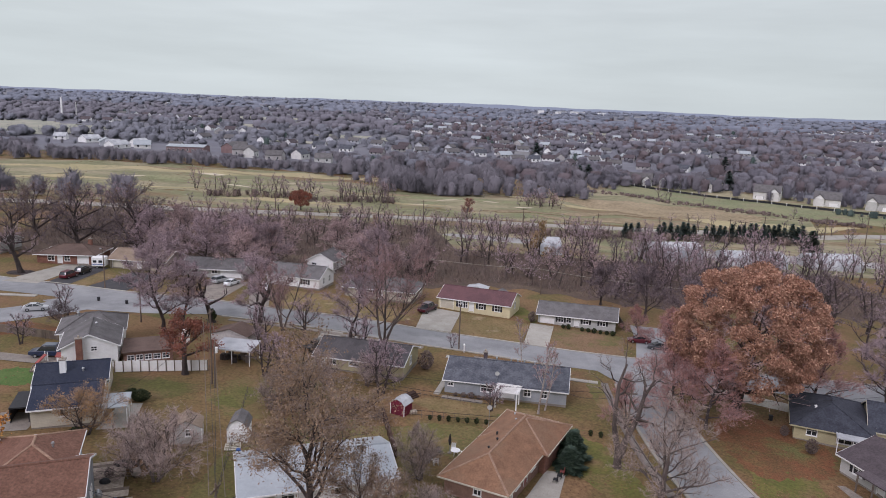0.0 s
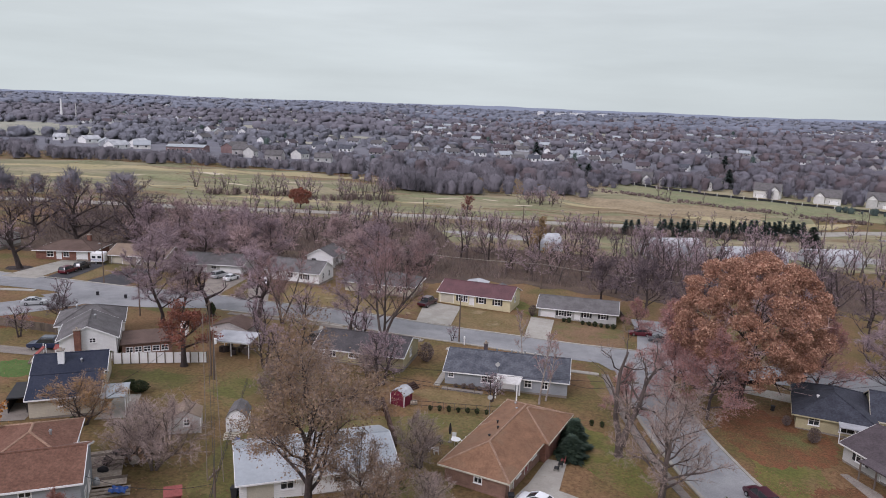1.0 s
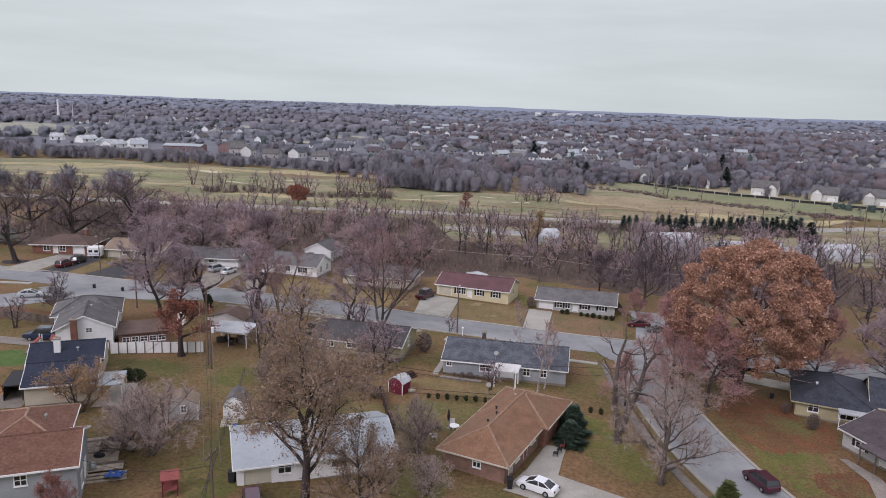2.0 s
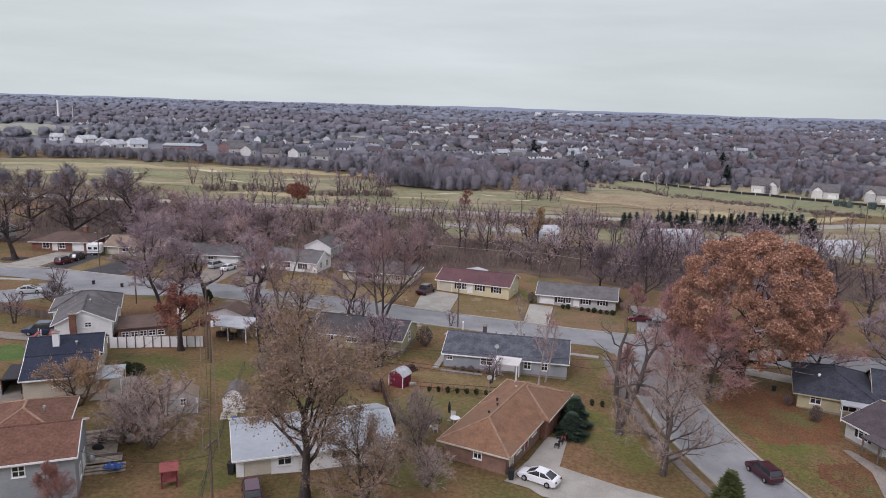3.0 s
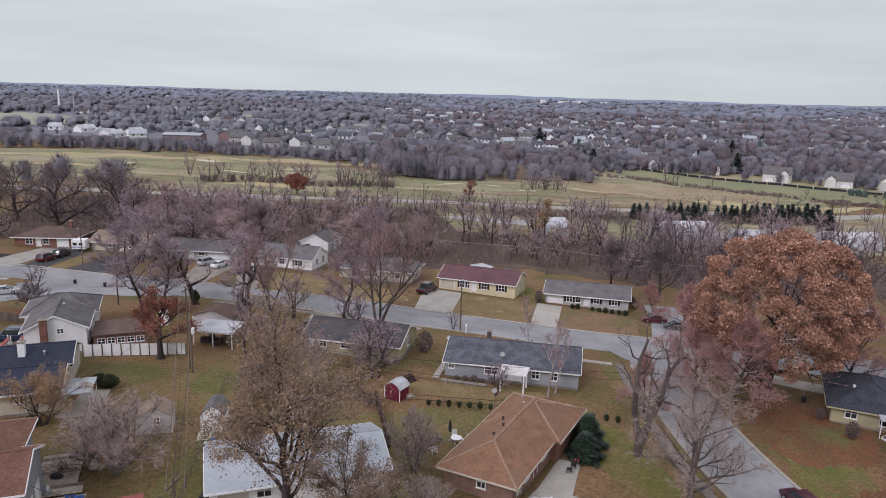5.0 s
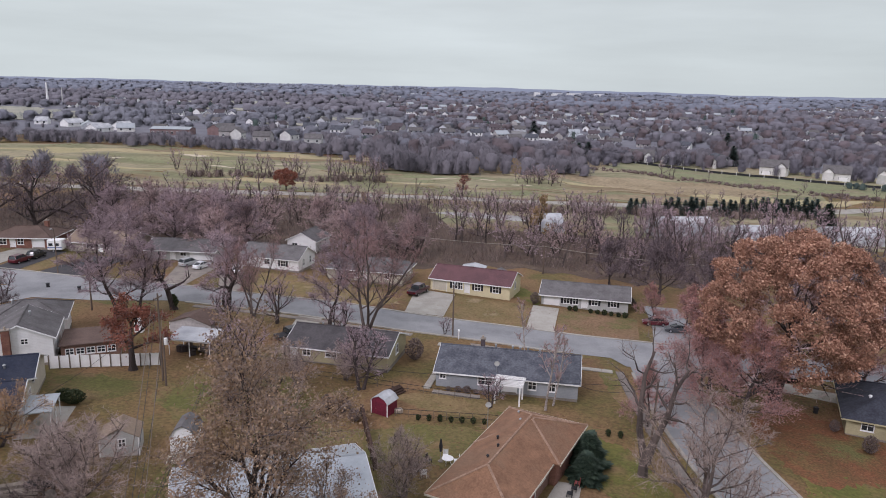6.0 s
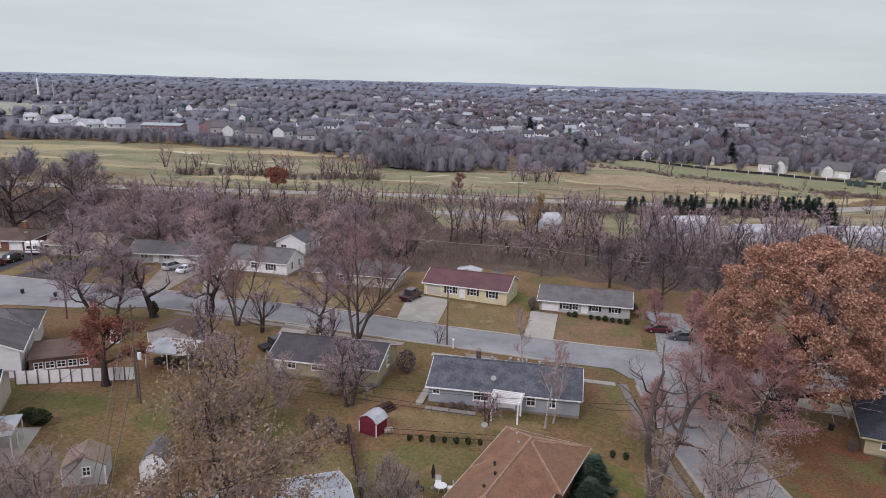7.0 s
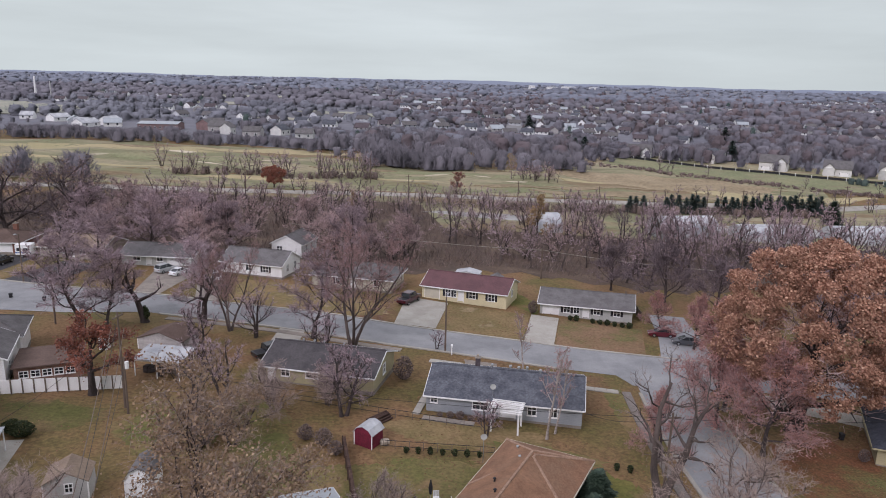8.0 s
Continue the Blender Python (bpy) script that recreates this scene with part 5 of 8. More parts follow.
def shrub(seed, rx, ry, h, n=500, size=0.14, mat="hedge", fill=0.45):
    r = random.Random(seed)
    g = Growth(seed)
    for k in range(6):
        a = r.uniform(0, 6.28)
        g.limb([Vector((0.1 * math.cos(a), 0.1 * math.sin(a), -0.2)), Vector((rx * 0.6 * math.cos(a), ry * 0.6 * math.sin(a), h * 0.75))], [0.04, 0.01], 4)
    for k in range(n):
        a, q = r.uniform(0, 6.283), r.random()
        rad = fill + (1 - fill) * math.sqrt(r.random())
        s = math.sqrt(1 - (1 - q) ** 2) if q < 0.5 else math.sqrt(max(1 - (2 * q - 1) ** 2, 0)) * 0.7 + 0.3 * (1 - q)
        wob = 0.88 + 0.12 * math.sin(3 * a + seed)
        g.leaf(Vector((rx * wob * s * rad * math.cos(a), ry * wob * s * rad * math.sin(a), h * (0.06 + 0.94 * q * (0.6 + 0.4 * rad)))), size)
    return [("stem", soup("shrub_stem", g.wood, g.wood_faces, M["bark"], True), ""), ("foliage", soup("shrub_foliage", g.leaves, g.leaf_faces, M[mat]), "")]


def leafy_crown(g, cx, cy, z0, z1, rx, ry, lobes, per, size):
    """A domed crown built of many leafy lobes, each fullest on its outer side, with dark gaps between them."""
    r = g.rnd
    for k in range(lobes):
        a, q = 2.39996 * k + r.uniform(-0.25, 0.25), min(((k + 0.5) / lobes) ** 0.8, 0.985)
        prof = math.sqrt(1 - (1.86 * q - 0.86) ** 2) if q > 0.4 else 1 - 0.4 * ((0.4 - q) / 0.4) ** 2
        rad = r.choice((0.97, 0.9, 0.86, 0.8, 0.6, 0.45)) * prof * r.uniform(0.94, 1.05)
        c = Vector((cx + rx * rad * math.cos(a), cy + ry * rad * math.sin(a), z0 + (z1 - z0) * q + r.uniform(-0.5, 0.5)))
        out = Vector((math.cos(a) * rad, math.sin(a) * rad, 1.5 * q - 0.25)).normalized()
        R = r.uniform(0.8, 1.75)
        for _ in range(int(per * R * R)):
            d = (Vector((r.gauss(0, 1), r.gauss(0, 1), r.gauss(0, 1))).normalized() + out * 0.55).normalized()
            p = c + Vector((d.x * R, d.y * R, d.z * R * 0.72)) * r.uniform(0.55, 1.08)
            g.leaf(p + Vector((r.gauss(0, 0.08), r.gauss(0, 0.08), r.gauss(0, 0.08))), size * r.uniform(0.6, 1.3))


def build_near_trees():
    oak = grow(11, 20.0, 10.2, 0.72, 14, 8, 6, 4, 0.16, 0.05, 0, 0.55, 1, 0.05)
    leafy_crown(oak, 0.5, -1.2, 5.2, 21.3, 10.7, 10.7, 205, 290, 0.25)
    plant(tree_meshes("oak", oak, "bark", "brown_twig", "oak_leaf"), 43.8, 98.8, "broad oak in full rust-orange autumn leaf", 75)
    big = grow(24, 21.8, 8.6, 0.40, 12, 9, 8, 9, 0.24, 0.08, 0, 1.7, 1, 0.026, 19000, 0.17, 0.95, 0.16, -0.1, 0.62)
    plant(tree_meshes("maple", big, "bark", "dark_twig", "yellow_leaf"), -11.8, 60.6, "tall half-bare tree with tan-yellow leaves", 15, 1.0)
    low = grow(29, 9.5, 5.8, 0.2, 9, 7, 7, 7, 0.18, 0.1, 0, 0.6, 2, 0.032, 7000, 0.16, 0.9, 0.15, 0.3)
    lowm = tree_meshes("ash", low, "bark", "dark_twig", "yellow_leaf")
    plant(lowm, -6.0, 60.6, "low half-bare tree with curled tan leaves", 80, 0.95)
    plant(lowm, -18.5, 89.0, "low half-bare tree with curled tan leaves", 160, 0.75)
    plant(tree_meshes("golden", low, "bark", "dark_twig", "gold_leaf"), -41.4, 78.2, "small tree with thin golden-brown leaves", 200, 0.72)
    bare = grow(31, 16.2, 5.4, 0.52, 7, 5, 4, 5, 0.45, 0.0, 0, 0.55, 1, 0.028, 0, 0.3, 0.5, 0.28, 0.35, 0.6, [[(0, 0, -0.3), (-0.1, 0, 2.2), (-0.8, 0.2, 5.2), (-0.9, 0.1, 8.0), (-0.7, 0.3, 11.0), (0.1, 0.2, 13.6)], [(0.15, 0, 1.6), (0.9, -0.3, 4.2), (2.0, -0.4, 6.8), (2.7, -0.2, 9.6), (4.0, -0.1, 11.8)]])
    plant(tree_meshes("sycamore", bare, "pale_bark", "dark_twig"), 22.0, 79.4, "gnarled bare tree with two pale trunks", 0, 1.0)
    bare2 = grow(37, 13.4, 6.6, 0.28, 9, 8, 8, 8, 0.2, 0.02, 0, 0.75, 2, 0.032, 0, 0.3, 0.5, 0.18, 0.3)
    m2 = tree_meshes("bare", bare2, "pale_bark", "dark_twig")
    plant(m2, 24.3, 69.8, "spreading bare tree with mauve-grey twigs", 0, 1.0)
    bushy = grow(91, 8.4, 5.0, 0.12, 8, 7, 7, 10, 0.1, 0.05, 0, 0.8, 4, 0.022, 0, 0.3, 0.5, 0.18, 0.3, 0.45)
    bsm = tree_meshes("bushy", bushy, "pale_bark", "pale_twig")
    for x, y, a, s in ((-29.6, 69.0, 130, 1.1), (-31.8, 69.6, 250, 0.85), (-1.6, 73.0, 250, 0.78), (-22.0, 91.0, 30, 0.6), (-16.0, 97.0, 300, 0.75), (-10.5, 99.5, 100, 0.7), (-0.6, 64.5, 80, 0.6)):
        plant(bsm, x, y, "wide multi-stemmed bare tree with grey twigs", a, s)
    plant(tree_meshes("dusky_low", bushy, "bark", "dusky_shade_twig"), -65.2, 118.2, "small round dusky bare tree by the street", 40, 0.58)
    pinky = grow(41, 14.5, 6.2, 0.22, 12, 10, 9, 9, 0.1, 0.02, 0, 0.85, 1, 0.04, 9000, 0.17, 0.9, 0.14)
    pm = tree_meshes("rosy", pinky, "bark", "pink_twig", "rosy_leaf")
    for x, y, a, s, lb in ((37.6, 103.6, 20, 1.0, "feathery tree with rosy-brown twigs"), (37.4, 92.5, 140, 0.95, "feathery tree with rosy-brown twigs"), (41.5, 125.5, 250, 0.62, "feathery tree with rosy-brown twigs"), (38.5, 133.0, 10, 0.5, "feathery tree with rosy-brown twigs"), (25.6, 90.5, 300, 0.55, "feathery bare tree with rosy twigs"), (57.5, 103.0, 200, 0.9, "feathery tree with rosy-brown twigs"), (34.6, 98.5, 70, 0.8, "feathery tree with rosy-brown twigs")):
        plant(pm, x, y, lb, a, s)
    plant(tree_meshes("red_small", pinky, "bark", "pink_twig", "red_leaf"), -31.0, 54.2, "small dull red tree beside a grey house", 60, 0.42)
    fen = grow(43, 9.6, 4.6, 0.42, 9, 7, 6, 5, 0.4, 0.05, 0, 0.6, 1, 0.035, 5500, 0.24, 0.9, 0.15)
    plant(tree_meshes("red_oak", fen, "bark", "brown_twig", "red_leaf"), -37.3, 99.3, "tree with dull red leaves at a white fence", 0, 1.0)
    org = grow(47, 9.0, 4.0, 0.25, 8, 6, 5, 4, 0.2, 0.05, 0, 0.7, 1, 0.04, 4200, 0.3, 0.9, 0.15)
    plant(tree_meshes("orange", org, "bark", "brown_twig", "orange_leaf"), -47.6, 66.5, "small tree in orange autumn leaf", 0, 0.95)
    tall = grow(53, 18.2, 7.2, 0.24, 12, 10, 9, 9, 0.2, 0.0, 0, 0.95, 1, 0.05, 0, 0.3, 0.5, 0.15, 0.35, 0.5)
    tm = tree_meshes("tall_bare", tall, "bark", "violet_twig")
    for x, y, a, s in ((-48.4, 119.4, 0, 1.0), (-45.5, 121.5, 190, 0.75), (-57.0, 166.0, 70, 0.85), (-62.0, 152.0, 110, 0.72), (-15.0, 166.0, 220, 0.8), (-34.2, 127.5, 200, 0.78), (-49.0, 168.0, 160, 0.85), (-40.5, 168.5, 250, 0.75), (-70.0, 172.0, 300, 0.8), (-16.0, 122.0, 90, 0.8), (70.0, 104.0, 40, 0.85), (78.0, 118.0, 140, 0.9), (66.0, 128.0, 240, 0.8), (84.0, 106.0, 330, 0.85)):
        plant(tm, x, y, "tall bare tree with violet-grey twigs", a, s)
    fork = grow(59, 19.6, 7.8, 0.23, 7, 7, 6, 9, 0.2, 0.0, 0, 0.85, 3, 0.04, 0, 0.3, 0.5, 0.16)
    fm = tree_meshes("forked", fork, "pale_bark", "pink_twig")
    plant(fm, -9.9, 119.2, "tall multi-stemmed bare tree by the street", 10, 1.0)
    plant(fm, -28.3, 123.0, "multi-stemmed bare tree by the street", 120, 0.72)
    rosy = grow(83, 12.5, 6.4, 0.24, 11, 9, 9, 8, 0.14, 0.0, 0, 1.0, 1, 0.06, 0, 0.3, 0.5, 0.12, 0.4, 0.5)
    rm = tree_meshes("rosy_tall", rosy, "bark", "brown_twig")
    dm = tree_meshes("dusky_round", rosy, "bark", "dusky_shade_twig")
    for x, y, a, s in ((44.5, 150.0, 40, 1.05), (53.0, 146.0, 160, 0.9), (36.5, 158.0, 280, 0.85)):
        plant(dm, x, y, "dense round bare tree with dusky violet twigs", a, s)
    for x, y, a, s in ((-42.0, 172.0, 0, 1.0), (-52.0, 176.0, 200, 1.0), (-20.0, 172.0, 30, 0.9), (-12.0, 168.0, 130, 0.8), (-62.0, 181.0, 130, 0.9), (-28.0, 186.0, 300, 1.0), (-46.0, 163.0, 60, 0.95), (-66.0, 168.0, 20, 0.9), (-5.0, 174.0, 80, 0.9), (-80.0, 186.0, 10, 1.0), (-72.0, 192.0, 190, 1.05)):
        plant(rm, x, y, "dense bare tree with red-brown twigs", a, s)
    pol = grow(61, 10.8, 5.0, 0.48, 6, 5, 5, 6, 0.38, 0.0, 0.05, 0.9, 1, 0.04, 0, 0.3, 0.5, 0.24, 0.3, 0.85)
    plm = tree_meshes("pollard", pol, "bark", "twig")
    plant(plm, -41.6, 125.2, "cut-back bare tree with an ivy-clad trunk", 0, 1.05)
    plant(plm, -33.4, 126.6, "cut-back bare tree in a front yard", 100, 1.0)
    plant(plm, -91.4, 150.6, "bare tree in a mulch ring", 30, 1.15)
    ivy = shrub(3, 0.9, 0.9, 2.6, 420, 0.3, "hedge", 0.3)
    plant(ivy, -41.6, 125.2, "dark ivy wrapped about a tree trunk", 0, 1.0, category="ivy", name="ivy")
    bir = grow(67, 12.0, 2.4, 0.10, 9, 6, 5, 5, 0.35, 0.1, 0, 1.3, 1, 0.03, 0, 0.3, 0.5, 0.08)
    bm_ = tree_meshes("birch", bir, "white_bark", "pink_twig")
    plant(bm_, 14.2, 93.6, "slim bare birch with a pale trunk", 0, 0.95)
    plant(bm_, 15.3, 95.0, "slim bare birch with a pale trunk", 90, 0.75)
    plant(bm_, 13.4, 108.6, "slim bare sapling by the street", 180, 0.8)
    thin = grow(71, 9.0, 3.4, 0.16, 7, 6, 5, 6, 0.25, 0.0, 0, 0.9, 2, 0.035, 0, 0.3, 0.5, 0.15)
    thm = tree_meshes("thin_bare", thin, "bark", "twig")
    for x, y, s, a in ((-8.2, 96.8, 0.95, 0), (-9.3, 101.2, 0.8, 70), (-22.5, 100.0, 0.9, 150), (-66.0, 107.0, 0.6, 50), (-24.0, 121.0, 0.9, 240), (-13.5, 112.6, 0.9, 300), (7.6, 93.6, 0.5, 20), (2.2, 119.6, 0.35, 0), (-26.0, 101.0, 0.8, 30), (-70.0, 127.0, 0.55, 10), (-29.0, 112.0, 0.9, 130), (-84.0, 120.0, 0.6, 130)):
        plant(thm, x, y, "slender bare tree with several stems", a, s)
    # broad bare oaks at the west
    wide = grow(73, 17.8, 10.2, 0.5, 11, 9, 8, 8, 0.16, 0.02, 0, 0.6, 1, 0.055, 500, 0.3, 0.9, 0.2, 0.4, 0.75)
    wm = tree_meshes("wide_oak", wide, "bark", "dusky_shade_twig", "tawny_leaf")
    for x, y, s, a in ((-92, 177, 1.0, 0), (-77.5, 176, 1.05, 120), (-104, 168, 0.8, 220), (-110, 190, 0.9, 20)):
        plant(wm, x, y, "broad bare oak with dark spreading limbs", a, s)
    # evergreens and shrubs by the houses
    sp = conifer(5, 6.2, 2.5, 1900, 0.6)
    plant(sp, 16.8, 80.8, "dark green spruce beside a brick porch", 0, 0.6, wide=1.5)
    plant(sp, 16.0, 78.0, "low dark green juniper beside a porch", 80, 0.46, wide=1.8)
    plant(conifer(6, 4.0, 1.9, 1500, 0.5, 0.06, "cedar"), 28.2, 62.2, "young olive-green cedar beside the sidewalk", 0, 1.1)
    hd = shrub(1, 0.42, 0.36, 0.75, 240, 0.16)
    for k in range(7):
        plant(hd, -0.9 + 1.25 * k, 89.2 - 0.04 * k, "small clipped dark green hedge bush", 40 * k, 0.95 + 0.08 * (k % 3), "hedge row", category="bush", name="bush")
    for x, y in ((20.4, 87.7), (21.7, 87.4)):
        plant(hd, x, y, "small clipped dark bush", 30, 1.1, category="bush", name="bush")
    big_s = shrub(2, 1.9, 1.5, 1.9, 1300, 0.22)
    plant(big_s, -39.3, 88.6, "rounded dark green shrub on a back lawn", 0, 0.9, category="bush", name="bush")
    plant(big_s, -40.9, 89.3, "rounded dark green shrub on a back lawn", 90, 0.75, category="bush", name="bush")
    plant(big_s, -42.4, 77.8, "rounded dark shrub at a house corner", 30, 0.62, category="bush", name="bush")
    dusk = shrub(4, 1.7, 1.7, 3.2, 1000, 0.22, "brush", 0.3)
    plant(dusk, -2.0, 108.0, "tall dark brown shrub beside a house", 0, 1.05, category="bush", name="bush")
    plant(dusk, 18.6, 139.6, "round brown shrub beside a garage", 40, 0.75, category="bush", name="bush")
    for k in range(6):
        plant(dusk, 2.6 + 1.15 * k, 98.2 - 0.2 * k, "low brown bush along a house wall", 50 * k, 0.2 + 0.05 * (k % 3), wide=1.5, category="bush", name="bush")
    for x, y, z, a in ((-9.4, 89.8, 0.62, 20), (-11.4, 90.8, 0.55, 140), (-7.9, 88.0, 0.5, 250)):
        plant(dusk, x, y, "brown brush along a yard fence", a, z, wide=1.3, category="bush", name="bush")
    plant(dusk, -21.5, 88.4, "brown brush in a back yard", 70, 0.8, wide=1.5, category="bush", name="bush")
    plant(dusk, 49.2, 86.8, "brown shrub at a house corner", 0, 0.7, category="bush", name="bush")
    plant(dusk, 48.0, 91.9, "dark red shrub at a house corner", 0, 0.5, category="bush", name="bush")
    for k, x in enumerate((24.6, 25.6, 28.2, 29.4, 30.5, 31.7, 32.9, 34.0)):
        plant(hd, x, 138.2 - (x - 20) * 0.249, "low dark foundation shrub under windows", 50 * k, 1.1 + 0.25 * (k % 3 == 1), "foundation shrubs", 1.3, category="bush", name="bush")


def build_woods():
    r = random.Random(5)
    kinds = []
    for s, (h, sp, tw, bk) in enumerate([(11, 4.6, "twig", "bark"), (13, 4.2, "twig", "pale_bark"), (9, 4.2, "brown_twig", "bark"), (12, 5.2, "twig", "pale_bark"), (8, 3.8, "twig", "bark"), (10, 4.6, "brown_twig", "bark"), (12, 4.8, "dusky_shade_twig", "bark")]):
        g = grow(100 + s, h, sp, 0.2, 6, 4, 4, 4, 0.18, 0.0, 0, 0.9, 1 + (s in (1, 5)), 0.09, 0, 0.3, 0.5, 0.15)
        kinds.append((tree_meshes("wood", g, bk, tw), g, bk, tw))
    rust = grow(120, 9, 3.2, 0.2, 8, 5, 4, 3, 0.15, 0, 0, 0.8, 1, 0.05, 1700, 0.3, 0.9)
    rustm = tree_meshes("rusty", rust, "bark", "brown_twig", "tawny_leaf")
    label = ["bare woodland tree with violet-grey twigs", "slim bare woodland tree with a pale trunk", "bare woodland tree with red-brown twigs", "bare woodland tree with pale grey twigs", "small bare thicket tree", "bare thicket tree with brown twigs", "bare woodland tree with shade-darkened violet twigs"]
    data = []
    for _, g, bk, tw in kinds:
        data.append([(np.array(v), f, m) for v, f, m in ((g.wood, g.wood_faces, bk), (g.twigs, g.twig_faces, tw))])
    heaps = {}

    def strew(n, x0, x1, y0, y1, lo, hi, some, single=0, keep=None):
        for i in range(n):
            x, y = r.uniform(x0, x1), r.uniform(y0, y1)
            while keep and not keep(x, y):
                x, y = r.uniform(x0, x1), r.uniform(y0, y1)
            k, a, sc, wd = r.choice(some), r.uniform(0, 360), r.uniform(lo, hi), r.uniform(0.9, 1.25)
            if i < single:
                plant(kinds[k][0], x, y, label[k], a, sc, "woodland trees", wd)
                continue
            c, s = math.cos(radians(a)), math.sin(radians(a))
            for v, f, m in data[k]:
                hv, hf, cnt = heaps.setdefault(m, ([], [], [0]))
                w = np.stack([(v[:, 0] * c - v[:, 1] * s) * sc * wd + x, (v[:, 0] * s + v[:, 1] * c) * sc * wd + y, v[:, 2] * sc + ground(x, y)], 1)
                hv.append(w)
                hf.extend([tuple(q + cnt[0] for q in t) for t in f])
                cnt[0] += len(w)

    strew(66, -20, 70, 172, 214, 0.55, 0.95, [6, 1, 2, 3, 4, 5], single=30)
    strew(50, -75, -15, 184, 240, 0.7, 1.05, [0, 2, 4, 5, 2], single=12)
    strew(48, 40, 105, 148, 205, 0.75, 1.15, [6, 1, 6, 4], single=22)
    strew(38, 62, 125, 100, 150, 0.8, 1.25, [6, 6, 0, 6], single=16)
    strew(36, -150, -60, 196, 250, 0.6, 0.95, [0, 2, 3, 5], single=10)
    strew(28, -60, 70, 252, 276, 0.35, 0.65, [2, 4, 5])
    strew(62, -75, 62, 236, 270, 0.4, 0.72, [0, 2, 4, 5, 6])
    strew(22, 0, 75, 214, 232, 0.7, 1.0, [1, 3, 0])
    strew(26, 95, 175, 205, 252, 0.6, 0.95, [0, 1, 3])
    strew(44, 56, 170, 192, 216, 0.6, 1.0, [1, 3, 0, 3])
    strew(44, -112, -22, 300, 330, 0.45, 0.85, [1, 3, 0], keep=lambda x, y: abs(y - (322 + 0.12 * x)) < 5)
    strew(20, 30, 58, 328, 340, 0.4, 0.75, [2, 5, 3], keep=lambda x, y: ((x - 44) / 13) ** 2 + ((y - 334) / 5) ** 2 < 1)
    strew(9, 120, 240, 300, 410, 0.4, 0.7, [1, 3, 6], keep=lambda x, y: abs(y - (400 - 0.75 * (x - 120))) < 14)
    strew(14, 60, 175, 292, 306, 0.4, 0.75, [1, 3, 6])
    for m, (hv, hf, _) in heaps.items():
        me = bpy.data.meshes.new("woodland")
        me.from_pydata(np.concatenate(hv).tolist(), [], hf)
        me.materials.append(M[m])
        tagged(new("woodland", me), {"bark": "dark trunks of bare woodland trees", "pale_bark": "pale trunks of bare woodland trees", "twig": "violet-grey leafless crowns of woodland trees", "dusky_shade_twig": "shade-darkened violet leafless crowns of woodland trees", "brown_twig": "red-brown leafless crowns of woodland trees", "pale_twig": "pale grey leafless crowns of woodland trees"}[m], "woods", kind="stuff")
    plant(rustm, 28.0, 204, "narrow woodland tree with golden-brown leaves", 0, 1.35, wide=0.8)
    plant(rustm, -22, 226, "woodland tree with rusty leaves", 50, 0.8)
    plant(rustm, -64, 186, "woodland tree with rusty leaves", 150, 0.9)
    thin_red = grow(131, 8.5, 3.0, 0.2, 8, 6, 5, 5, 0.2, 0, 0, 1.0, 1, 0.07, 1500, 0.3, 0.9, 0.15)
    round_red = grow(130, 9.0, 4.6, 0.25, 8, 6, 5, 4, 0.2, 0, 0, 0.6, 1, 0.05)
    leafy_crown(round_red, 0, 0, 2.4, 9.0, 4.6, 4.6, 46, 110, 0.36)
    redm = tree_meshes("round_red", round_red, "bark", "brown_twig", "red_leaf")
    plant(redm, -56, 276, "round dark red tree on the golf course", 0, 0.8)
    plant(tree_meshes("loose_red", thin_red, "bark", "brown_twig", "red_leaf"), 9, 284, "loose dull red tree beside the highway", 50, 1.0)
    # undergrowth: one tangle of brown stems
    g = Growth(9)
    q = g.rnd
    for _ in range(44000):
        x, y = q.uniform(-120, 120), q.uniform(160, 270)
        edge = 168 - 0.02 * x + 5 * math.sin(x * 0.1)
        if y < edge or (214 < y < 248 and 0 < x < 150) or (y > 248 and x > 66) or y > 262 + 0.2 * x or (x < -62 and y < 180):
            continue
        d = Vector((q.gauss(0, 0.5), q.gauss(0, 0.5), 1)).normalized()
        g.sliver(Vector((x, y, ground(x, y) - 0.1)), d, q.uniform(0.8, 3.2), q.uniform(0.05, 0.16))
    tagged(new("undergrowth", soup("undergrowth", g.twigs, g.twig_faces, M["brush"])), "brown leafless undergrowth among the trees", "undergrowth", kind="stuff")
    row = conifer(8, 7.5, 2.4, 900, 0.75)
    far_fir = conifer(12, 7.5, 2.6, 700, 0.8, 0.06, "far_needle")
    for k in range(30):
        x = 68 + 2.55 * k + r.uniform(-0.6, 0.6)
        if k in (3, 4, 12):
            continue
        plant(far_fir, x, 268 + 0.2 * (x - 86) + r.uniform(-1, 1), "dark green arborvitae in a windbreak row", r.uniform(0, 360), r.uniform(0.62, 0.85) + 0.008 * k, "windbreak row", 1.05)
    plant(row, 137, 262, "dark green pyramid conifer by the highway", 20, 1.05, wide=1.5)
    for x, y, s, w in ((81, 650, 1.9, 1.3), (94, 505, 1.1, 1.5), (101, 508, 1.2, 1.6), (188, 476, 1.7, 1.2), (240, 620, 1.7, 1.3)):
        plant(far_fir, x, y, "dark green far conifer among bare trees", 40 * x, s, wide=w)


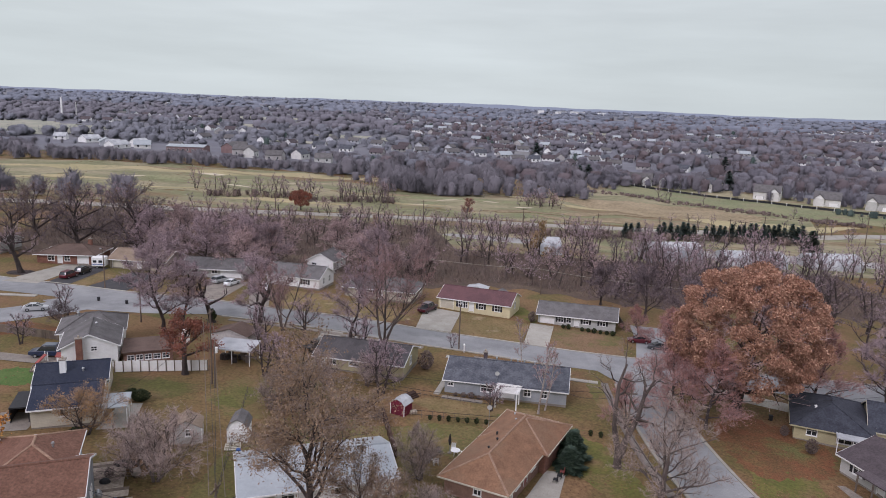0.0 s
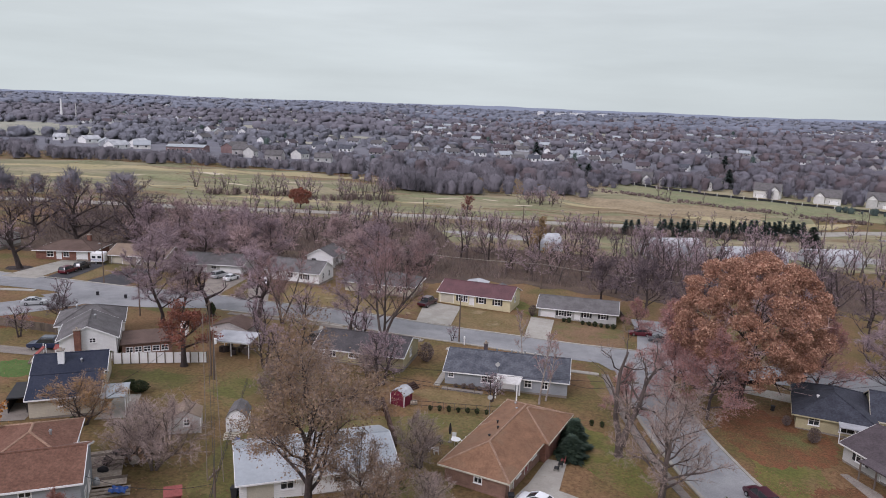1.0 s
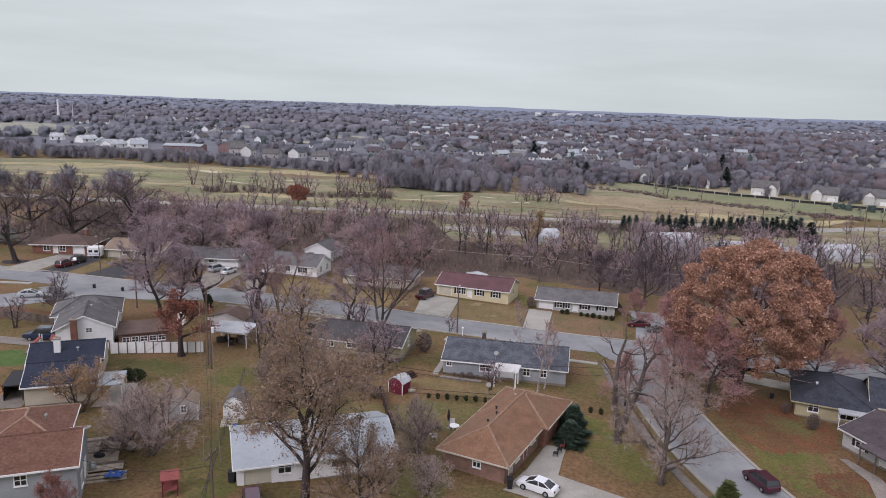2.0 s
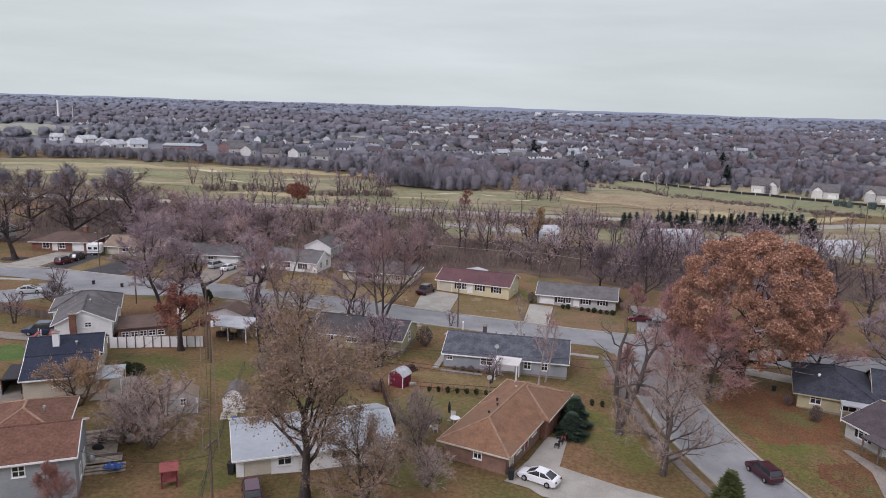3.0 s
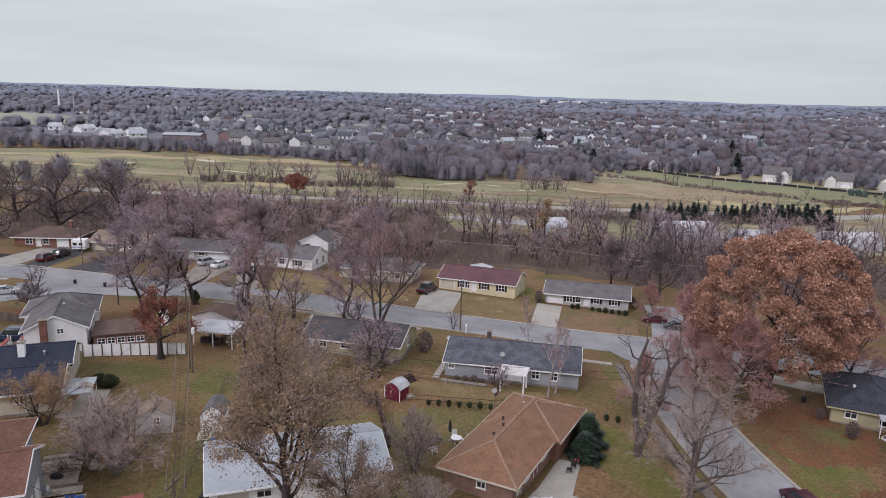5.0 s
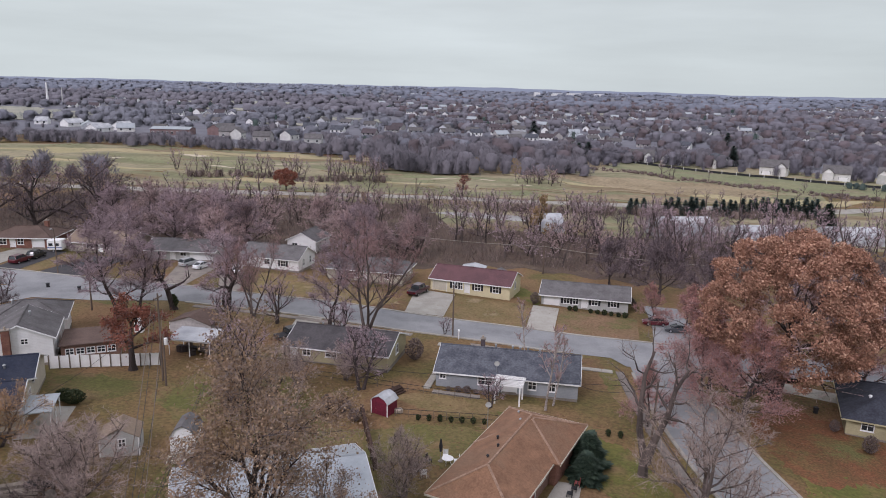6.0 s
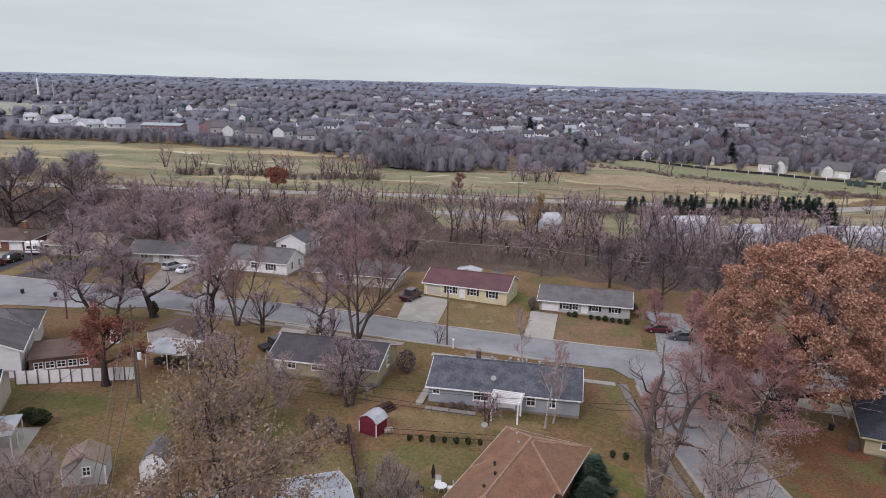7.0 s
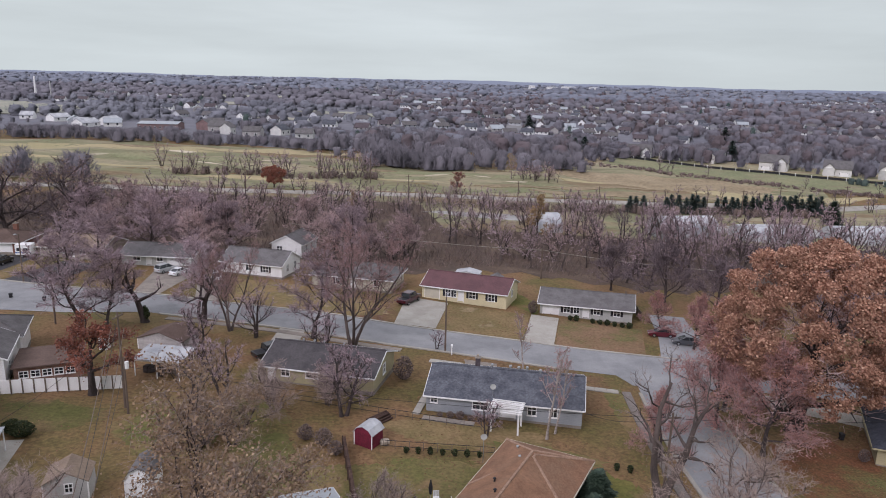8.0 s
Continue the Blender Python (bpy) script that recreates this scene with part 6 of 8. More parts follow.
def strewn_leaves():
    """Fallen leaves over the near lawns, thickest beneath the leafy trees."""
    g = Growth(15)
    q = g.rnd
    for n, x0, x1, y0, y1 in ((7000, 36, 54, 66, 108), (4000, -30, 4, 58, 104), (3500, 4, 28, 66, 116), (3000, -50, -6, 116, 152), (2500, -62, -30, 62, 104), (2000, 0, 36, 122, 140)):
        for _ in range(n):
            x, y = q.uniform(x0, x1), q.uniform(y0, y1)
            if noise.noise(Vector((x, y, 0)) * 0.13) < q.uniform(-0.25, 0.2) or on_paving(x, y):
                continue
            a, s = q.uniform(0, 6.28), q.uniform(0.06, 0.15)
            c, d = math.cos(a) * s, math.sin(a) * s
            b = len(g.leaves)
            z = ground(x, y) + 0.05
            g.leaves += [Vector((x + c, y + d, z)), Vector((x - d * 0.6, y + c * 0.6, z + q.uniform(0, 0.06))), Vector((x - c, y - d, z)), Vector((x + d * 0.6, y - c * 0.6, z + q.uniform(0, 0.06)))]
            g.leaf_faces.append((b, b + 1, b + 2, b + 3))
    tagged(new("fallen_leaves", soup("fallen_leaves", g.leaves, g.leaf_faces, M["fallen_leaf"])), "brown and rusty leaves fallen on the lawns", "leaves", kind="stuff")


def on_paving(x, y):
    for line, half in ((MAIN, 5.2), (SIDE, 4.6), (WEST, 5.2)):
        for px, py in line:
            if (px - x) ** 2 + (py - y) ** 2 < half * half:
                return True
    return False


def far_woods(name, seed, n, x_of_y, y0, y1, size, pieces, mat, label, keep=None, rings=5, around=8, wide=(0.42, 0.68), even=0.55, flake=(0.09, 0.22), core=0.5):
    """Distant woods: soft uneven crowns, each feathered with fine slivers of twigs."""
    r = random.Random(seed)
    v, f = [], []
    made = 0
    while made < n:
        y = y0 * (y1 / y0) ** r.random()
        x = r.uniform(-1, 1) * x_of_y * y
        if keep and not keep(x, y):
            continue
        made += 1
        z = ground(x, y)
        s = min(size * r.uniform(even, 1.2), headroom(x, y, 5.5 + 0.4 * size * sum(wide)))
        w = s * r.uniform(*wide)
        b = len(v)
        ph = r.uniform(0, 6.28)
        for j in range(rings):
            q = 0.1 + 0.74 * j / (rings - 1)
            k = math.sqrt(max(0.1, 1 - (1.55 * q - 0.6) ** 2)) * core
            for i in range(around):
                a = (i + 0.5 * (j % 2)) * 6.283 / around
                rr = w * k * (1 + 0.16 * math.sin(3 * a + ph + 4 * q)) * r.uniform(0.6, 1.2)
                v.append((x + rr * math.cos(a), y + rr * math.sin(a), z + s * q * r.uniform(0.93, 1.07)))
        v.append((x + r.uniform(-0.1, 0.1) * w, y, z + s * 0.93))
        for j in range(rings - 1):
            for i in range(around):
                k = (i + 1) % around
                f.append((b + around * j + i, b + around * j + k, b + around * (j + 1) + k, b + around * (j + 1) + i))
        last = b + around * (rings - 1)
        for i in range(around):
            f.append((last + i, last + (i + 1) % around, last + around))
        for _ in range(pieces):
            a, q = r.uniform(0, 6.283), r.random() ** 0.8
            rad = w * math.sqrt(max(0.06, 1 - (1.5 * q - 0.55) ** 2)) * r.uniform(0.45, 1.08)
            c = Vector((x + rad * math.cos(a), y + rad * math.sin(a), z + s * (0.10 + 0.88 * q)))
            l = s * r.uniform(*flake)
            u = Vector((math.cos(a) * 0.6 + r.gauss(0, 0.35), math.sin(a) * 0.6 + r.gauss(0, 0.35), r.uniform(0.5, 1.5))).normalized() * l
            t = u.cross(Vector((r.gauss(0, 1), r.gauss(0, 1), r.gauss(0, 1)))).normalized() * l * r.uniform(0.05, 0.12)
            b = len(v)
            v += [c - u * 0.6 - t, c - u * 0.6 + t, c + u]
            f.append((b, b + 1, b + 2))
    return tagged(new(name, soup(name, v, f, M[mat], True)), label, "woods", kind="stuff")


def headroom(x, y, reach):
    """How tall a tree may stand here without hiding a far house from the camera."""
    top = 30.0
    for hx, hy in SIGHT_POINTS:
        d = hy - y
        if abs(x - hx) < reach and -9 < d < 190:
            top = min(top, 2.3 + max(d - 6, 0.0) * 0.056)
    return top


def suburb():
    """Places of the far suburb's houses: short streets with a house every twenty-odd metres."""
    r = random.Random(77)
    out = []
    while len(out) < 280:
        y = 600 * (2300 / 600) ** (r.random() ** 1.05)
        x = r.uniform(-0.12, 0.62) * y if r.random() < 0.84 else r.uniform(-0.5, -0.05) * y
        slope, n = r.uniform(-0.5, 0.5), r.randint(3, 9)
        for k in range(n):
            px, py = x + 25 * k + r.uniform(-4, 4), y + slope * 25 * k + r.uniform(-7, 7)
            if open_land(px, py) and not any(abs(px - q[0]) < 17 and abs(py - q[1]) < 22 for q in out):
                out.append((px, py, math.degrees(math.atan(slope)) + r.choice((0, 0, 90)) + r.uniform(-12, 12)))
    return out


def open_land(x, y):
    """Where the far woods may stand: not on the golf course, the fields or the hillside."""
    if 255 < y < 460:
        if x < -55:
            edge = 398 + 0.02 * x
        elif x < 75:
            edge = 352 + 0.25 * abs(x - 10)
        else:
            edge = 500
        if y < edge:
            return False
    for cx, cy, rx, ry in FIELDS + ((-205, 500, 75, 48), (-290, 555, 40, 30)):
        if ((x - cx) / rx) ** 2 + ((y - cy) / ry) ** 2 < 1:
            return False
    if x > 90 and y < 470 - 0.5 * (x - 90):
        return False
    return True


SUBURB = suburb()
WORKS = ((-228, 498), (-205, 512), (-246, 520), (-188, 500), (-176, 490), (-268, 545), (-300, 560), (-130, 480), (-112, 470), (-100, 492), (-150, 520), (-82, 480))
SIGHT_POINTS = [(x, y) for x, y, _ in SUBURB] + [(x + d, y) for x, y in WORKS for d in (-5, 5)]
build_near_trees()
build_woods()
strewn_leaves()
# Twig tones step paler and bluer with distance: haze painted as colour.
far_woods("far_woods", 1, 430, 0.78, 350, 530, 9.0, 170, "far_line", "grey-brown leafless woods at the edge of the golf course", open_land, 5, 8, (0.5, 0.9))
far_woods("far_woods", 15, 460, 0.78, 500, 900, 9.5, 95, "hazed_twig", "leafless woods beyond the hill in haze violet-grey", lambda x, y: x > -20 and open_land(x, y), 4, 8, (0.65, 1.1), 0.6, (0.1, 0.22), 0.6)
far_woods("far_woods", 16, 560, 0.78, 480, 900, 7.5, 90, "hazed_pale_twig", "leafless woods across the western fields in pale haze grey", lambda x, y: x < 40 and open_land(x, y), 4, 8, (0.65, 1.15), 0.65, (0.1, 0.24), 0.6)
far_woods("far_woods", 2, 340, 0.78, 420, 1100, 9.5, 95, "hazed_brown", "red-brown leafless woods beyond the golf course", lambda x, y: x > -40 and open_land(x, y), 4, 8, (0.6, 0.95), 0.6, (0.1, 0.22), 0.6)
far_woods("far_woods", 3, 2500, 0.74, 850, 2000, 8.5, 18, "hazed_twig", "woods across the suburb in haze violet-grey", open_land, 3, 7, (0.9, 1.5), 0.68, (0.12, 0.28), 0.6)
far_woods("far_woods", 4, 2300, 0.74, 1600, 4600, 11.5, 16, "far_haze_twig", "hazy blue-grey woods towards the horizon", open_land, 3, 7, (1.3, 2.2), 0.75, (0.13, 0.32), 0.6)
far_woods("far_woods", 5, 420, 0.74, 900, 2600, 11, 45, "hazed_brown", "hazy brown woods towards the horizon", lambda x, y: x > -60 and open_land(x, y), 4, 7, (0.6, 0.9), 0.7, (0.11, 0.26), 0.55)
far_woods("far_evergreens", 6, 60, 0.7, 460, 1700, 9, 110, "far_needle", "scattered dark evergreens among far woods", open_land)
far_woods("tree_line", 9, 40, 0.8, 255, 330, 8.0, 260, "far_line", "bare trees along the western field", lambda x, y: x < -118 and abs(y - (290 + 0.12 * x)) < 8)
far_woods("hill_trees", 10, 28, 0.8, 320, 500, 9.0, 240, "hazed_twig", "bare trees among the hillside houses", lambda x, y: 118 < x < 340 and abs(y - (492 - 0.62 * (x - 120))) < 16)
far_woods("hill_trees", 17, 7, 0.8, 320, 500, 5.5, 200, "far_line", "low bare trees before the hillside houses", lambda x, y: 125 < x < 330 and abs(y - (474 - 0.62 * (x - 120))) < 6, 5, 8, (0.35, 0.6))
far_woods("hill_hedge", 18, 34, 0.8, 320, 420, 3.4, 120, "far_needle", "dark evergreen hedge below the hillside houses", lambda x, y: 200 < x < 330 and abs(y - (376 - 0.3 * (x - 200))) < 3, 5, 8, (0.5, 0.8))
far_woods("hedgerow", 19, 120, 0.5, 290, 345, 2.6, 70, "brush", "low brown hedgerow across the golf course", lambda x, y: -100 < x < -22 and abs(y - (312 + 0.12 * x)) < 3.5, 4, 7, (0.5, 1.2), 0.4, (0.14, 0.3), 0.3)
far_woods("copse", 21, 34, 0.4, 405, 500, 7.5, 220, "hazed_twig", "grey leafless trees at the foot of the hill", lambda x, y: 60 < x < 122 and 408 < y < 500 and y > 408 + 0.9 * (x - 70), 5, 8, (0.5, 0.9))
far_woods("bracken", 22, 190, 0.7, 310, 420, 1.5, 60, "brush", "brown bracken tufts on the rough slope", lambda x, y: 84 < x < 200 and abs(y - (412 - 0.72 * (x - 92))) < 9, 3, 7, (0.8, 2.2), 0.4, (0.2, 0.5), 0.4)
far_woods("thicket", 20, 150, 0.6, 250, 290, 2.8, 70, "brush", "brown leafless brush along a windbreak", lambda x, y: 22 < x < 150 and abs(y - (265 + 0.2 * (x - 86))) < 3, 4, 7, (0.5, 1.2), 0.4, (0.14, 0.3), 0.3)
far_woods("copse", 13, 55, 0.4, 338, 384, 8.0, 280, "far_line", "belt of tall bare trees beside the golf course", lambda x, y: -32 < x < 14 and abs(y - (362 + 0.18 * x)) < 10)
far_woods("tree_line", 14, 95, 0.7, 402, 440, 6.5, 220, "far_line", "belt of bare trees behind the western fairways", lambda x, y: -290 < x < -58 and abs(y - (418 + 0.02 * x)) < 9)
# ---------------------------------------------------------------- far buildings
def far_house(parent_label, x, y, turn, L, D, eave, rise, wall, top, group="", kind="gable", wins=3):
    h = thing("house", parent_label, "house", Matrix.Translation((x, y, ground(x, y))) @ pose(0, 0, 0, 0, 0, turn), group)
    part("wall", boxed(-L / 2, L / 2, -D / 2, D / 2, -1.5, eave), M[wall], h)
    planes, _ = roof_planes(L, D, eave, rise, 0.5, kind, "u")
    bm = bmesh.new()
    for p in planes:
        prism(bm, [Vector(v) - Vector((L / 2, D / 2, 0)) for v in p], (0, 0, -0.2))
    part("roof", bm, M[top], h)
    if kind == "gable":
        for x, s in ((-L / 2, 1), (L / 2, -1)):
            bm = bmesh.new()
            prism(bm, [(x, -D / 2, eave), (x, D / 2, eave), (x, 0, eave + rise - 0.2)], (0.2 * s, 0, 0))
            part("gable_wall", bm, M[wall], h)
    for k in range(wins):
        u = -L / 2 + L * (k + 0.5) / wins
        w = part("window", boxed(u - 0.6, u + 0.6, -D / 2 - 0.05, -D / 2 + 0.1, 1.0, 2.3), M["glass"], h)
        part("frame", boxed(u - 0.7, u + 0.7, -D / 2 - 0.03, -D / 2 + 0.05, 0.9, 2.4), M["white"], w)
    return h


def build_far():
    r = random.Random(77)
    made = []
    specs = [(12, 7, 2.6, 2.6, "pale_grey_wall", "grey_roof"), (11, 7, 2.7, 2.8, "white", "plum_roof"), (12, 8, 2.8, 2.8, "dull_tan_wall", "metal_roof"), (10, 7, 3.2, 2.6, "white", "slate_roof"), (11, 7, 2.8, 2.8, "dull_tan_wall", "plum_roof")]
    for k, (L, D, e, s, w, t) in enumerate(specs):
        made.append(far_house("pale far house among bare trees", 60 + 30 * k, 610 + 25 * k, r.uniform(-30, 30), L, D, e, s, w, t, "far suburb houses"))
    for x, y, a in SUBURB:
        copy_thing(r.choice(made), Matrix.Translation((x, y, ground(x, y) + 0.3)) @ pose(0, 0, 0, 0, 0, a))
    # houses on the green hill
    for x, y, tn, L, e, w, t in ((132, 478, -20, 15, 4.2, "white", "grey_roof"), (150, 470, -25, 14, 4.8, "light_siding", "plum_roof"), (172, 462, 50, 13, 5.0, "off_white", "slate_roof"), (196, 428, -30, 15, 5.2, "off_white", "grey_roof"), (222, 408, -30, 14, 4.6, "off_white", "grey_roof"), (246, 396, -35, 14, 5.0, "light_siding", "grey_roof"), (262, 380, -30, 15, 5.2, "white", "grey_roof"), (290, 376, -35, 14, 5.0, "white", "slate_roof"), (320, 356, -30, 14, 5.0, "white", "grey_roof")):
        h = far_house("pale two-storey house on the green hill", x, y + 6, tn, L, 9.5, e, 3.8, w, t, "hillside houses", "gable", 4)
        s = 1 if x % 4 < 2 else -1
        part("wing", boxed(s * L * 0.28 - 2.6, s * L * 0.28 + 2.6, -7.2, -4.6, -1.5, e), M[w], h)
        bm = bmesh.new()
        for d in (-1, 1):
            prism(bm, [(s * L * 0.28, -7.7, e + 2.6), (s * L * 0.28 + d * 3.1, -7.7, e - 0.2), (s * L * 0.28 + d * 3.1, -3.0, e - 0.2), (s * L * 0.28, -0.8, e + 2.6)], (0, 0, -0.2))
        part("wing_roof", bm, M[t], h)
        bm = bmesh.new()
        prism(bm, [(s * L * 0.28 - 2.6, -7.2, e), (s * L * 0.28 + 2.6, -7.2, e), (s * L * 0.28, -7.2, e + 2.3)], (0, 0.2, 0))
        part("gable_wall", bm, M["white"], h)
        part("garage_door", boxed(-s * L * 0.25 - 2.2, -s * L * 0.25 + 2.2, -4.85, -4.7, -0.2, 2.2), M["white"], h)
    # white post fence along the hill
    fence = thing("fence", "dark rail fence with white posts on the hill", "fence", Matrix.Identity(4))
    post = soup("post", *cube_data(0.32, 0.32, 1.7), M["off_white"])
    pts = smooth_line([(112, 478), (140, 448), (170, 424), (205, 392), (240, 370)], 7)
    for x, y in pts:
        meshed("post", post, fence, at=Matrix.Translation((x, y, ground(x, y) + 1.2)))
    for a, b in zip(pts, pts[1:]):
        bm = bmesh.new()
        pa, pb = Vector((*a, ground(*a) + 0.4)), Vector((*b, ground(*b) + 0.4))
        prism(bm, [pa, pb, pb + Vector((0, 0, 1.2)), pa + Vector((0, 0, 1.2))], (0, 0.12, 0))
        part("rail", bm, M["dark"], fence)
    # industrial group at the west: white sheds, brick block, masts
    for x, y, tn, L, D, e, w, t in ((-228, 498, 70, 15, 9, 3, "white", "white_metal"), (-214, 506, 20, 11, 8, 3, "off_white", "metal_roof"), (-246, 520, -60, 12, 9, 3.2, "pale_grey_wall", "metal_roof"), (-236, 508, 30, 9, 7, 2.8, "white", "white_metal"), (-222, 520, 80, 14, 9, 3.4, "white", "white_metal"), (-188, 500, -10, 9, 8, 3.5, "off_white", "grey_roof"), (-270, 545, 60, 13, 10, 3, "white", "white_metal"), (-300, 560, 10, 9, 8, 3, "white", "white_metal"), (-150, 500, 80, 11, 9, 4.5, "dull_red_wall", "grey_roof"), (-138, 488, -5, 12, 9, 4.5, "dull_tan_wall", "grey_roof"), (-130, 478, 85, 9, 7, 4.5, "off_white", "grey_roof"), (-112, 470, -5, 11, 8, 4, "dull_tan_wall", "grey_roof"), (-100, 492, 70, 11, 8, 4, "off_white", "slate_roof"), (-150, 520, 10, 11, 8, 4, "dull_tan_wall", "grey_roof"), (-82, 480, 0, 11, 8, 3.5, "light_siding", "grey_roof")):
        far_house("low gabled building across the golf course", x, y, tn, L, D, e, 2.6, w, t, "western buildings", "gable", 2)
    far_house("long low brick building with a pale flat roof", -176, 490, 2, 25, 14, 4.0, 1.2, "dull_red_wall", "metal_roof", "western buildings", "gable", 8)
    for x, y, top, rad in ((-479, 900, 29.5, 1.7), (-461, 900, 24.0, 0.9)):
        m = thing("radio_mast", "tall pale steel radio mast far away", "mast", Matrix.Translation((x, y, -8)))
        bm = bmesh.new()
        tube(bm, (0, 0, 0), (0, 0, top + 8), rad, rad * 0.55, 8)
        part("shaft", bm, M["white" if rad > 1 else "light_siding"], m)
        bm = bmesh.new()
        tube(bm, (0, 0, -1), (0, 0, 0.6), rad * 2, rad * 2, 8)
        part("base", bm, M["old_concrete"], m)
    for x, y, L, e in ((530, 3420, 46, 9), (610, 3440, 62, 11), (740, 3500, 40, 9), (420, 3300, 22, 14)):
        far_house("long white works hall far off near the horizon", x, y, 4, L, 40, e, 3, "white", "white_metal", "far works halls", "gable", 6)
    # rounded white storage sheds behind the trees
    for x, y, tn, L, w, hgt in ((72, 222, 8, 17, 12, 6.4), (99, 226, 4, 20, 11, 4.6), (127, 230, 4, 17, 11, 5.0), (33, 222, 10, 7, 9, 5.2)):
        s = thing("storage_shed", "white corrugated round-topped storage shed", "shed", Matrix.Translation((x, y, ground(x, y))) @ pose(0, 0, 0, 0, 0, tn), "round white sheds")
        v, f = [], []
        n, ribs = 14, int(L / 0.8)
        for i in range(ribs + 1):
            u = -L / 2 + L * i / ribs
            bulge = 0.06 if i % 2 else 0.0
            for k in range(n + 1):
                a = math.pi * k / n
                v.append((u, -math.cos(a) * (w / 2 + bulge), math.sin(a) ** 0.8 * (hgt + bulge) - 0.3))
        for i in range(ribs):
            for k in range(n):
                b = i * (n + 1) + k
                f.append((b, b + 1, b + n + 2, b + n + 1))
        meshed("roof", soup("round_roof", v, f, M["white_metal"]), s)
        for sgn in (-1, 1):
            bm = bmesh.new()
            prism(bm, [(sgn * L / 2 * 0.995, -math.cos(math.pi * k / n) * w / 2, math.sin(math.pi * k / n) ** 0.8 * hgt - 0.3) for k in range(n + 1)], (-0.2 * sgn, 0, 0))
            part("end_wall", bm, M["white_metal"], s)
    # far hills behind all woods: a sheet that glows in one flat haze colour
    v, f = [], []
    for k in range(81):
        x = -3400 + 85 * k
        top = 26 + 3 * math.sin(x * 0.0021 + 1) + 2 * math.sin(x * 0.006) + 2.0 * math.sin(x * 0.021) - 0.002 * x
        v += [(x, 4760 - abs(x) * 0.25, -20), (x, 4760 - abs(x) * 0.25, top)]
    for k in range(80):
        f.append((2 * k, 2 * k + 2, 2 * k + 3, 2 * k + 1))
    m = bpy.data.materials.new("glowing_haze_hills")
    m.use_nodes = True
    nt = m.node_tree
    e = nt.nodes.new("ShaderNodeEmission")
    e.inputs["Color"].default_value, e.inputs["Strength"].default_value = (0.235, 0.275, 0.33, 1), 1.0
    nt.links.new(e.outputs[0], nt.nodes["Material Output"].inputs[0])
    tagged(new("backdrop", soup("backdrop", v, f, m)), "glowing haze-blue sheet of wooded hills on the horizon", "hills", kind="structure")


def cube_data(sx, sy, sz):
    v = [(x * sx / 2, y * sy / 2, z * sz / 2) for x in (-1, 1) for y in (-1, 1) for z in (-1, 1)]
    return v, [(0, 1, 3, 2), (4, 6, 7, 5), (0, 4, 5, 1), (2, 3, 7, 6), (0, 2, 6, 4), (1, 5, 7, 3)]


build_far()
# ---------------------------------------------------------------- vehicles
def wheel_at(car, x, y, r=0.33, w=0.22):
    s = 1 if y > 0 else -1
    bm = bmesh.new()
    tube(bm, (x, y - w / 2, r), (x, y + w / 2, r), r, r, 14)
    t = part("wheel", bm, M["rubber"], car, "black tyre")
    bm = bmesh.new()
    tube(bm, (x, y + s * (w / 2 - 0.02), r), (x, y + s * (w / 2 + 0.015), r), r * 0.62, r * 0.58, 10)
    part("rim", bm, M["rim"], t, "silver rim")


def shell(profile, half, taper=0.9):
    """A body from a side profile (x, z, tuck): each point stands on both sides, narrower by tuck."""
    bm = bmesh.new()
    left = [bm.verts.new((x, half * t, z)) for x, z, t in profile]
    right = [bm.verts.new((x, -half * t, z)) for x, z, t in profile]
    n = len(profile)
    bm.faces.new(left)
    bm.faces.new(right[::-1])
    for i in range(n):
        j = (i + 1) % n
        bm.faces.new((left[i], right[i], right[j], left[j]))
    bmesh.ops.recalc_face_normals(bm, faces=bm.faces)
    bmesh.ops.bevel(bm, geom=bm.edges[:], offset=0.09, segments=3, profile=0.6, affect="EDGES", clamp_overlap=True)
    return bm


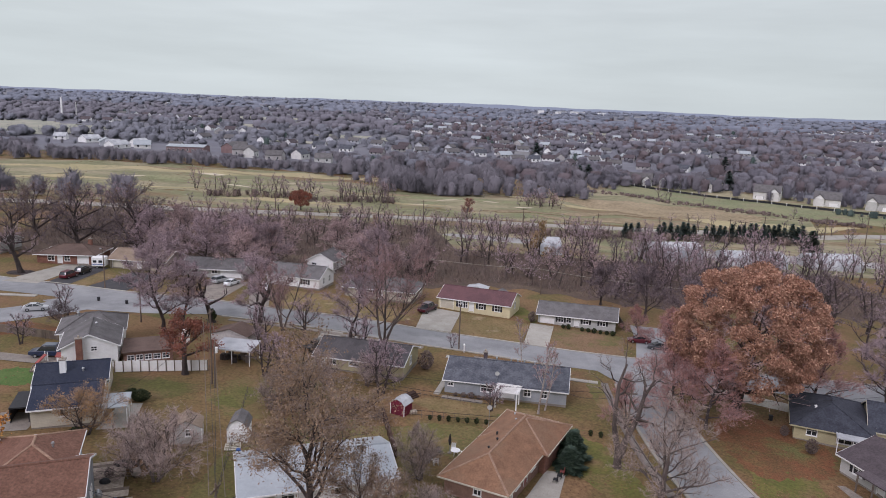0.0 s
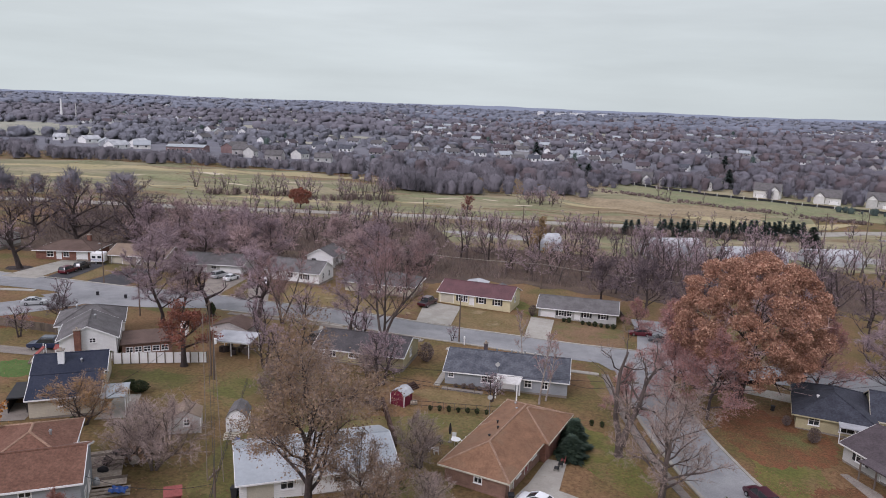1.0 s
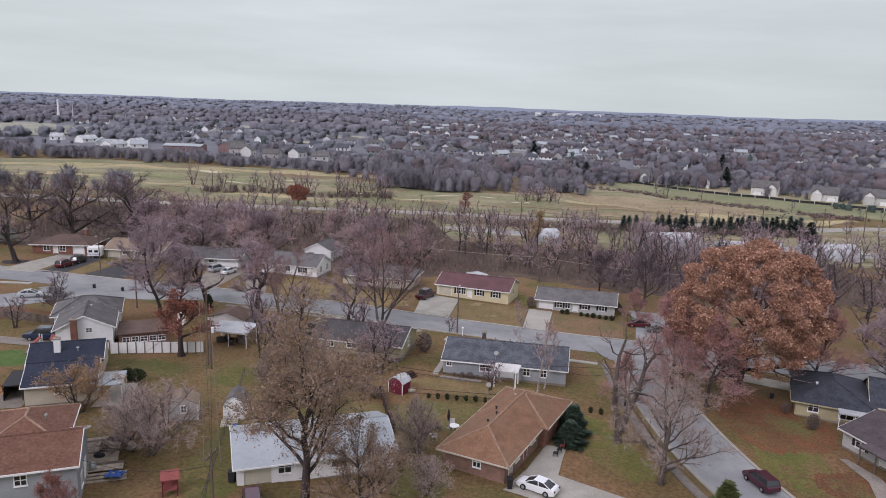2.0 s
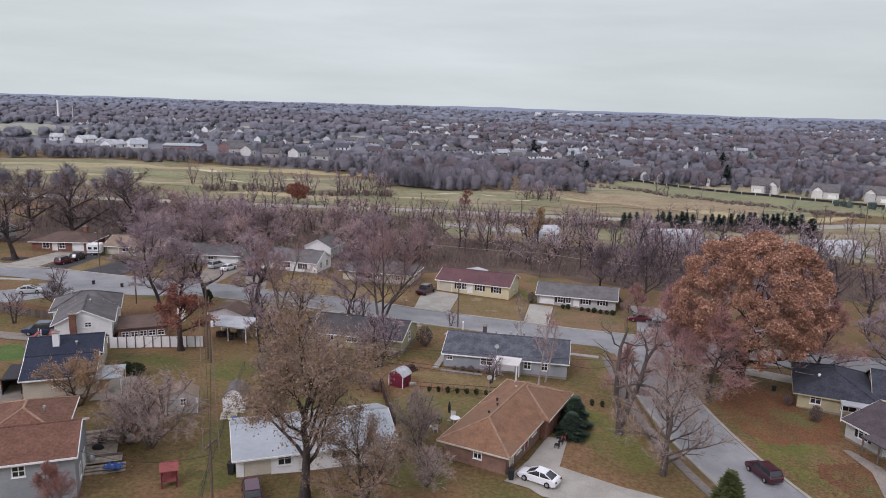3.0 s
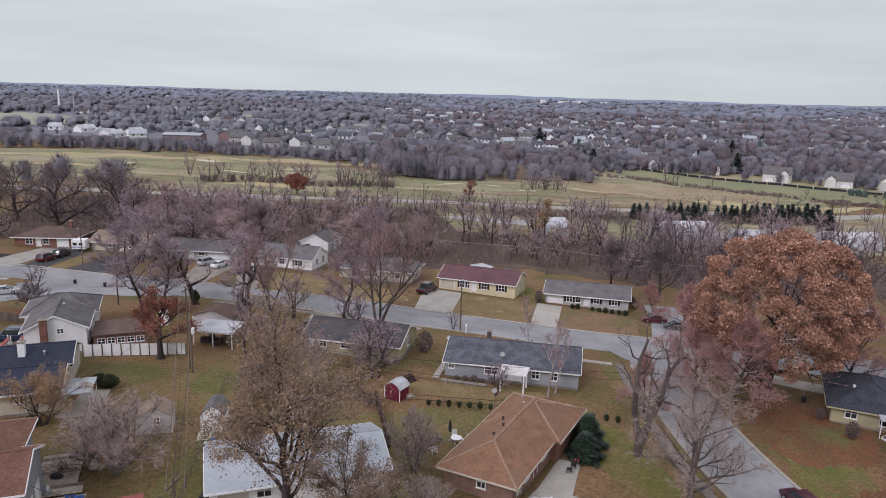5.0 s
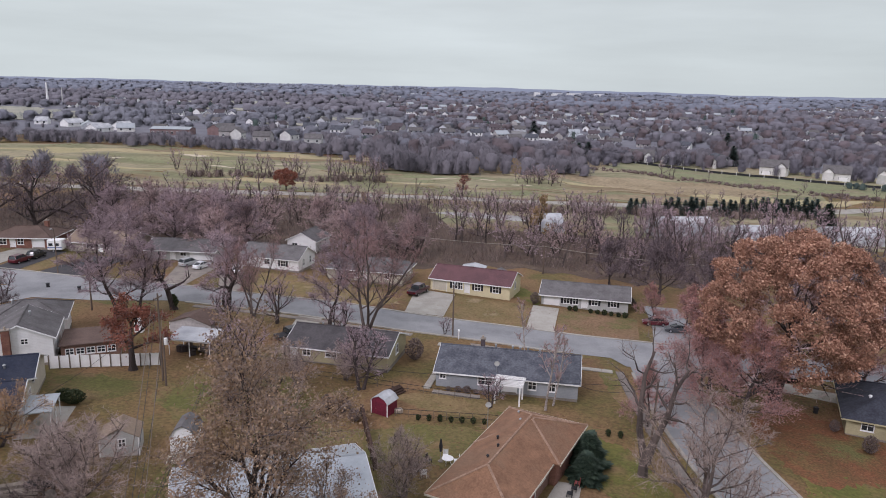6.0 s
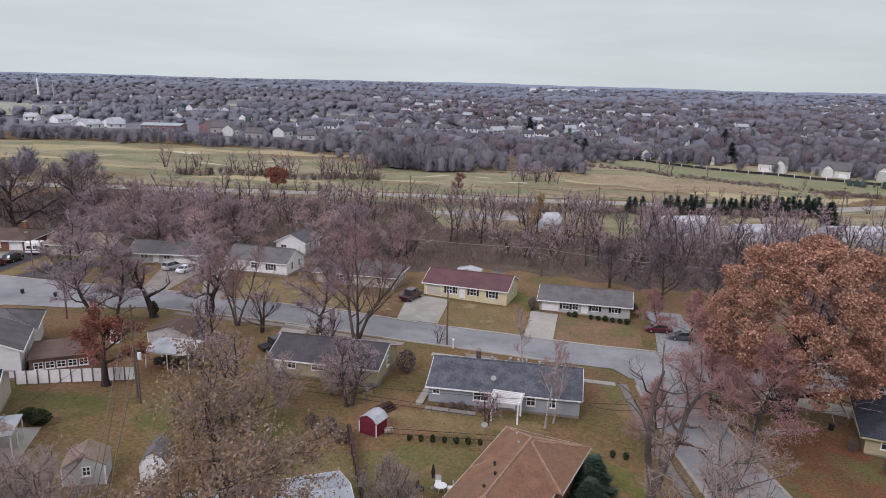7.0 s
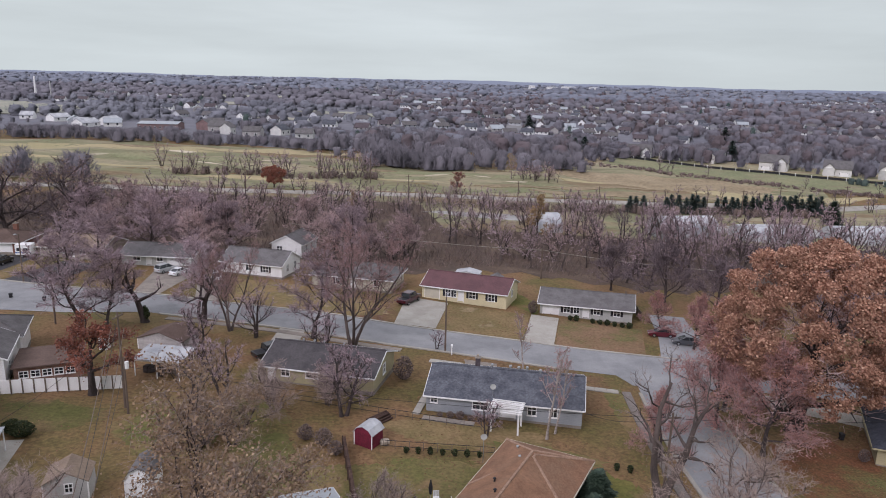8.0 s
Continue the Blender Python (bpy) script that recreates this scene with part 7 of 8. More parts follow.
def car(label, paint, x, y, heading, kind="sedan", lift=0.0):
    """heading: degrees from +x; the nose points that way."""
    g = thing("car" if kind != "pickup" else "pickup_truck", label, "car" if kind != "pickup" else "truck", Matrix.Translation((x, y, ground(x, y) + 0.08 + lift)) @ pose(0, 0, 0, 0, 0, heading))
    if kind == "sedan":
        L, half, wb, belt, top = 4.75, 0.90, 2.75, 0.92, 1.45
        body = [(-L / 2, 0.35, .92), (-L / 2, 0.75, .93), (-2.2, 0.98, .92), (-1.55, 1.0, .95), (1.0, belt, .97), (2.0, 0.78, .92), (L / 2, 0.62, .84), (L / 2 + 0.02, 0.35, .84), (1.9, 0.2, .95), (-1.9, 0.2, .95)]
        cab = [(-1.95, 0.95, .86), (-1.0, top - .05, .74), (0.15, top, .74), (1.35, 0.90, .88)]
    elif kind == "suv":
        L, half, wb, belt, top = 4.75, 0.95, 2.8, 1.05, 1.75
        body = [(-L / 2, 0.4, .94), (-L / 2, 0.9, .95), (-2.25, 1.08, .95), (1.1, 1.05, .97), (2.05, 0.95, .92), (L / 2, 0.72, .86), (L / 2, 0.4, .86), (1.9, 0.25, .95), (-1.9, 0.25, .95)]
        cab = [(-2.28, 1.06, .92), (-1.95, top - .05, .78), (0.2, top, .78), (1.25, 1.04, .92)]
    else:
        L, half, wb, belt, top = 5.6, 0.98, 3.5, 1.1, 1.85
        body = [(-L / 2, 0.5, .96), (-L / 2, 1.1, .96), (1.4, 1.12, .97), (2.4, 1.05, .94), (L / 2, 0.95, .9), (L / 2, 0.5, .9), (2.3, 0.35, .95), (-2.3, 0.35, .95)]
        cab = [(-1.3, 1.1, .93), (-1.15, top + .06, .84), (0.7, top + .08, .84), (1.45, 1.1, .93)]
    g.scale = (1.0, 1.0, 1.0) if kind == "pickup" else (0.91, 0.91, 0.94)
    part("body", shell(body, half), M[paint], g).data.shade_smooth()
    part("window_glass", shell(cab, half), M["glass"], g, "dark window glass").data.shade_smooth()
    z0, z1 = cab[1][1], cab[2][1]
    bm = bmesh.new()
    prism(bm, [(cab[1][0] - 0.05, -half * .73, z0), (cab[2][0] + 0.05, -half * .73, z1), (cab[2][0] + 0.05, half * .73, z1), (cab[1][0] - 0.05, half * .73, z0)], (0, 0, 0.05))
    bmesh.ops.recalc_face_normals(bm, faces=bm.faces)
    bmesh.ops.bevel(bm, geom=[e for e in bm.edges if all(v.co.z > z0 + 0.03 for v in e.verts)], offset=0.045, segments=2, affect="EDGES")
    part("roof_panel", bm, M[paint], g)
    for s in (-1, 1):
        for (xa, za, ta), (xb, zb, tb) in ((cab[0], cab[1]), (cab[2], cab[3]), ((-0.45, 0.98, .9), (-0.35, top, .74))):
            bm = bmesh.new()
            tube(bm, (xa, s * half * ta, za), (xb, s * half * tb, zb), 0.05, 0.05, 5)
            part("pillar", bm, M[paint], g)
        part("headlight", boxed(L / 2 - 0.12, L / 2 + 0.03, s * half * .6 - 0.16, s * half * .6 + 0.16, 0.58, 0.74), M["lamp_clear"], g, "clear headlight")
        part("tail_light", boxed(-L / 2 - 0.03, -L / 2 + 0.08, s * half * .72 - 0.13, s * half * .72 + 0.13, 0.74, 0.88), M["lamp_red"], g, "red tail light")
        for wx in (-wb / 2, wb / 2):
            wheel_at(g, wx, s * (half - 0.1))
    if kind == "pickup":
        part("bed", boxed(-2.6, -1.0, -0.75, 0.75, 1.05, 1.125), M["dark"], g, "dark open cargo bed")
    return g


def build_vehicles():
    car("white parked sedan on a concrete driveway", "car_white", 10.7, 66.5, 147)
    car("dark maroon parked minivan at the kerb", "car_maroon", 35.2, 70.4, 104, "suv")
    car("dark red parked car on a driveway", "car_red", -80.4, 149.4, 80, "suv")
    car("black parked car on a driveway", "car_black", -79.8, 154.2, 85, "suv")
    car("silver parked sedan at a side street", "car_silver", -73.6, 124.6, 20)
    car("navy pickup truck on a driveway", "car_blue", -59.0, 102.6, 186, "pickup")
    car("silver parked car before a house", "car_silver", -49.4, 154.6, 60, "suv")
    car("white parked car before a house", "car_white", -46.4, 153.2, 70)
    car("dark parked car before a house", "car_grey", -41.0, 149.8, 110)
    car("white parked van before a house", "car_white", -38.6, 151.0, 100, "suv")
    car("dark red pickup truck beside a garage", "car_maroon", -2.7, 142.8, 62, "pickup")
    car("dark covered truck beside a house", "car_black", -20.0, 114.0, 40, "pickup")
    car("red parked car beside a brown lawn", "car_red", 38.3, 131.2, 172)
    car("dark parked car beside a brown lawn", "car_grey", 41.0, 127.6, 172)
    car("dark purple car beside a white house", "car_plum", -16.6, 60.3, 108, "suv")
    car("pale grey parked car in a back drive", "car_silver", 60.5, 97.8, 150)
    rv = thing("camper_trailer", "white box camper trailer beside a house", "trailer", Matrix.Translation((-79.0, 160.4, ground(-79, 160.4))) @ pose(0, 0, 0, 0, 0, 5))
    part("body", boxed(-1.5, 1.5, -1.1, 1.1, 0.55, 2.7, bevel=0.12), M["white"], rv)
    for u in (-0.75, 0.5):
        part("window", boxed(u - 0.4, u + 0.4, -1.12, -1.06, 1.45, 2.0), M["glass"], rv, "dark window glass")
    for s in (-1, 1):
        wheel_at(rv, -0.3, 0.95 * s)
    part("stripe", boxed(-1.45, 1.45, -1.115, -1.08, 1.0, 1.15), M["blue_paint"], rv)


# ---------------------------------------------------------------- sheds, fences, yard things
def small_shed(label, A, B, D, eave, rise, wall, top, name="shed", barrel=False, win=None, door_u=None, trim="white"):
    L = math.hypot(B[0] - A[0], B[1] - A[1])
    s = thing(name, label, "shed", frame_at(*A, *B))
    for side, length in (("front", L), ("right", D), ("back", L), ("left", D)):
        m = wall_pose(side, L, D)
        i = 0.0 if side in ("front", "back") else 0.08
        holes = [win] if win and side == "front" else []
        bm = wall_sheet(i, length - i, -0.2, eave, [(h[0] - h[1] / 2, h[0] + h[1] / 2, h[2], h[2] + h[3]) for h in holes], 0.08, m)
        part("wall", bm, M[wall], s)
        if holes:
            window(s, m, win[0], win[1], win[2], win[3])
    pts = [(0.0, eave), (L * 0.16, eave + rise * 0.62), (L * 0.5, eave + rise), (L * 0.84, eave + rise * 0.62), (L, eave)] if barrel else [(0.0, eave), (L / 2, eave + rise), (L, eave)]
    for y, d in ((0.0, 0.08), (D, -0.08)):
        bm = bmesh.new()
        prism(bm, [(x, y, z) for x, z in pts], (0, d, 0))
        part("gable_wall", bm, M[wall], s)
    bm = bmesh.new()
    out = [(-0.12, eave - 0.1)] + pts[1:-1] + [(L + 0.12, eave - 0.1)]
    lower = [bm.verts.new((x, -0.15, z)) for x, z in out] + [bm.verts.new((x, -0.15, z + 0.07)) for x, z in out[::-1]]
    upper = [bm.verts.new((v.co.x, D + 0.15, v.co.z)) for v in lower]
    n = len(lower)
    for i in range(n):
        j = (i + 1) % n
        bm.faces.new((lower[i], lower[j], upper[j], upper[i]))
    bm.faces.new(lower[::-1])
    bm.faces.new(upper)
    part("roof", bm, M[top], s)
    for x in (0.0, L):
        part("corner_trim", boxed(x - 0.06, x + 0.06, -0.03, -0.002, -0.1, eave), M[trim], s)
    if door_u is not None:
        door(s, wall_pose("front", L, D) @ Matrix.Translation((0, -0.11, 0)), door_u, 0.9, 1.75, wall)
    return s


def post_line(fence, pts, name="post", h=1.5, w=0.1, mat="fence_wood"):
    me = soup(name, *cube_data(w, w, h + 0.4), M[mat])
    for x, y in pts:
        meshed(name, me, fence, at=Matrix.Translation((x, y, ground(x, y) + h / 2 - 0.2)))


def span_points(A, B, n):
    return [(A[0] + (B[0] - A[0]) * k / n, A[1] + (B[1] - A[1]) * k / n) for k in range(n + 1)]


def board_fence(label, A, B, n, h, mat, boards=1, gap=0.0, name="fence", post_mat=None, rise=0.12, depth=0.05):
    f = thing(name, label, "fence", Matrix.Identity(4))
    pts = span_points(A, B, n)
    post_line(f, pts, h=h + 0.1, w=0.13, mat=post_mat or mat)
    for a, b in zip(pts, pts[1:]):
        for k in range(boards):
            p = Vector(a).lerp(Vector(b), (k + 0.04) / boards)
            q = Vector(a).lerp(Vector(b), (k + 0.96) / boards)
            zp, zq = ground(*p) + rise, ground(*q) + rise
            bm = bmesh.new()
            d = (q - p).normalized()
            prism(bm, [(p.x, p.y, zp), (q.x, q.y, zq), (q.x, q.y, zq + h - rise), (p.x, p.y, zp + h - rise)], (-d.y * depth, d.x * depth, 0))
            part("panel" if boards == 1 else "board", bm, M[mat], f)
    return f


def utility_pole(label, x, y, h, arm=2.0, turn=0.0, lamp=False, can=False, r=0.14, mat="pole_wood", lean=0.0):
    p = thing("utility_pole", label, "pole", Matrix.Translation((x, y, ground(x, y))) @ pose(0, 0, 0, 0, lean, turn))
    bm = bmesh.new()
    tube(bm, (0, 0, -0.4), (0, 0, h), r, r * 0.7, 8)
    part("shaft", bm, M[mat], p)
    if arm:
        part("crossarm", boxed(-arm / 2, arm / 2, -0.06, 0.06, h - 0.6, h - 0.48), M[mat], p)
        for k in (-0.45, -0.15, 0.15, 0.45):
            bm = bmesh.new()
            tube(bm, (arm * k, 0, h - 0.48), (arm * k, 0, h - 0.3), 0.04, 0.03, 6)
            part("insulator", bm, M["old_concrete"], p)
    if lamp:
        bm = bmesh.new()
        tube(bm, (0, 0, h - 0.3), (0.8, 0, h + 0.1), 0.04, 0.04, 6)
        a = part("lamp_arm", bm, M["steel"], p)
        part("lamp_head", boxed(0.7, 1.3, -0.14, 0.14, h + 0.02, h + 0.16, bevel=0.03), M["steel"], a)
    if can:
        bm = bmesh.new()
        tube(bm, (0.28, 0, h - 1.3), (0.28, 0, h - 0.5), 0.22, 0.22, 10)
        part("transformer", bm, M["white"], p, "pale grey transformer can")
    return p


def wire(a, b, sag=0.8, r=0.022, mat="dark"):
    c = bpy.data.curves.new("wire", "CURVE")
    c.dimensions, c.bevel_depth, c.bevel_resolution = "3D", r, 0
    s = c.splines.new("POLY")
    n = 12
    s.points.add(n)
    for k in range(n + 1):
        t = k / n
        p = Vector(a).lerp(Vector(b), t)
        s.points[k].co = (p.x, p.y, p.z - 4 * sag * t * (1 - t), 1)
    c.materials.append(M[mat])
    tagged(new("overhead_wire", c), "thin dark overhead wire between poles" if mat == "dark" else "weathered grey overhead cable between poles", "wire")


def build_yards():
    board_fence("white vinyl panel fence along a back yard", (-46.9, 97.6), (-34.6, 101.2), 11, 1.75, "white", 1, post_mat="fence_wood")
    small_shed("white gambrel garden shed with a grey roof", (-24.8, 78.6), (-22.5, 78.8), 3.0, 1.85, 1.1, "white", "grey_roof", barrel=True, door_u=1.15)
    ramp = thing("ramp", "yellow timber ramp before a garden shed", "ramp", frame_at(-24.5, 76.4, -22.7, 76.8))
    for k in range(5):
        part("rung", boxed(0.1, 1.7, 0.35 * k, 0.35 * k + 0.22, 0.1 + 0.04 * k, 0.15 + 0.04 * k), M["cream"], ramp)
    for u in (0.0, 0.9, 1.75):
        part("rail", boxed(u - 0.05, u + 0.05, 0.0, 1.8, 0.0, 0.12), M["cream"], ramp)
    small_shed("grey playhouse with white trim and a brown roof", (-31.0, 77.0), (-27.6, 77.9), 3.0, 1.95, 0.95, "light_siding_lap", "tan_roof", "playhouse", win=(2.0, 0.55, 1.0, 0.75))
    small_shed("barn red shed with a rounded white roof", (-6.3, 90.5), (-4.4, 89.45), 2.05, 1.55, 0.72, "red_paint", "white_metal", barrel=True)
    small_shed("white shed behind a yellow house", (5.6, 158.0), (10.2, 156.8), 3.0, 2.0, 0.45, "white_lap", "white_metal")
    small_shed("small grey shed behind a yellow house", (12.2, 156.2), (14.6, 155.6), 2.2, 1.8, 0.6, "light_siding", "grey_roof")
    small_shed("low tan shed with a brown roof behind a carport", (-38.2, 114.2), (-31.8, 112.8), 4.2, 1.7, 1.0, "dull_tan_wall", "dark_brown_roof")
    # open carport over a dark pile
    cp = thing("carport", "white metal carport on slim posts", "carport", frame_at(-35.0, 105.2, -29.0, 104.2))
    bm = bmesh.new()
    rows = [[bm.verts.new((-0.2 + 0.16 * k, y, z + (0.05 if k % 2 else 0.0))) for k in range(41)] for y, z in ((-0.3, 2.35), (4.0, 2.75))]
    for k in range(40):
        bm.faces.new((rows[0][k], rows[0][k + 1], rows[1][k + 1], rows[1][k]))
    r0 = bmesh.ops.extrude_face_region(bm, geom=bm.faces[:])
    bmesh.ops.translate(bm, vec=(0, 0, 0.04), verts=[g for g in r0["geom"] if isinstance(g, bmesh.types.BMVert)])
    part("roof", bm, M["white_metal"], cp)
    for u in (0.1, 3.0, 5.9):
        for v in (0.0, 3.7):
            part("post", boxed(u - 0.05, u + 0.05, v - 0.05, v + 0.05, -0.4, 2.4 + 0.1 * v), M["white"], cp)
    part("beam", boxed(0.0, 6.0, -0.2, -0.12, 2.2, 2.34), M["white"], cp)
    r = random.Random(3)
    for k in range(9):
        w = r.uniform(0.5, 1.2)
        b = thing("crate", "dark stored crate under a carport", "crate", Matrix.Translation((-34.0 + 0.52 * k, 106.2 + r.uniform(-0.6, 1.2), ground(-32, 106))) @ pose(0, 0, 0, 0, 0, r.uniform(-40, 40)), "stored crates")
        bm = boxed(-w / 2, w / 2, -0.4, 0.4, 0.0, r.uniform(0.5, 1.3), bevel=0.05)
        part("box", bm, M[r.choice(["dark", "fence_wood", "bark"])], b)
    lp = thing("log_pile", "stack of red-brown cut logs behind a shed", "log pile", Matrix.Translation((-4.2, 96.0, ground(-4.2, 96.0))) @ pose(0, 0, 0, 0, 0, 48))
    for row, count in enumerate((5, 4, 3)):
        for k in range(count):
            q, v = 0.14 + 0.25 * row, (k - (count - 1) / 2) * 0.3
            bm = bmesh.new()
            tube(bm, (-1.4 + r.uniform(-0.15, 0.15), v, q), (1.4 + r.uniform(-0.15, 0.15), v + r.uniform(-0.05, 0.05), q), 0.15, 0.13, 7)
            part("log", bm, M["dark_fence"], lp)
    sb = thing("straw_bale", "loose tan straw bale beside a red shed", "bale", Matrix.Translation((-3.2, 90.9, ground(-3.2, 90.9))) @ pose(0, 0, 0, 0, 0, 20))
    part("bale", boxed(-0.5, 0.5, -0.35, 0.35, -0.05, 0.5, bevel=0.12), M["tan_stone"], sb)
    for u in (-0.22, 0.22):
        part("twine", boxed(u - 0.015, u + 0.015, -0.36, 0.36, 0.02, 0.512), M["fence_wood"], sb)
    # pergola
    pg = thing("pergola", "white slatted garden pergola behind a house", "pergola", frame_at(8.2, 95.0, 11.2, 94.2))
    for u in (0.0, 3.0):
        for v in (0.0, 2.4):
            part("post", boxed(u - 0.09, u + 0.09, v - 0.09, v + 0.09, -0.3, 2.4), M["white"], pg)
        part("beam", boxed(u - 0.06, u + 0.06, -0.4, 2.8, 2.4, 2.55), M["white"], pg)
    for k in range(8):
        part("slat", boxed(-0.35, 3.35, -0.35 + 0.43 * k, -0.27 + 0.43 * k, 2.55, 2.68), M["white"], pg)
    # patio cover beside the black-roofed house
    pc = thing("patio_cover", "pale metal patio cover on white posts", "patio cover", frame_at(-40.6, 80.6, -37.4, 81.6))
    part("roof", boxed(-0.1, 2.9, -0.1, 4.6, 2.35, 2.45), M["metal_roof"], pc)
    for v in (0.1, 2.3, 4.4):
        part("post", boxed(2.7, 2.8, v - 0.05, v + 0.05, -0.4, 2.35), M["white"], pc)
    patch("patio", [(-41.0, 79.6), (-37.2, 80.8), (-38.8, 88.0), (-41.6, 87.4)], M["concrete"], "pale concrete patio slab", "patio", 0.07)
    dc = thing("canopy", "dark canopy beside a black-roofed house", "canopy", frame_at(-51.4, 79.7, -49.0, 80.5))
    part("roof", boxed(0.0, 2.2, 0.0, 5.2, 1.9, 2.05), M["dark"], dc)
    part("side_wall", boxed(0.0, 0.08, 0.2, 5.0, -0.2, 1.9), M["dark"], dc)
    part("back_wall", boxed(0.1, 2.1, 5.0, 5.08, -0.2, 1.9), M["dark"], dc)
    for u in (0.1, 2.1):
        for v in (0.1, 5.1):
            part("post", boxed(u - 0.05, u + 0.05, v - 0.05, v + 0.05, -0.3, 1.9), M["dark"], dc)
    # deck behind the rust-roofed house
    dk = thing("deck", "weathered plank deck behind a house", "deck", frame_at(-34.6, 63.6, -30.4, 65.1))
    for k in range(26):
        part("plank", boxed(0.0, 3.6 if k > 5 else 4.2, 0.3 * k, 0.3 * k + 0.27, 0.42, 0.47), M["fence_wood" if k % 9 in (4, 5) else "tan_stone"], dk)
    for u in (0.1, 3.4):
        for v in (0.1, 3.8, 7.6):
            part("footing", boxed(u - 0.08, u + 0.08, v - 0.08, v + 0.08, -0.3, 0.42), M["fence_wood"], dk)
    for k in range(3):
        part("step", boxed(0.2, 4.6, -0.5 - 0.5 * k, -0.1 - 0.5 * k, 0.2 - 0.1 * k, 0.3 - 0.1 * k), M["tan_stone"], dk)
    gz = ground(-33, 67) + 0.47
    for lb, x, y, rx, ry, h, mt in (("round black fire pit cover on a deck", -33.6, 71.0, 1.3, 0.7, 0.5, "dark"), ("black covered grill on a deck", -34.2, 68.6, 0.5, 0.35, 0.9, "dark"), ("black lounge chair on a deck", -34.0, 67.2, 0.6, 0.4, 0.5, "dark"), ("grey covered seat on a deck", -31.6, 69.2, 0.5, 0.6, 0.7, "old_concrete"), ("steel ash can on a deck", -33.4, 64.6, 0.35, 0.35, 0.8, "steel")):
        o = thing("deck_furniture", lb, "furniture", Matrix.Translation((x, y, gz)))
        bm = bmesh.new()
        bmesh.ops.create_uvsphere(bm, u_segments=14, v_segments=8, radius=1.0)
        for v in bm.verts:
            v.co = Vector((v.co.x * rx, v.co.y * ry, max(v.co.z, -0.2) * h * 0.83 + h * 0.166))
        part("cover", bm, M[mt], o)
    tp = thing("tarpaulin", "crumpled blue tarpaulin on steps", "tarpaulin", Matrix.Translation((-31.0, 63.9, ground(-31, 63.9) + 0.32)))
    bm = bmesh.new()
    bmesh.ops.create_grid(bm, x_segments=12, y_segments=8, size=0.6)
    for v in bm.verts:
        v.co.z = 0.18 * abs(math.sin(7 * v.co.x + 3 * v.co.y)) + 0.1 * math.cos(9 * v.co.y)
        v.co.x *= 1.4
    part("sheet", bm, M["blue_paint"], tp)
    # sandbox and toys on the green front lawn
    x, y = -57.2, 97.6
    sb = thing("sandbox", "weathered timber sandbox on a front lawn", "sandbox", Matrix.Translation((x, y, ground(x, y))) @ pose(0, 0, 0, 0, 0, 20))
    for u0, u1, v0, v1 in ((-1.6, 1.6, -1.3, -1.15), (-1.6, 1.6, 1.15, 1.3), (-1.6, -1.45, -1.15, 1.15), (1.45, 1.6, -1.15, 1.15)):
        part("board", boxed(u0, u1, v0, v1, -0.1, 0.3, bevel=0.02), M["fence_wood"], sb)
    part("sand", boxed(-1.45, 1.45, -1.15, 1.15, -0.1, 0.12), M["sand"], sb, "pale sand filling")
    sl = thing("toy_slide", "red plastic toy slide with white steps", "slide", Matrix.Translation((x - 1.5, y + 2.6, ground(x - 1.5, y + 2.6))) @ pose(0, 0, 0, 0, 0, 60))
    bm = bmesh.new()
    prism(bm, [(-1.1, -0.3, 0.15), (0.4, -0.3, 1.15), (0.4, 0.3, 1.15), (-1.1, 0.3, 0.15)], (0, 0, -0.12))
    part("chute", bm, M["faded_red"], sl)
    for v in (-0.33, 0.33):
        part("ladder_rail", boxed(0.45, 0.55, v - 0.04, v + 0.04, -0.05, 1.5), M["white"], sl)
    for k in range(3):
        part("step", boxed(0.42, 0.6, -0.29, 0.29, 0.3 + 0.3 * k, 0.36 + 0.3 * k), M["white"], sl)
    hs = thing("toy_house", "small red and white toy house on a lawn", "playhouse", Matrix.Translation((x + 1.2, y + 2.9, ground(x + 1.2, y + 2.9))))
    part("wall", boxed(-0.6, 0.6, -0.5, 0.5, -0.1, 1.1, bevel=0.03), M["white"], hs)
    bm = bmesh.new()
    prism(bm, [(-0.75, -0.65, 1.05), (0.75, -0.65, 1.05), (0.75, 0, 1.6), (-0.75, 0, 1.6)], (0, 0, -0.06))
    prism(bm, [(-0.75, 0.65, 1.05), (0.75, 0.65, 1.05), (0.75, 0, 1.6), (-0.75, 0, 1.6)], (0, 0, -0.06))
    part("roof", bm, M["faded_red"], hs)
    part("door", boxed(-0.2, 0.2, -0.53, -0.49, 0.0, 0.8), M["blue_paint"], hs)
    # red play hut, bins, barrel
    rb = thing("play_hut", "faded red wooden play hut on a lawn", "hut", frame_at(-25.2, 61.0, -23.8, 61.5))
    for u in (0.05, 1.35):
        for v in (0.05, 1.15):
            part("post", boxed(u - 0.06, u + 0.06, v - 0.06, v + 0.06, -0.2, 1.7), M["red_paint"], rb)
    part("floor", boxed(0.0, 1.4, 0.0, 1.2, 0.6, 0.7), M["faded_red"], rb)
    part("wall", boxed(0.0, 1.4, 1.12, 1.2, 0.7, 1.7), M["faded_red"], rb)
    bm = bmesh.new()
    prism(bm, [(-0.15, -0.15, 1.7), (1.55, -0.15, 1.7), (1.55, 1.35, 2.0), (-0.15, 1.35, 2.0)], (0, 0, 0.06))
    part("roof", bm, M["faded_red"], rb)

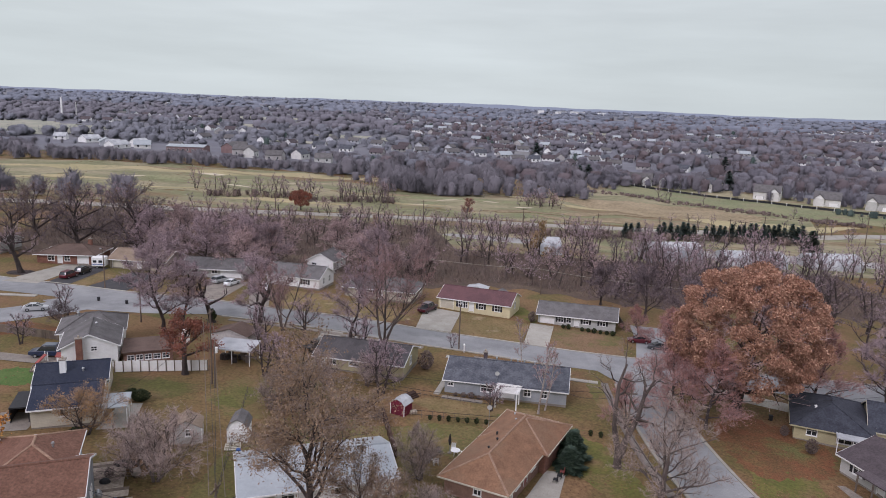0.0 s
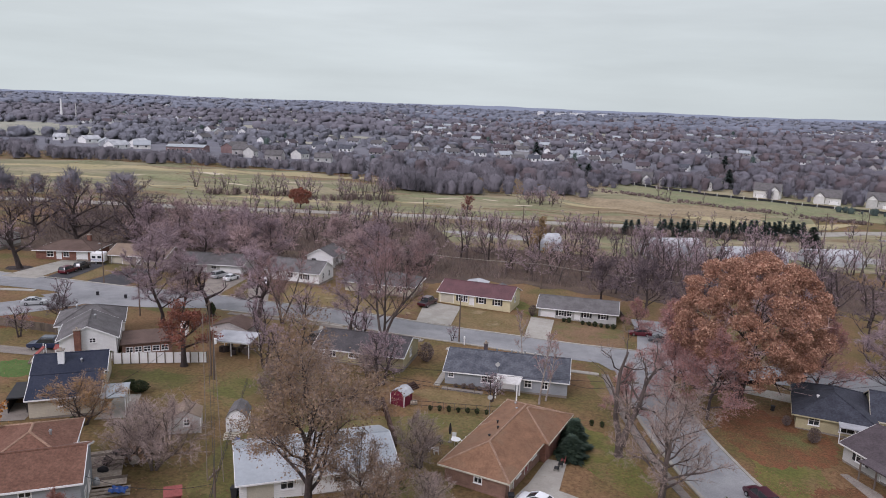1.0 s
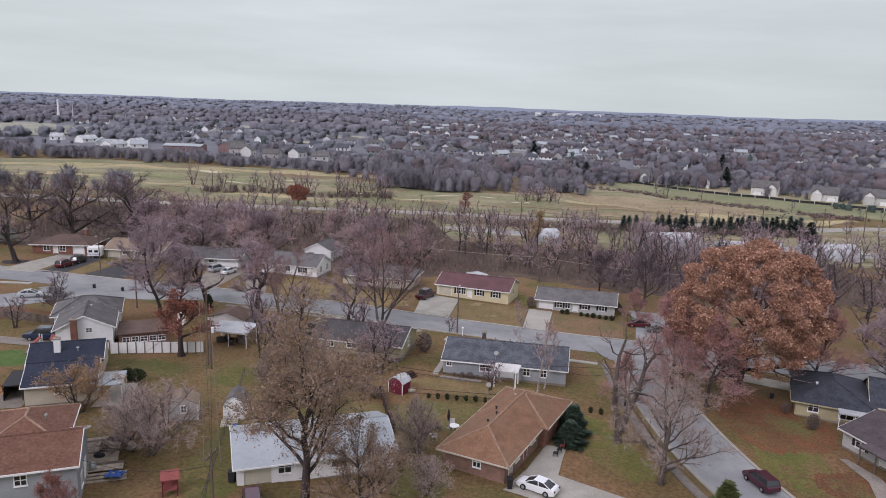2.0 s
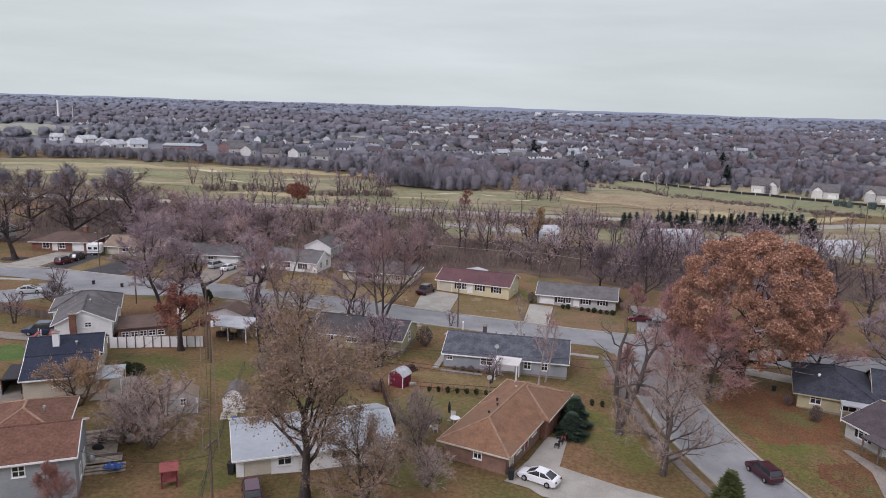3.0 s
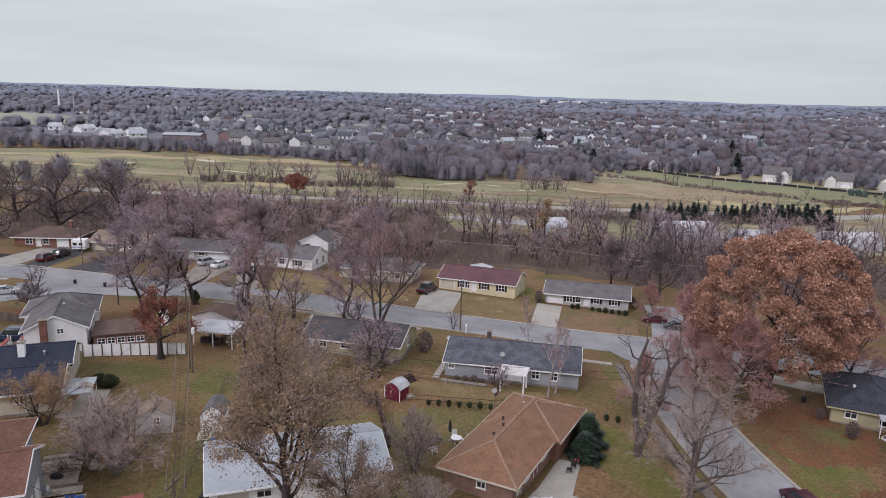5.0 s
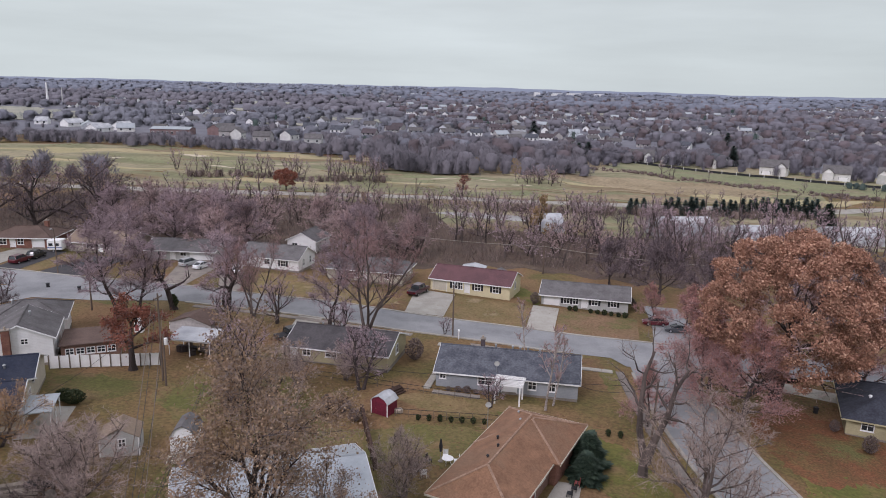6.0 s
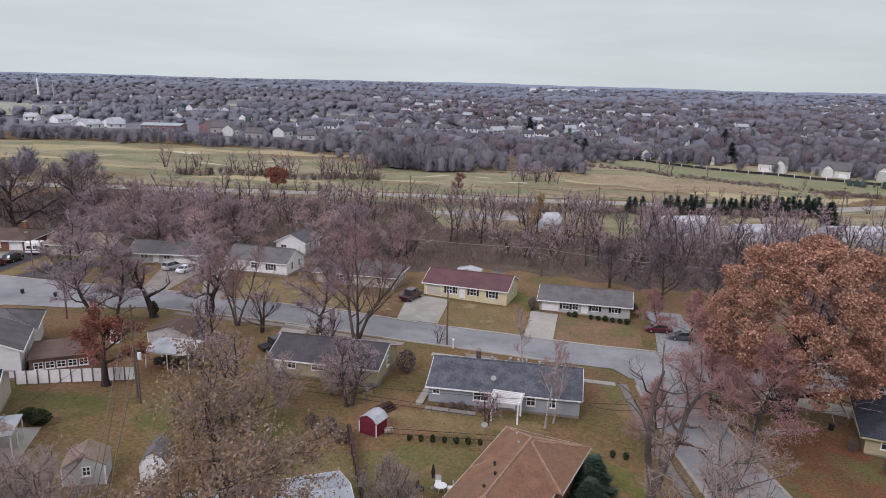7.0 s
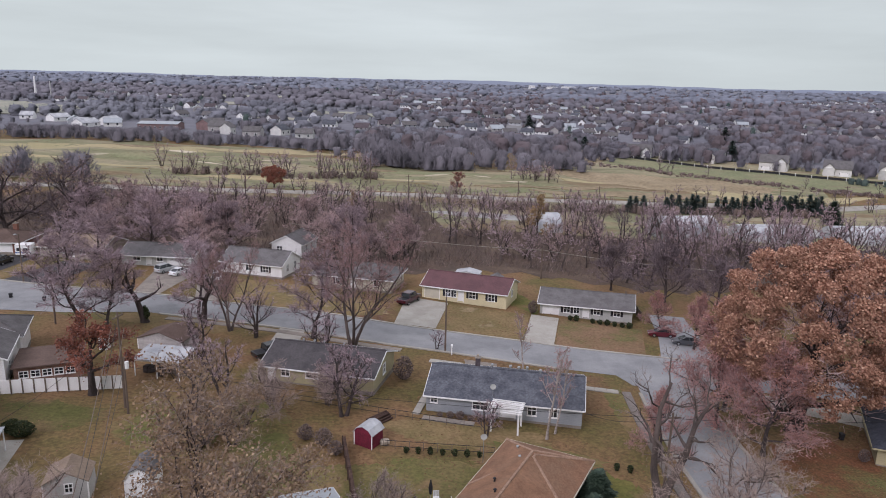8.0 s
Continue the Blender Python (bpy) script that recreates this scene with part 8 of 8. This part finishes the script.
    def bin_at(x, y, label, mat="dark", h=1.1, size=1.0):
        b = thing("trash_bin", label, "bin", Matrix.Translation((x, y, ground(x, y) + 0.05)), "wheeled bins")
        b.scale = (size, size, size)
        bm = bmesh.new()
        lo, hi = [(-0.24, -0.26), (0.24, -0.26), (0.24, 0.26), (-0.24, 0.26)], [(-0.3, -0.33), (0.3, -0.33), (0.3, 0.33), (-0.3, 0.33)]
        a, c = [bm.verts.new((*p, 0.05)) for p in lo], [bm.verts.new((*p, h)) for p in hi]
        for i in range(4):
            bm.faces.new((a[i], a[(i + 1) % 4], c[(i + 1) % 4], c[i]))
        bm.faces.new(a[::-1])
        bm.faces.new(c)
        part("body", bm, M[mat], b)
        part("lid", boxed(-0.33, 0.33, -0.36, 0.38, h, h + 0.07), M[mat], b)
        for s in (-1, 1):
            bm = bmesh.new()
            tube(bm, (0.2 * s, 0.26, 0.12), (0.28 * s, 0.26, 0.12), 0.12, 0.12, 10)
            part("wheel", bm, M["rubber"], b)

    for x, y in ((-66.5, 133.6), (-60.7, 132.8)):
        bin_at(x, y, "dark wheeled bin standing on the street", "dark", 1.0, 0.7)
    bin_at(-19.7, 64.4, "dark wheeled bin beside a cream house")
    bin_at(-19.6, 65.4, "dark wheeled bin beside a cream house")
    bin_at(7.9, 66.6, "black wheeled bin at a garage corner")
    bin_at(48.4, 96.9, "black wheeled bin beside a driveway", "dark", 1.0, 0.75)
    br = thing("barrel", "blue plastic barrel by a shed", "barrel", Matrix.Translation((-22.6, 75.6, ground(-22.6, 75.6))))
    bm = bmesh.new()
    tube(bm, (0, 0, 0), (0, 0, 0.45), 0.28, 0.31, 12)
    tube(bm, (0, 0, 0.45), (0, 0, 0.9), 0.31, 0.28, 12)
    part("drum", bm, M["blue_paint"], br)
    mb = thing("mailbox", "white mailbox on a post by the kerb", "mailbox", Matrix.Translation((4.3, 117.8, ground(4.3, 117.8))))
    part("post", boxed(-0.08, 0.08, -0.08, 0.08, -0.2, 1.2), M["white"], mb)
    part("box", boxed(-0.14, 0.14, -0.3, 0.3, 1.2, 1.5, bevel=0.04), M["white"], mb)
    cab = thing("cabinet", "white upright cabinet with a red panel", "cabinet", Matrix.Translation((-42.4, 113.6, ground(-42.4, 113.6))))
    part("body", boxed(-0.55, 0.55, -0.5, 0.5, 0.0, 2.2, bevel=0.04), M["white"], cab)
    part("panel", boxed(-0.45, 0.1, -0.52, -0.495, 0.3, 1.3), M["faded_red"], cab)
    # patio set with a folded umbrella
    um = thing("patio_umbrella", "folded dark patio umbrella", "umbrella", Matrix.Translation((1.7, 79.8, ground(1.7, 79.8))))
    bm = bmesh.new()
    tube(bm, (0, 0, 0), (0, 0, 2.5), 0.03, 0.03, 6)
    part("pole", bm, M["steel"], um)
    bm = bmesh.new()
    tube(bm, (0, 0, 1.1), (0, 0, 1.7), 0.12, 0.2, 8)
    tube(bm, (0, 0, 1.7), (0, 0, 2.5), 0.2, 0.05, 8)
    part("cloth", bm, M["dark"], um)
    bm = bmesh.new()
    tube(bm, (0, 0, 0), (0, 0, 0.1), 0.3, 0.25, 10)
    part("base", bm, M["old_concrete"], um)
    tb = thing("patio_table", "round white patio table", "table", Matrix.Translation((2.4, 79.2, ground(2.4, 79.2))))
    bm = bmesh.new()
    tube(bm, (0, 0, 0.7), (0, 0, 0.74), 0.6, 0.6, 14)
    part("tabletop", bm, M["white"], tb)
    for k in range(3):
        a = 2.1 * k
        bm = bmesh.new()
        tube(bm, (0.1 * math.cos(a), 0.1 * math.sin(a), 0.7), (0.4 * math.cos(a), 0.4 * math.sin(a), 0), 0.025, 0.025, 5)
        part("leg", bm, M["white"], tb)

    def chair_at(x, y, turn, mat):
        ch = thing("patio_chair", "slatted garden chair on a patio", "chair", Matrix.Translation((x, y, ground(x, y))) @ pose(0, 0, 0, 0, 0, turn), "patio chairs")
        part("seat", boxed(-0.28, 0.28, -0.26, 0.26, 0.4, 0.45), M[mat], ch)
        for k in range(4):
            part("back_slat", boxed(-0.27 + 0.14 * k, -0.15 + 0.14 * k, 0.24, 0.28, 0.45, 1.0), M[mat], ch)
        for sx in (-0.25, 0.25):
            for sy in (-0.23, 0.23):
                part("leg", boxed(sx - 0.025, sx + 0.025, sy - 0.025, sy + 0.025, 0, 0.4), M[mat], ch)

    for x, y, a, mt in ((3.3, 79.4, -90, "white"), (2.2, 80.3, 0, "white"), (0.5, 79.2, 60, "dark"), (-0.6, 77.2, 40, "white"), (0.1, 76.6, 190, "white"), (14.4, 75.6, 250, "dark"), (14.9, 76.6, 250, "faded_red"), (13.8, 74.6, 250, "dark")):
        chair_at(x, y, a, mt)

    def dish(x, y, z, pole=1.2):
        d = thing("satellite_dish", "grey satellite dish on a short mast", "dish", Matrix.Translation((x, y, z)))
        bm = bmesh.new()
        tube(bm, (0, 0, -pole), (0, 0, 0), 0.035, 0.035, 6)
        part("mast", bm, M["steel"], d)
        bm = bmesh.new()
        rings = []
        for i in range(4):
            q = 0.34 * i / 3
            rings.append([bm.verts.new((q * math.cos(2 * math.pi * k / 14), -0.08 - 0.45 * q * q + 0.2 * q * math.sin(2 * math.pi * k / 14) * 0, q * math.sin(2 * math.pi * k / 14) + 0.15)) for k in range(14)] if i else [bm.verts.new((0, -0.08, 0.15))])
        for k in range(14):
            bm.faces.new((rings[0][0], rings[1][k], rings[1][(k + 1) % 14]))
            for i in (1, 2):
                bm.faces.new((rings[i][k], rings[i + 1][k], rings[i + 1][(k + 1) % 14], rings[i][(k + 1) % 14]))
        part("reflector", bm, M["light_siding"], d, smooth=True)
        bm = bmesh.new()
        tube(bm, (0, -0.1, -0.25), (0, -0.6, 0.1), 0.02, 0.02, 5)
        part("feed_arm", bm, M["steel"], d)

    dish(6.9, 87.8, 2.7, 2.8)
    dish(8.6, 98.6, 3.2, 1.0)

    # wooden fences
    board_fence("dark weathered board fence on a bank", (-77.5, 112.6), (-61.5, 109.6), 7, 1.5, "fence_wood", 6)
    board_fence("brown board fence beside a grey house", (37.2, 139.2), (37.8, 152.0), 5, 1.6, "fence_wood", 6)
    board_fence("white rail fence along a side drive", (-80.0, 107.0), (-70.5, 106.4), 5, 1.0, "white", 1, rise=0.55)
    for lb, A, B, n in (("low wire fence behind clipped bushes", (-3.5, 89.9), (8.2, 89.5), 8), ("dark wire fence across the back yards", (-14.0, 99.6), (7.2, 95.3), 11), ("dark wire fence beside a garden strip", (-21.2, 60.0), (-26.6, 94.0), 14)):
        wf = thing("wire_fence", lb, "fence", Matrix.Identity(4))
        pts = span_points(A, B, n)
        post_line(wf, pts, h=1.0, w=0.06, mat="fence_wood")
        for z in (0.35, 0.95):
            for a, b in zip(pts, pts[1:]):
                bm = bmesh.new()
                tube(bm, (*a, ground(*a) + z), (*b, ground(*b) + z), 0.03, 0.03, 4)
                part("strand", bm, M["dark"], wf)
    board_fence("dark brown weathered board fence between yards", (-7.4, 89.6), (-4.8, 77.5), 6, 1.25, "dark_fence", 6, depth=0.3)
    # poles and wires
    utility_pole("wooden utility pole behind a yellow house", 23.6, 164.8, 6.4, 1.8, 5, r=0.2)
    utility_pole("wooden street lamp pole by the kerb", 3.4, 118.9, 8.2, 0, 80, lamp=True)
    utility_pole("leaning wooden utility pole by the sidewalk", 24.3, 84.9, 7.9, 1.6, 10, lean=1.5)
    utility_pole("wooden utility pole with a pale transformer", -31.5, 95.0, 6.6, 0, 0, can=True)
    utility_pole("tall dark wooden utility pole at a fence", -32.4, 96.4, 11.2, 1.8, 80)
    utility_pole("wooden utility pole in a back yard", -18.6, 55.4, 8.0, 1.8, 80)
    utility_pole("wooden utility pole beside a house", -53.5, 122.3, 8.5, 1.6, 20)
    utility_pole("wooden street lamp pole at a corner", -69.5, 142.6, 8.6, 0, 270, lamp=True)
    for x, y, h in ((125, 276, 10.5), (110, 272, 9), (150, 278, 12), (118, 277, 8), (170, 284, 12), (96, 268, 8), (30, 268, 8), (-8, 270, 8), (-24, 300, 10), (-64, 268, 8), (60, 276, 7), (200, 290, 12)):
        utility_pole("wooden utility pole along the highway", x, y, h, 2.2, 10, r=0.2)
    wires = [((-33.2, 97.6, 10.2), (-18.6, 55.4, 8.6)), ((-18.6, 55.4, 8.6), (-8, 10, 9.0)), ((-31.5, 95, 6.6), (-18.6, 55.4, 7.4)), ((-33.2, 97.6, 10.2), (-53.5, 122.3, 9.2)), ((23.6, 164.8, 3.8), (-30, 176, 6.0)), ((23.6, 164.8, 3.8), (70, 150, 3.5)), ((-31.5, 95, 6.5), (24.3, 84.9, 6.6)), ((24.3, 84.9, 6.6), (60, 90, 5.5)), ((24.3, 84.9, 6.9), (18.2, 94, 2.6)), ((-33.2, 97.6, 9.8), (-41, 84, 4.0)), ((-18.6, 55.4, 8.0), (-32, 60, 5.6))]
    for a, b in wires:
        wire(a, b, 0.9, 0.04 if a[1] > 150 else 0.022, "concrete" if a[1] > 150 else "dark")
    wire((-32.4, 97.6, 9.8), (-17.8, 55.4, 8.2), 0.9, 0.035, "fence_wood")
    wire((-33.8, 97.6, 9.8), (-19.2, 55.4, 8.2), 0.9, 0.04, "fence_wood")


# ---------------------------------------------------------------- sidewalks, slab by slab
def slab_walk(line, width, label, mat="concrete", step=1.5):
    walk_ob = thing("pavement", label, "pavement", Matrix.Identity(4), kind="structure")
    pts, carry = [line[0]], 0.0
    for a, b in zip(line, line[1:]):
        d = math.hypot(b[0] - a[0], b[1] - a[1])
        t = step - carry
        while t <= d:
            pts.append((a[0] + (b[0] - a[0]) * t / d, a[1] + (b[1] - a[1]) * t / d))
            t += step
        carry = d - (t - step)
    for a, b in zip(pts, pts[1:]):
        ang = math.atan2(b[1] - a[1], b[0] - a[0])
        cx, cy = (a[0] + b[0]) / 2, (a[1] + b[1]) / 2
        slope = math.atan2(ground(*b) - ground(*a), step)
        me = SLABS.get((width, mat)) or SLABS.setdefault((width, mat), soup("slab", *cube_data(step - 0.03, width, 0.14), M[mat]))
        meshed("slab", me, walk_ob, at=Matrix.Translation((cx, cy, ground(cx, cy) + 0.05)) @ Matrix.Rotation(ang, 4, "Z") @ Matrix.Rotation(-slope, 4, "Y"))


SLABS = {}
build_vehicles()
build_yards()
low = [p for p in SIDE if 52 < p[1] < 108]
slab_walk(sides(low, -5.9), 1.1, "weathered concrete slab sidewalk along a side street", "worn_walk")
near = [p for p in MAIN if -40 < p[0] < 1]
slab_walk(sides(near, -6.2), 1.2, "pale concrete slab sidewalk along the street", "old_concrete")
slab_walk([(-95, 132.2), (-77.5, 133.6)], 1.3, "pale concrete slab sidewalk at a corner")
slab_walk([(0.6, 97.6), (7.8, 96.2)], 1.0, "concrete slab path behind a house", "old_concrete")
slab_walk([(-0.2, 98.4), (1.6, 106.5)], 0.9, "concrete slab path beside a house")
slab_walk([(1.2, 115.0), (6.0, 114.0)], 1.1, "concrete slab path by the street")
slab_walk([(19.6, 108.6), (26.0, 107.4)], 1.1, "concrete slab path by the street")
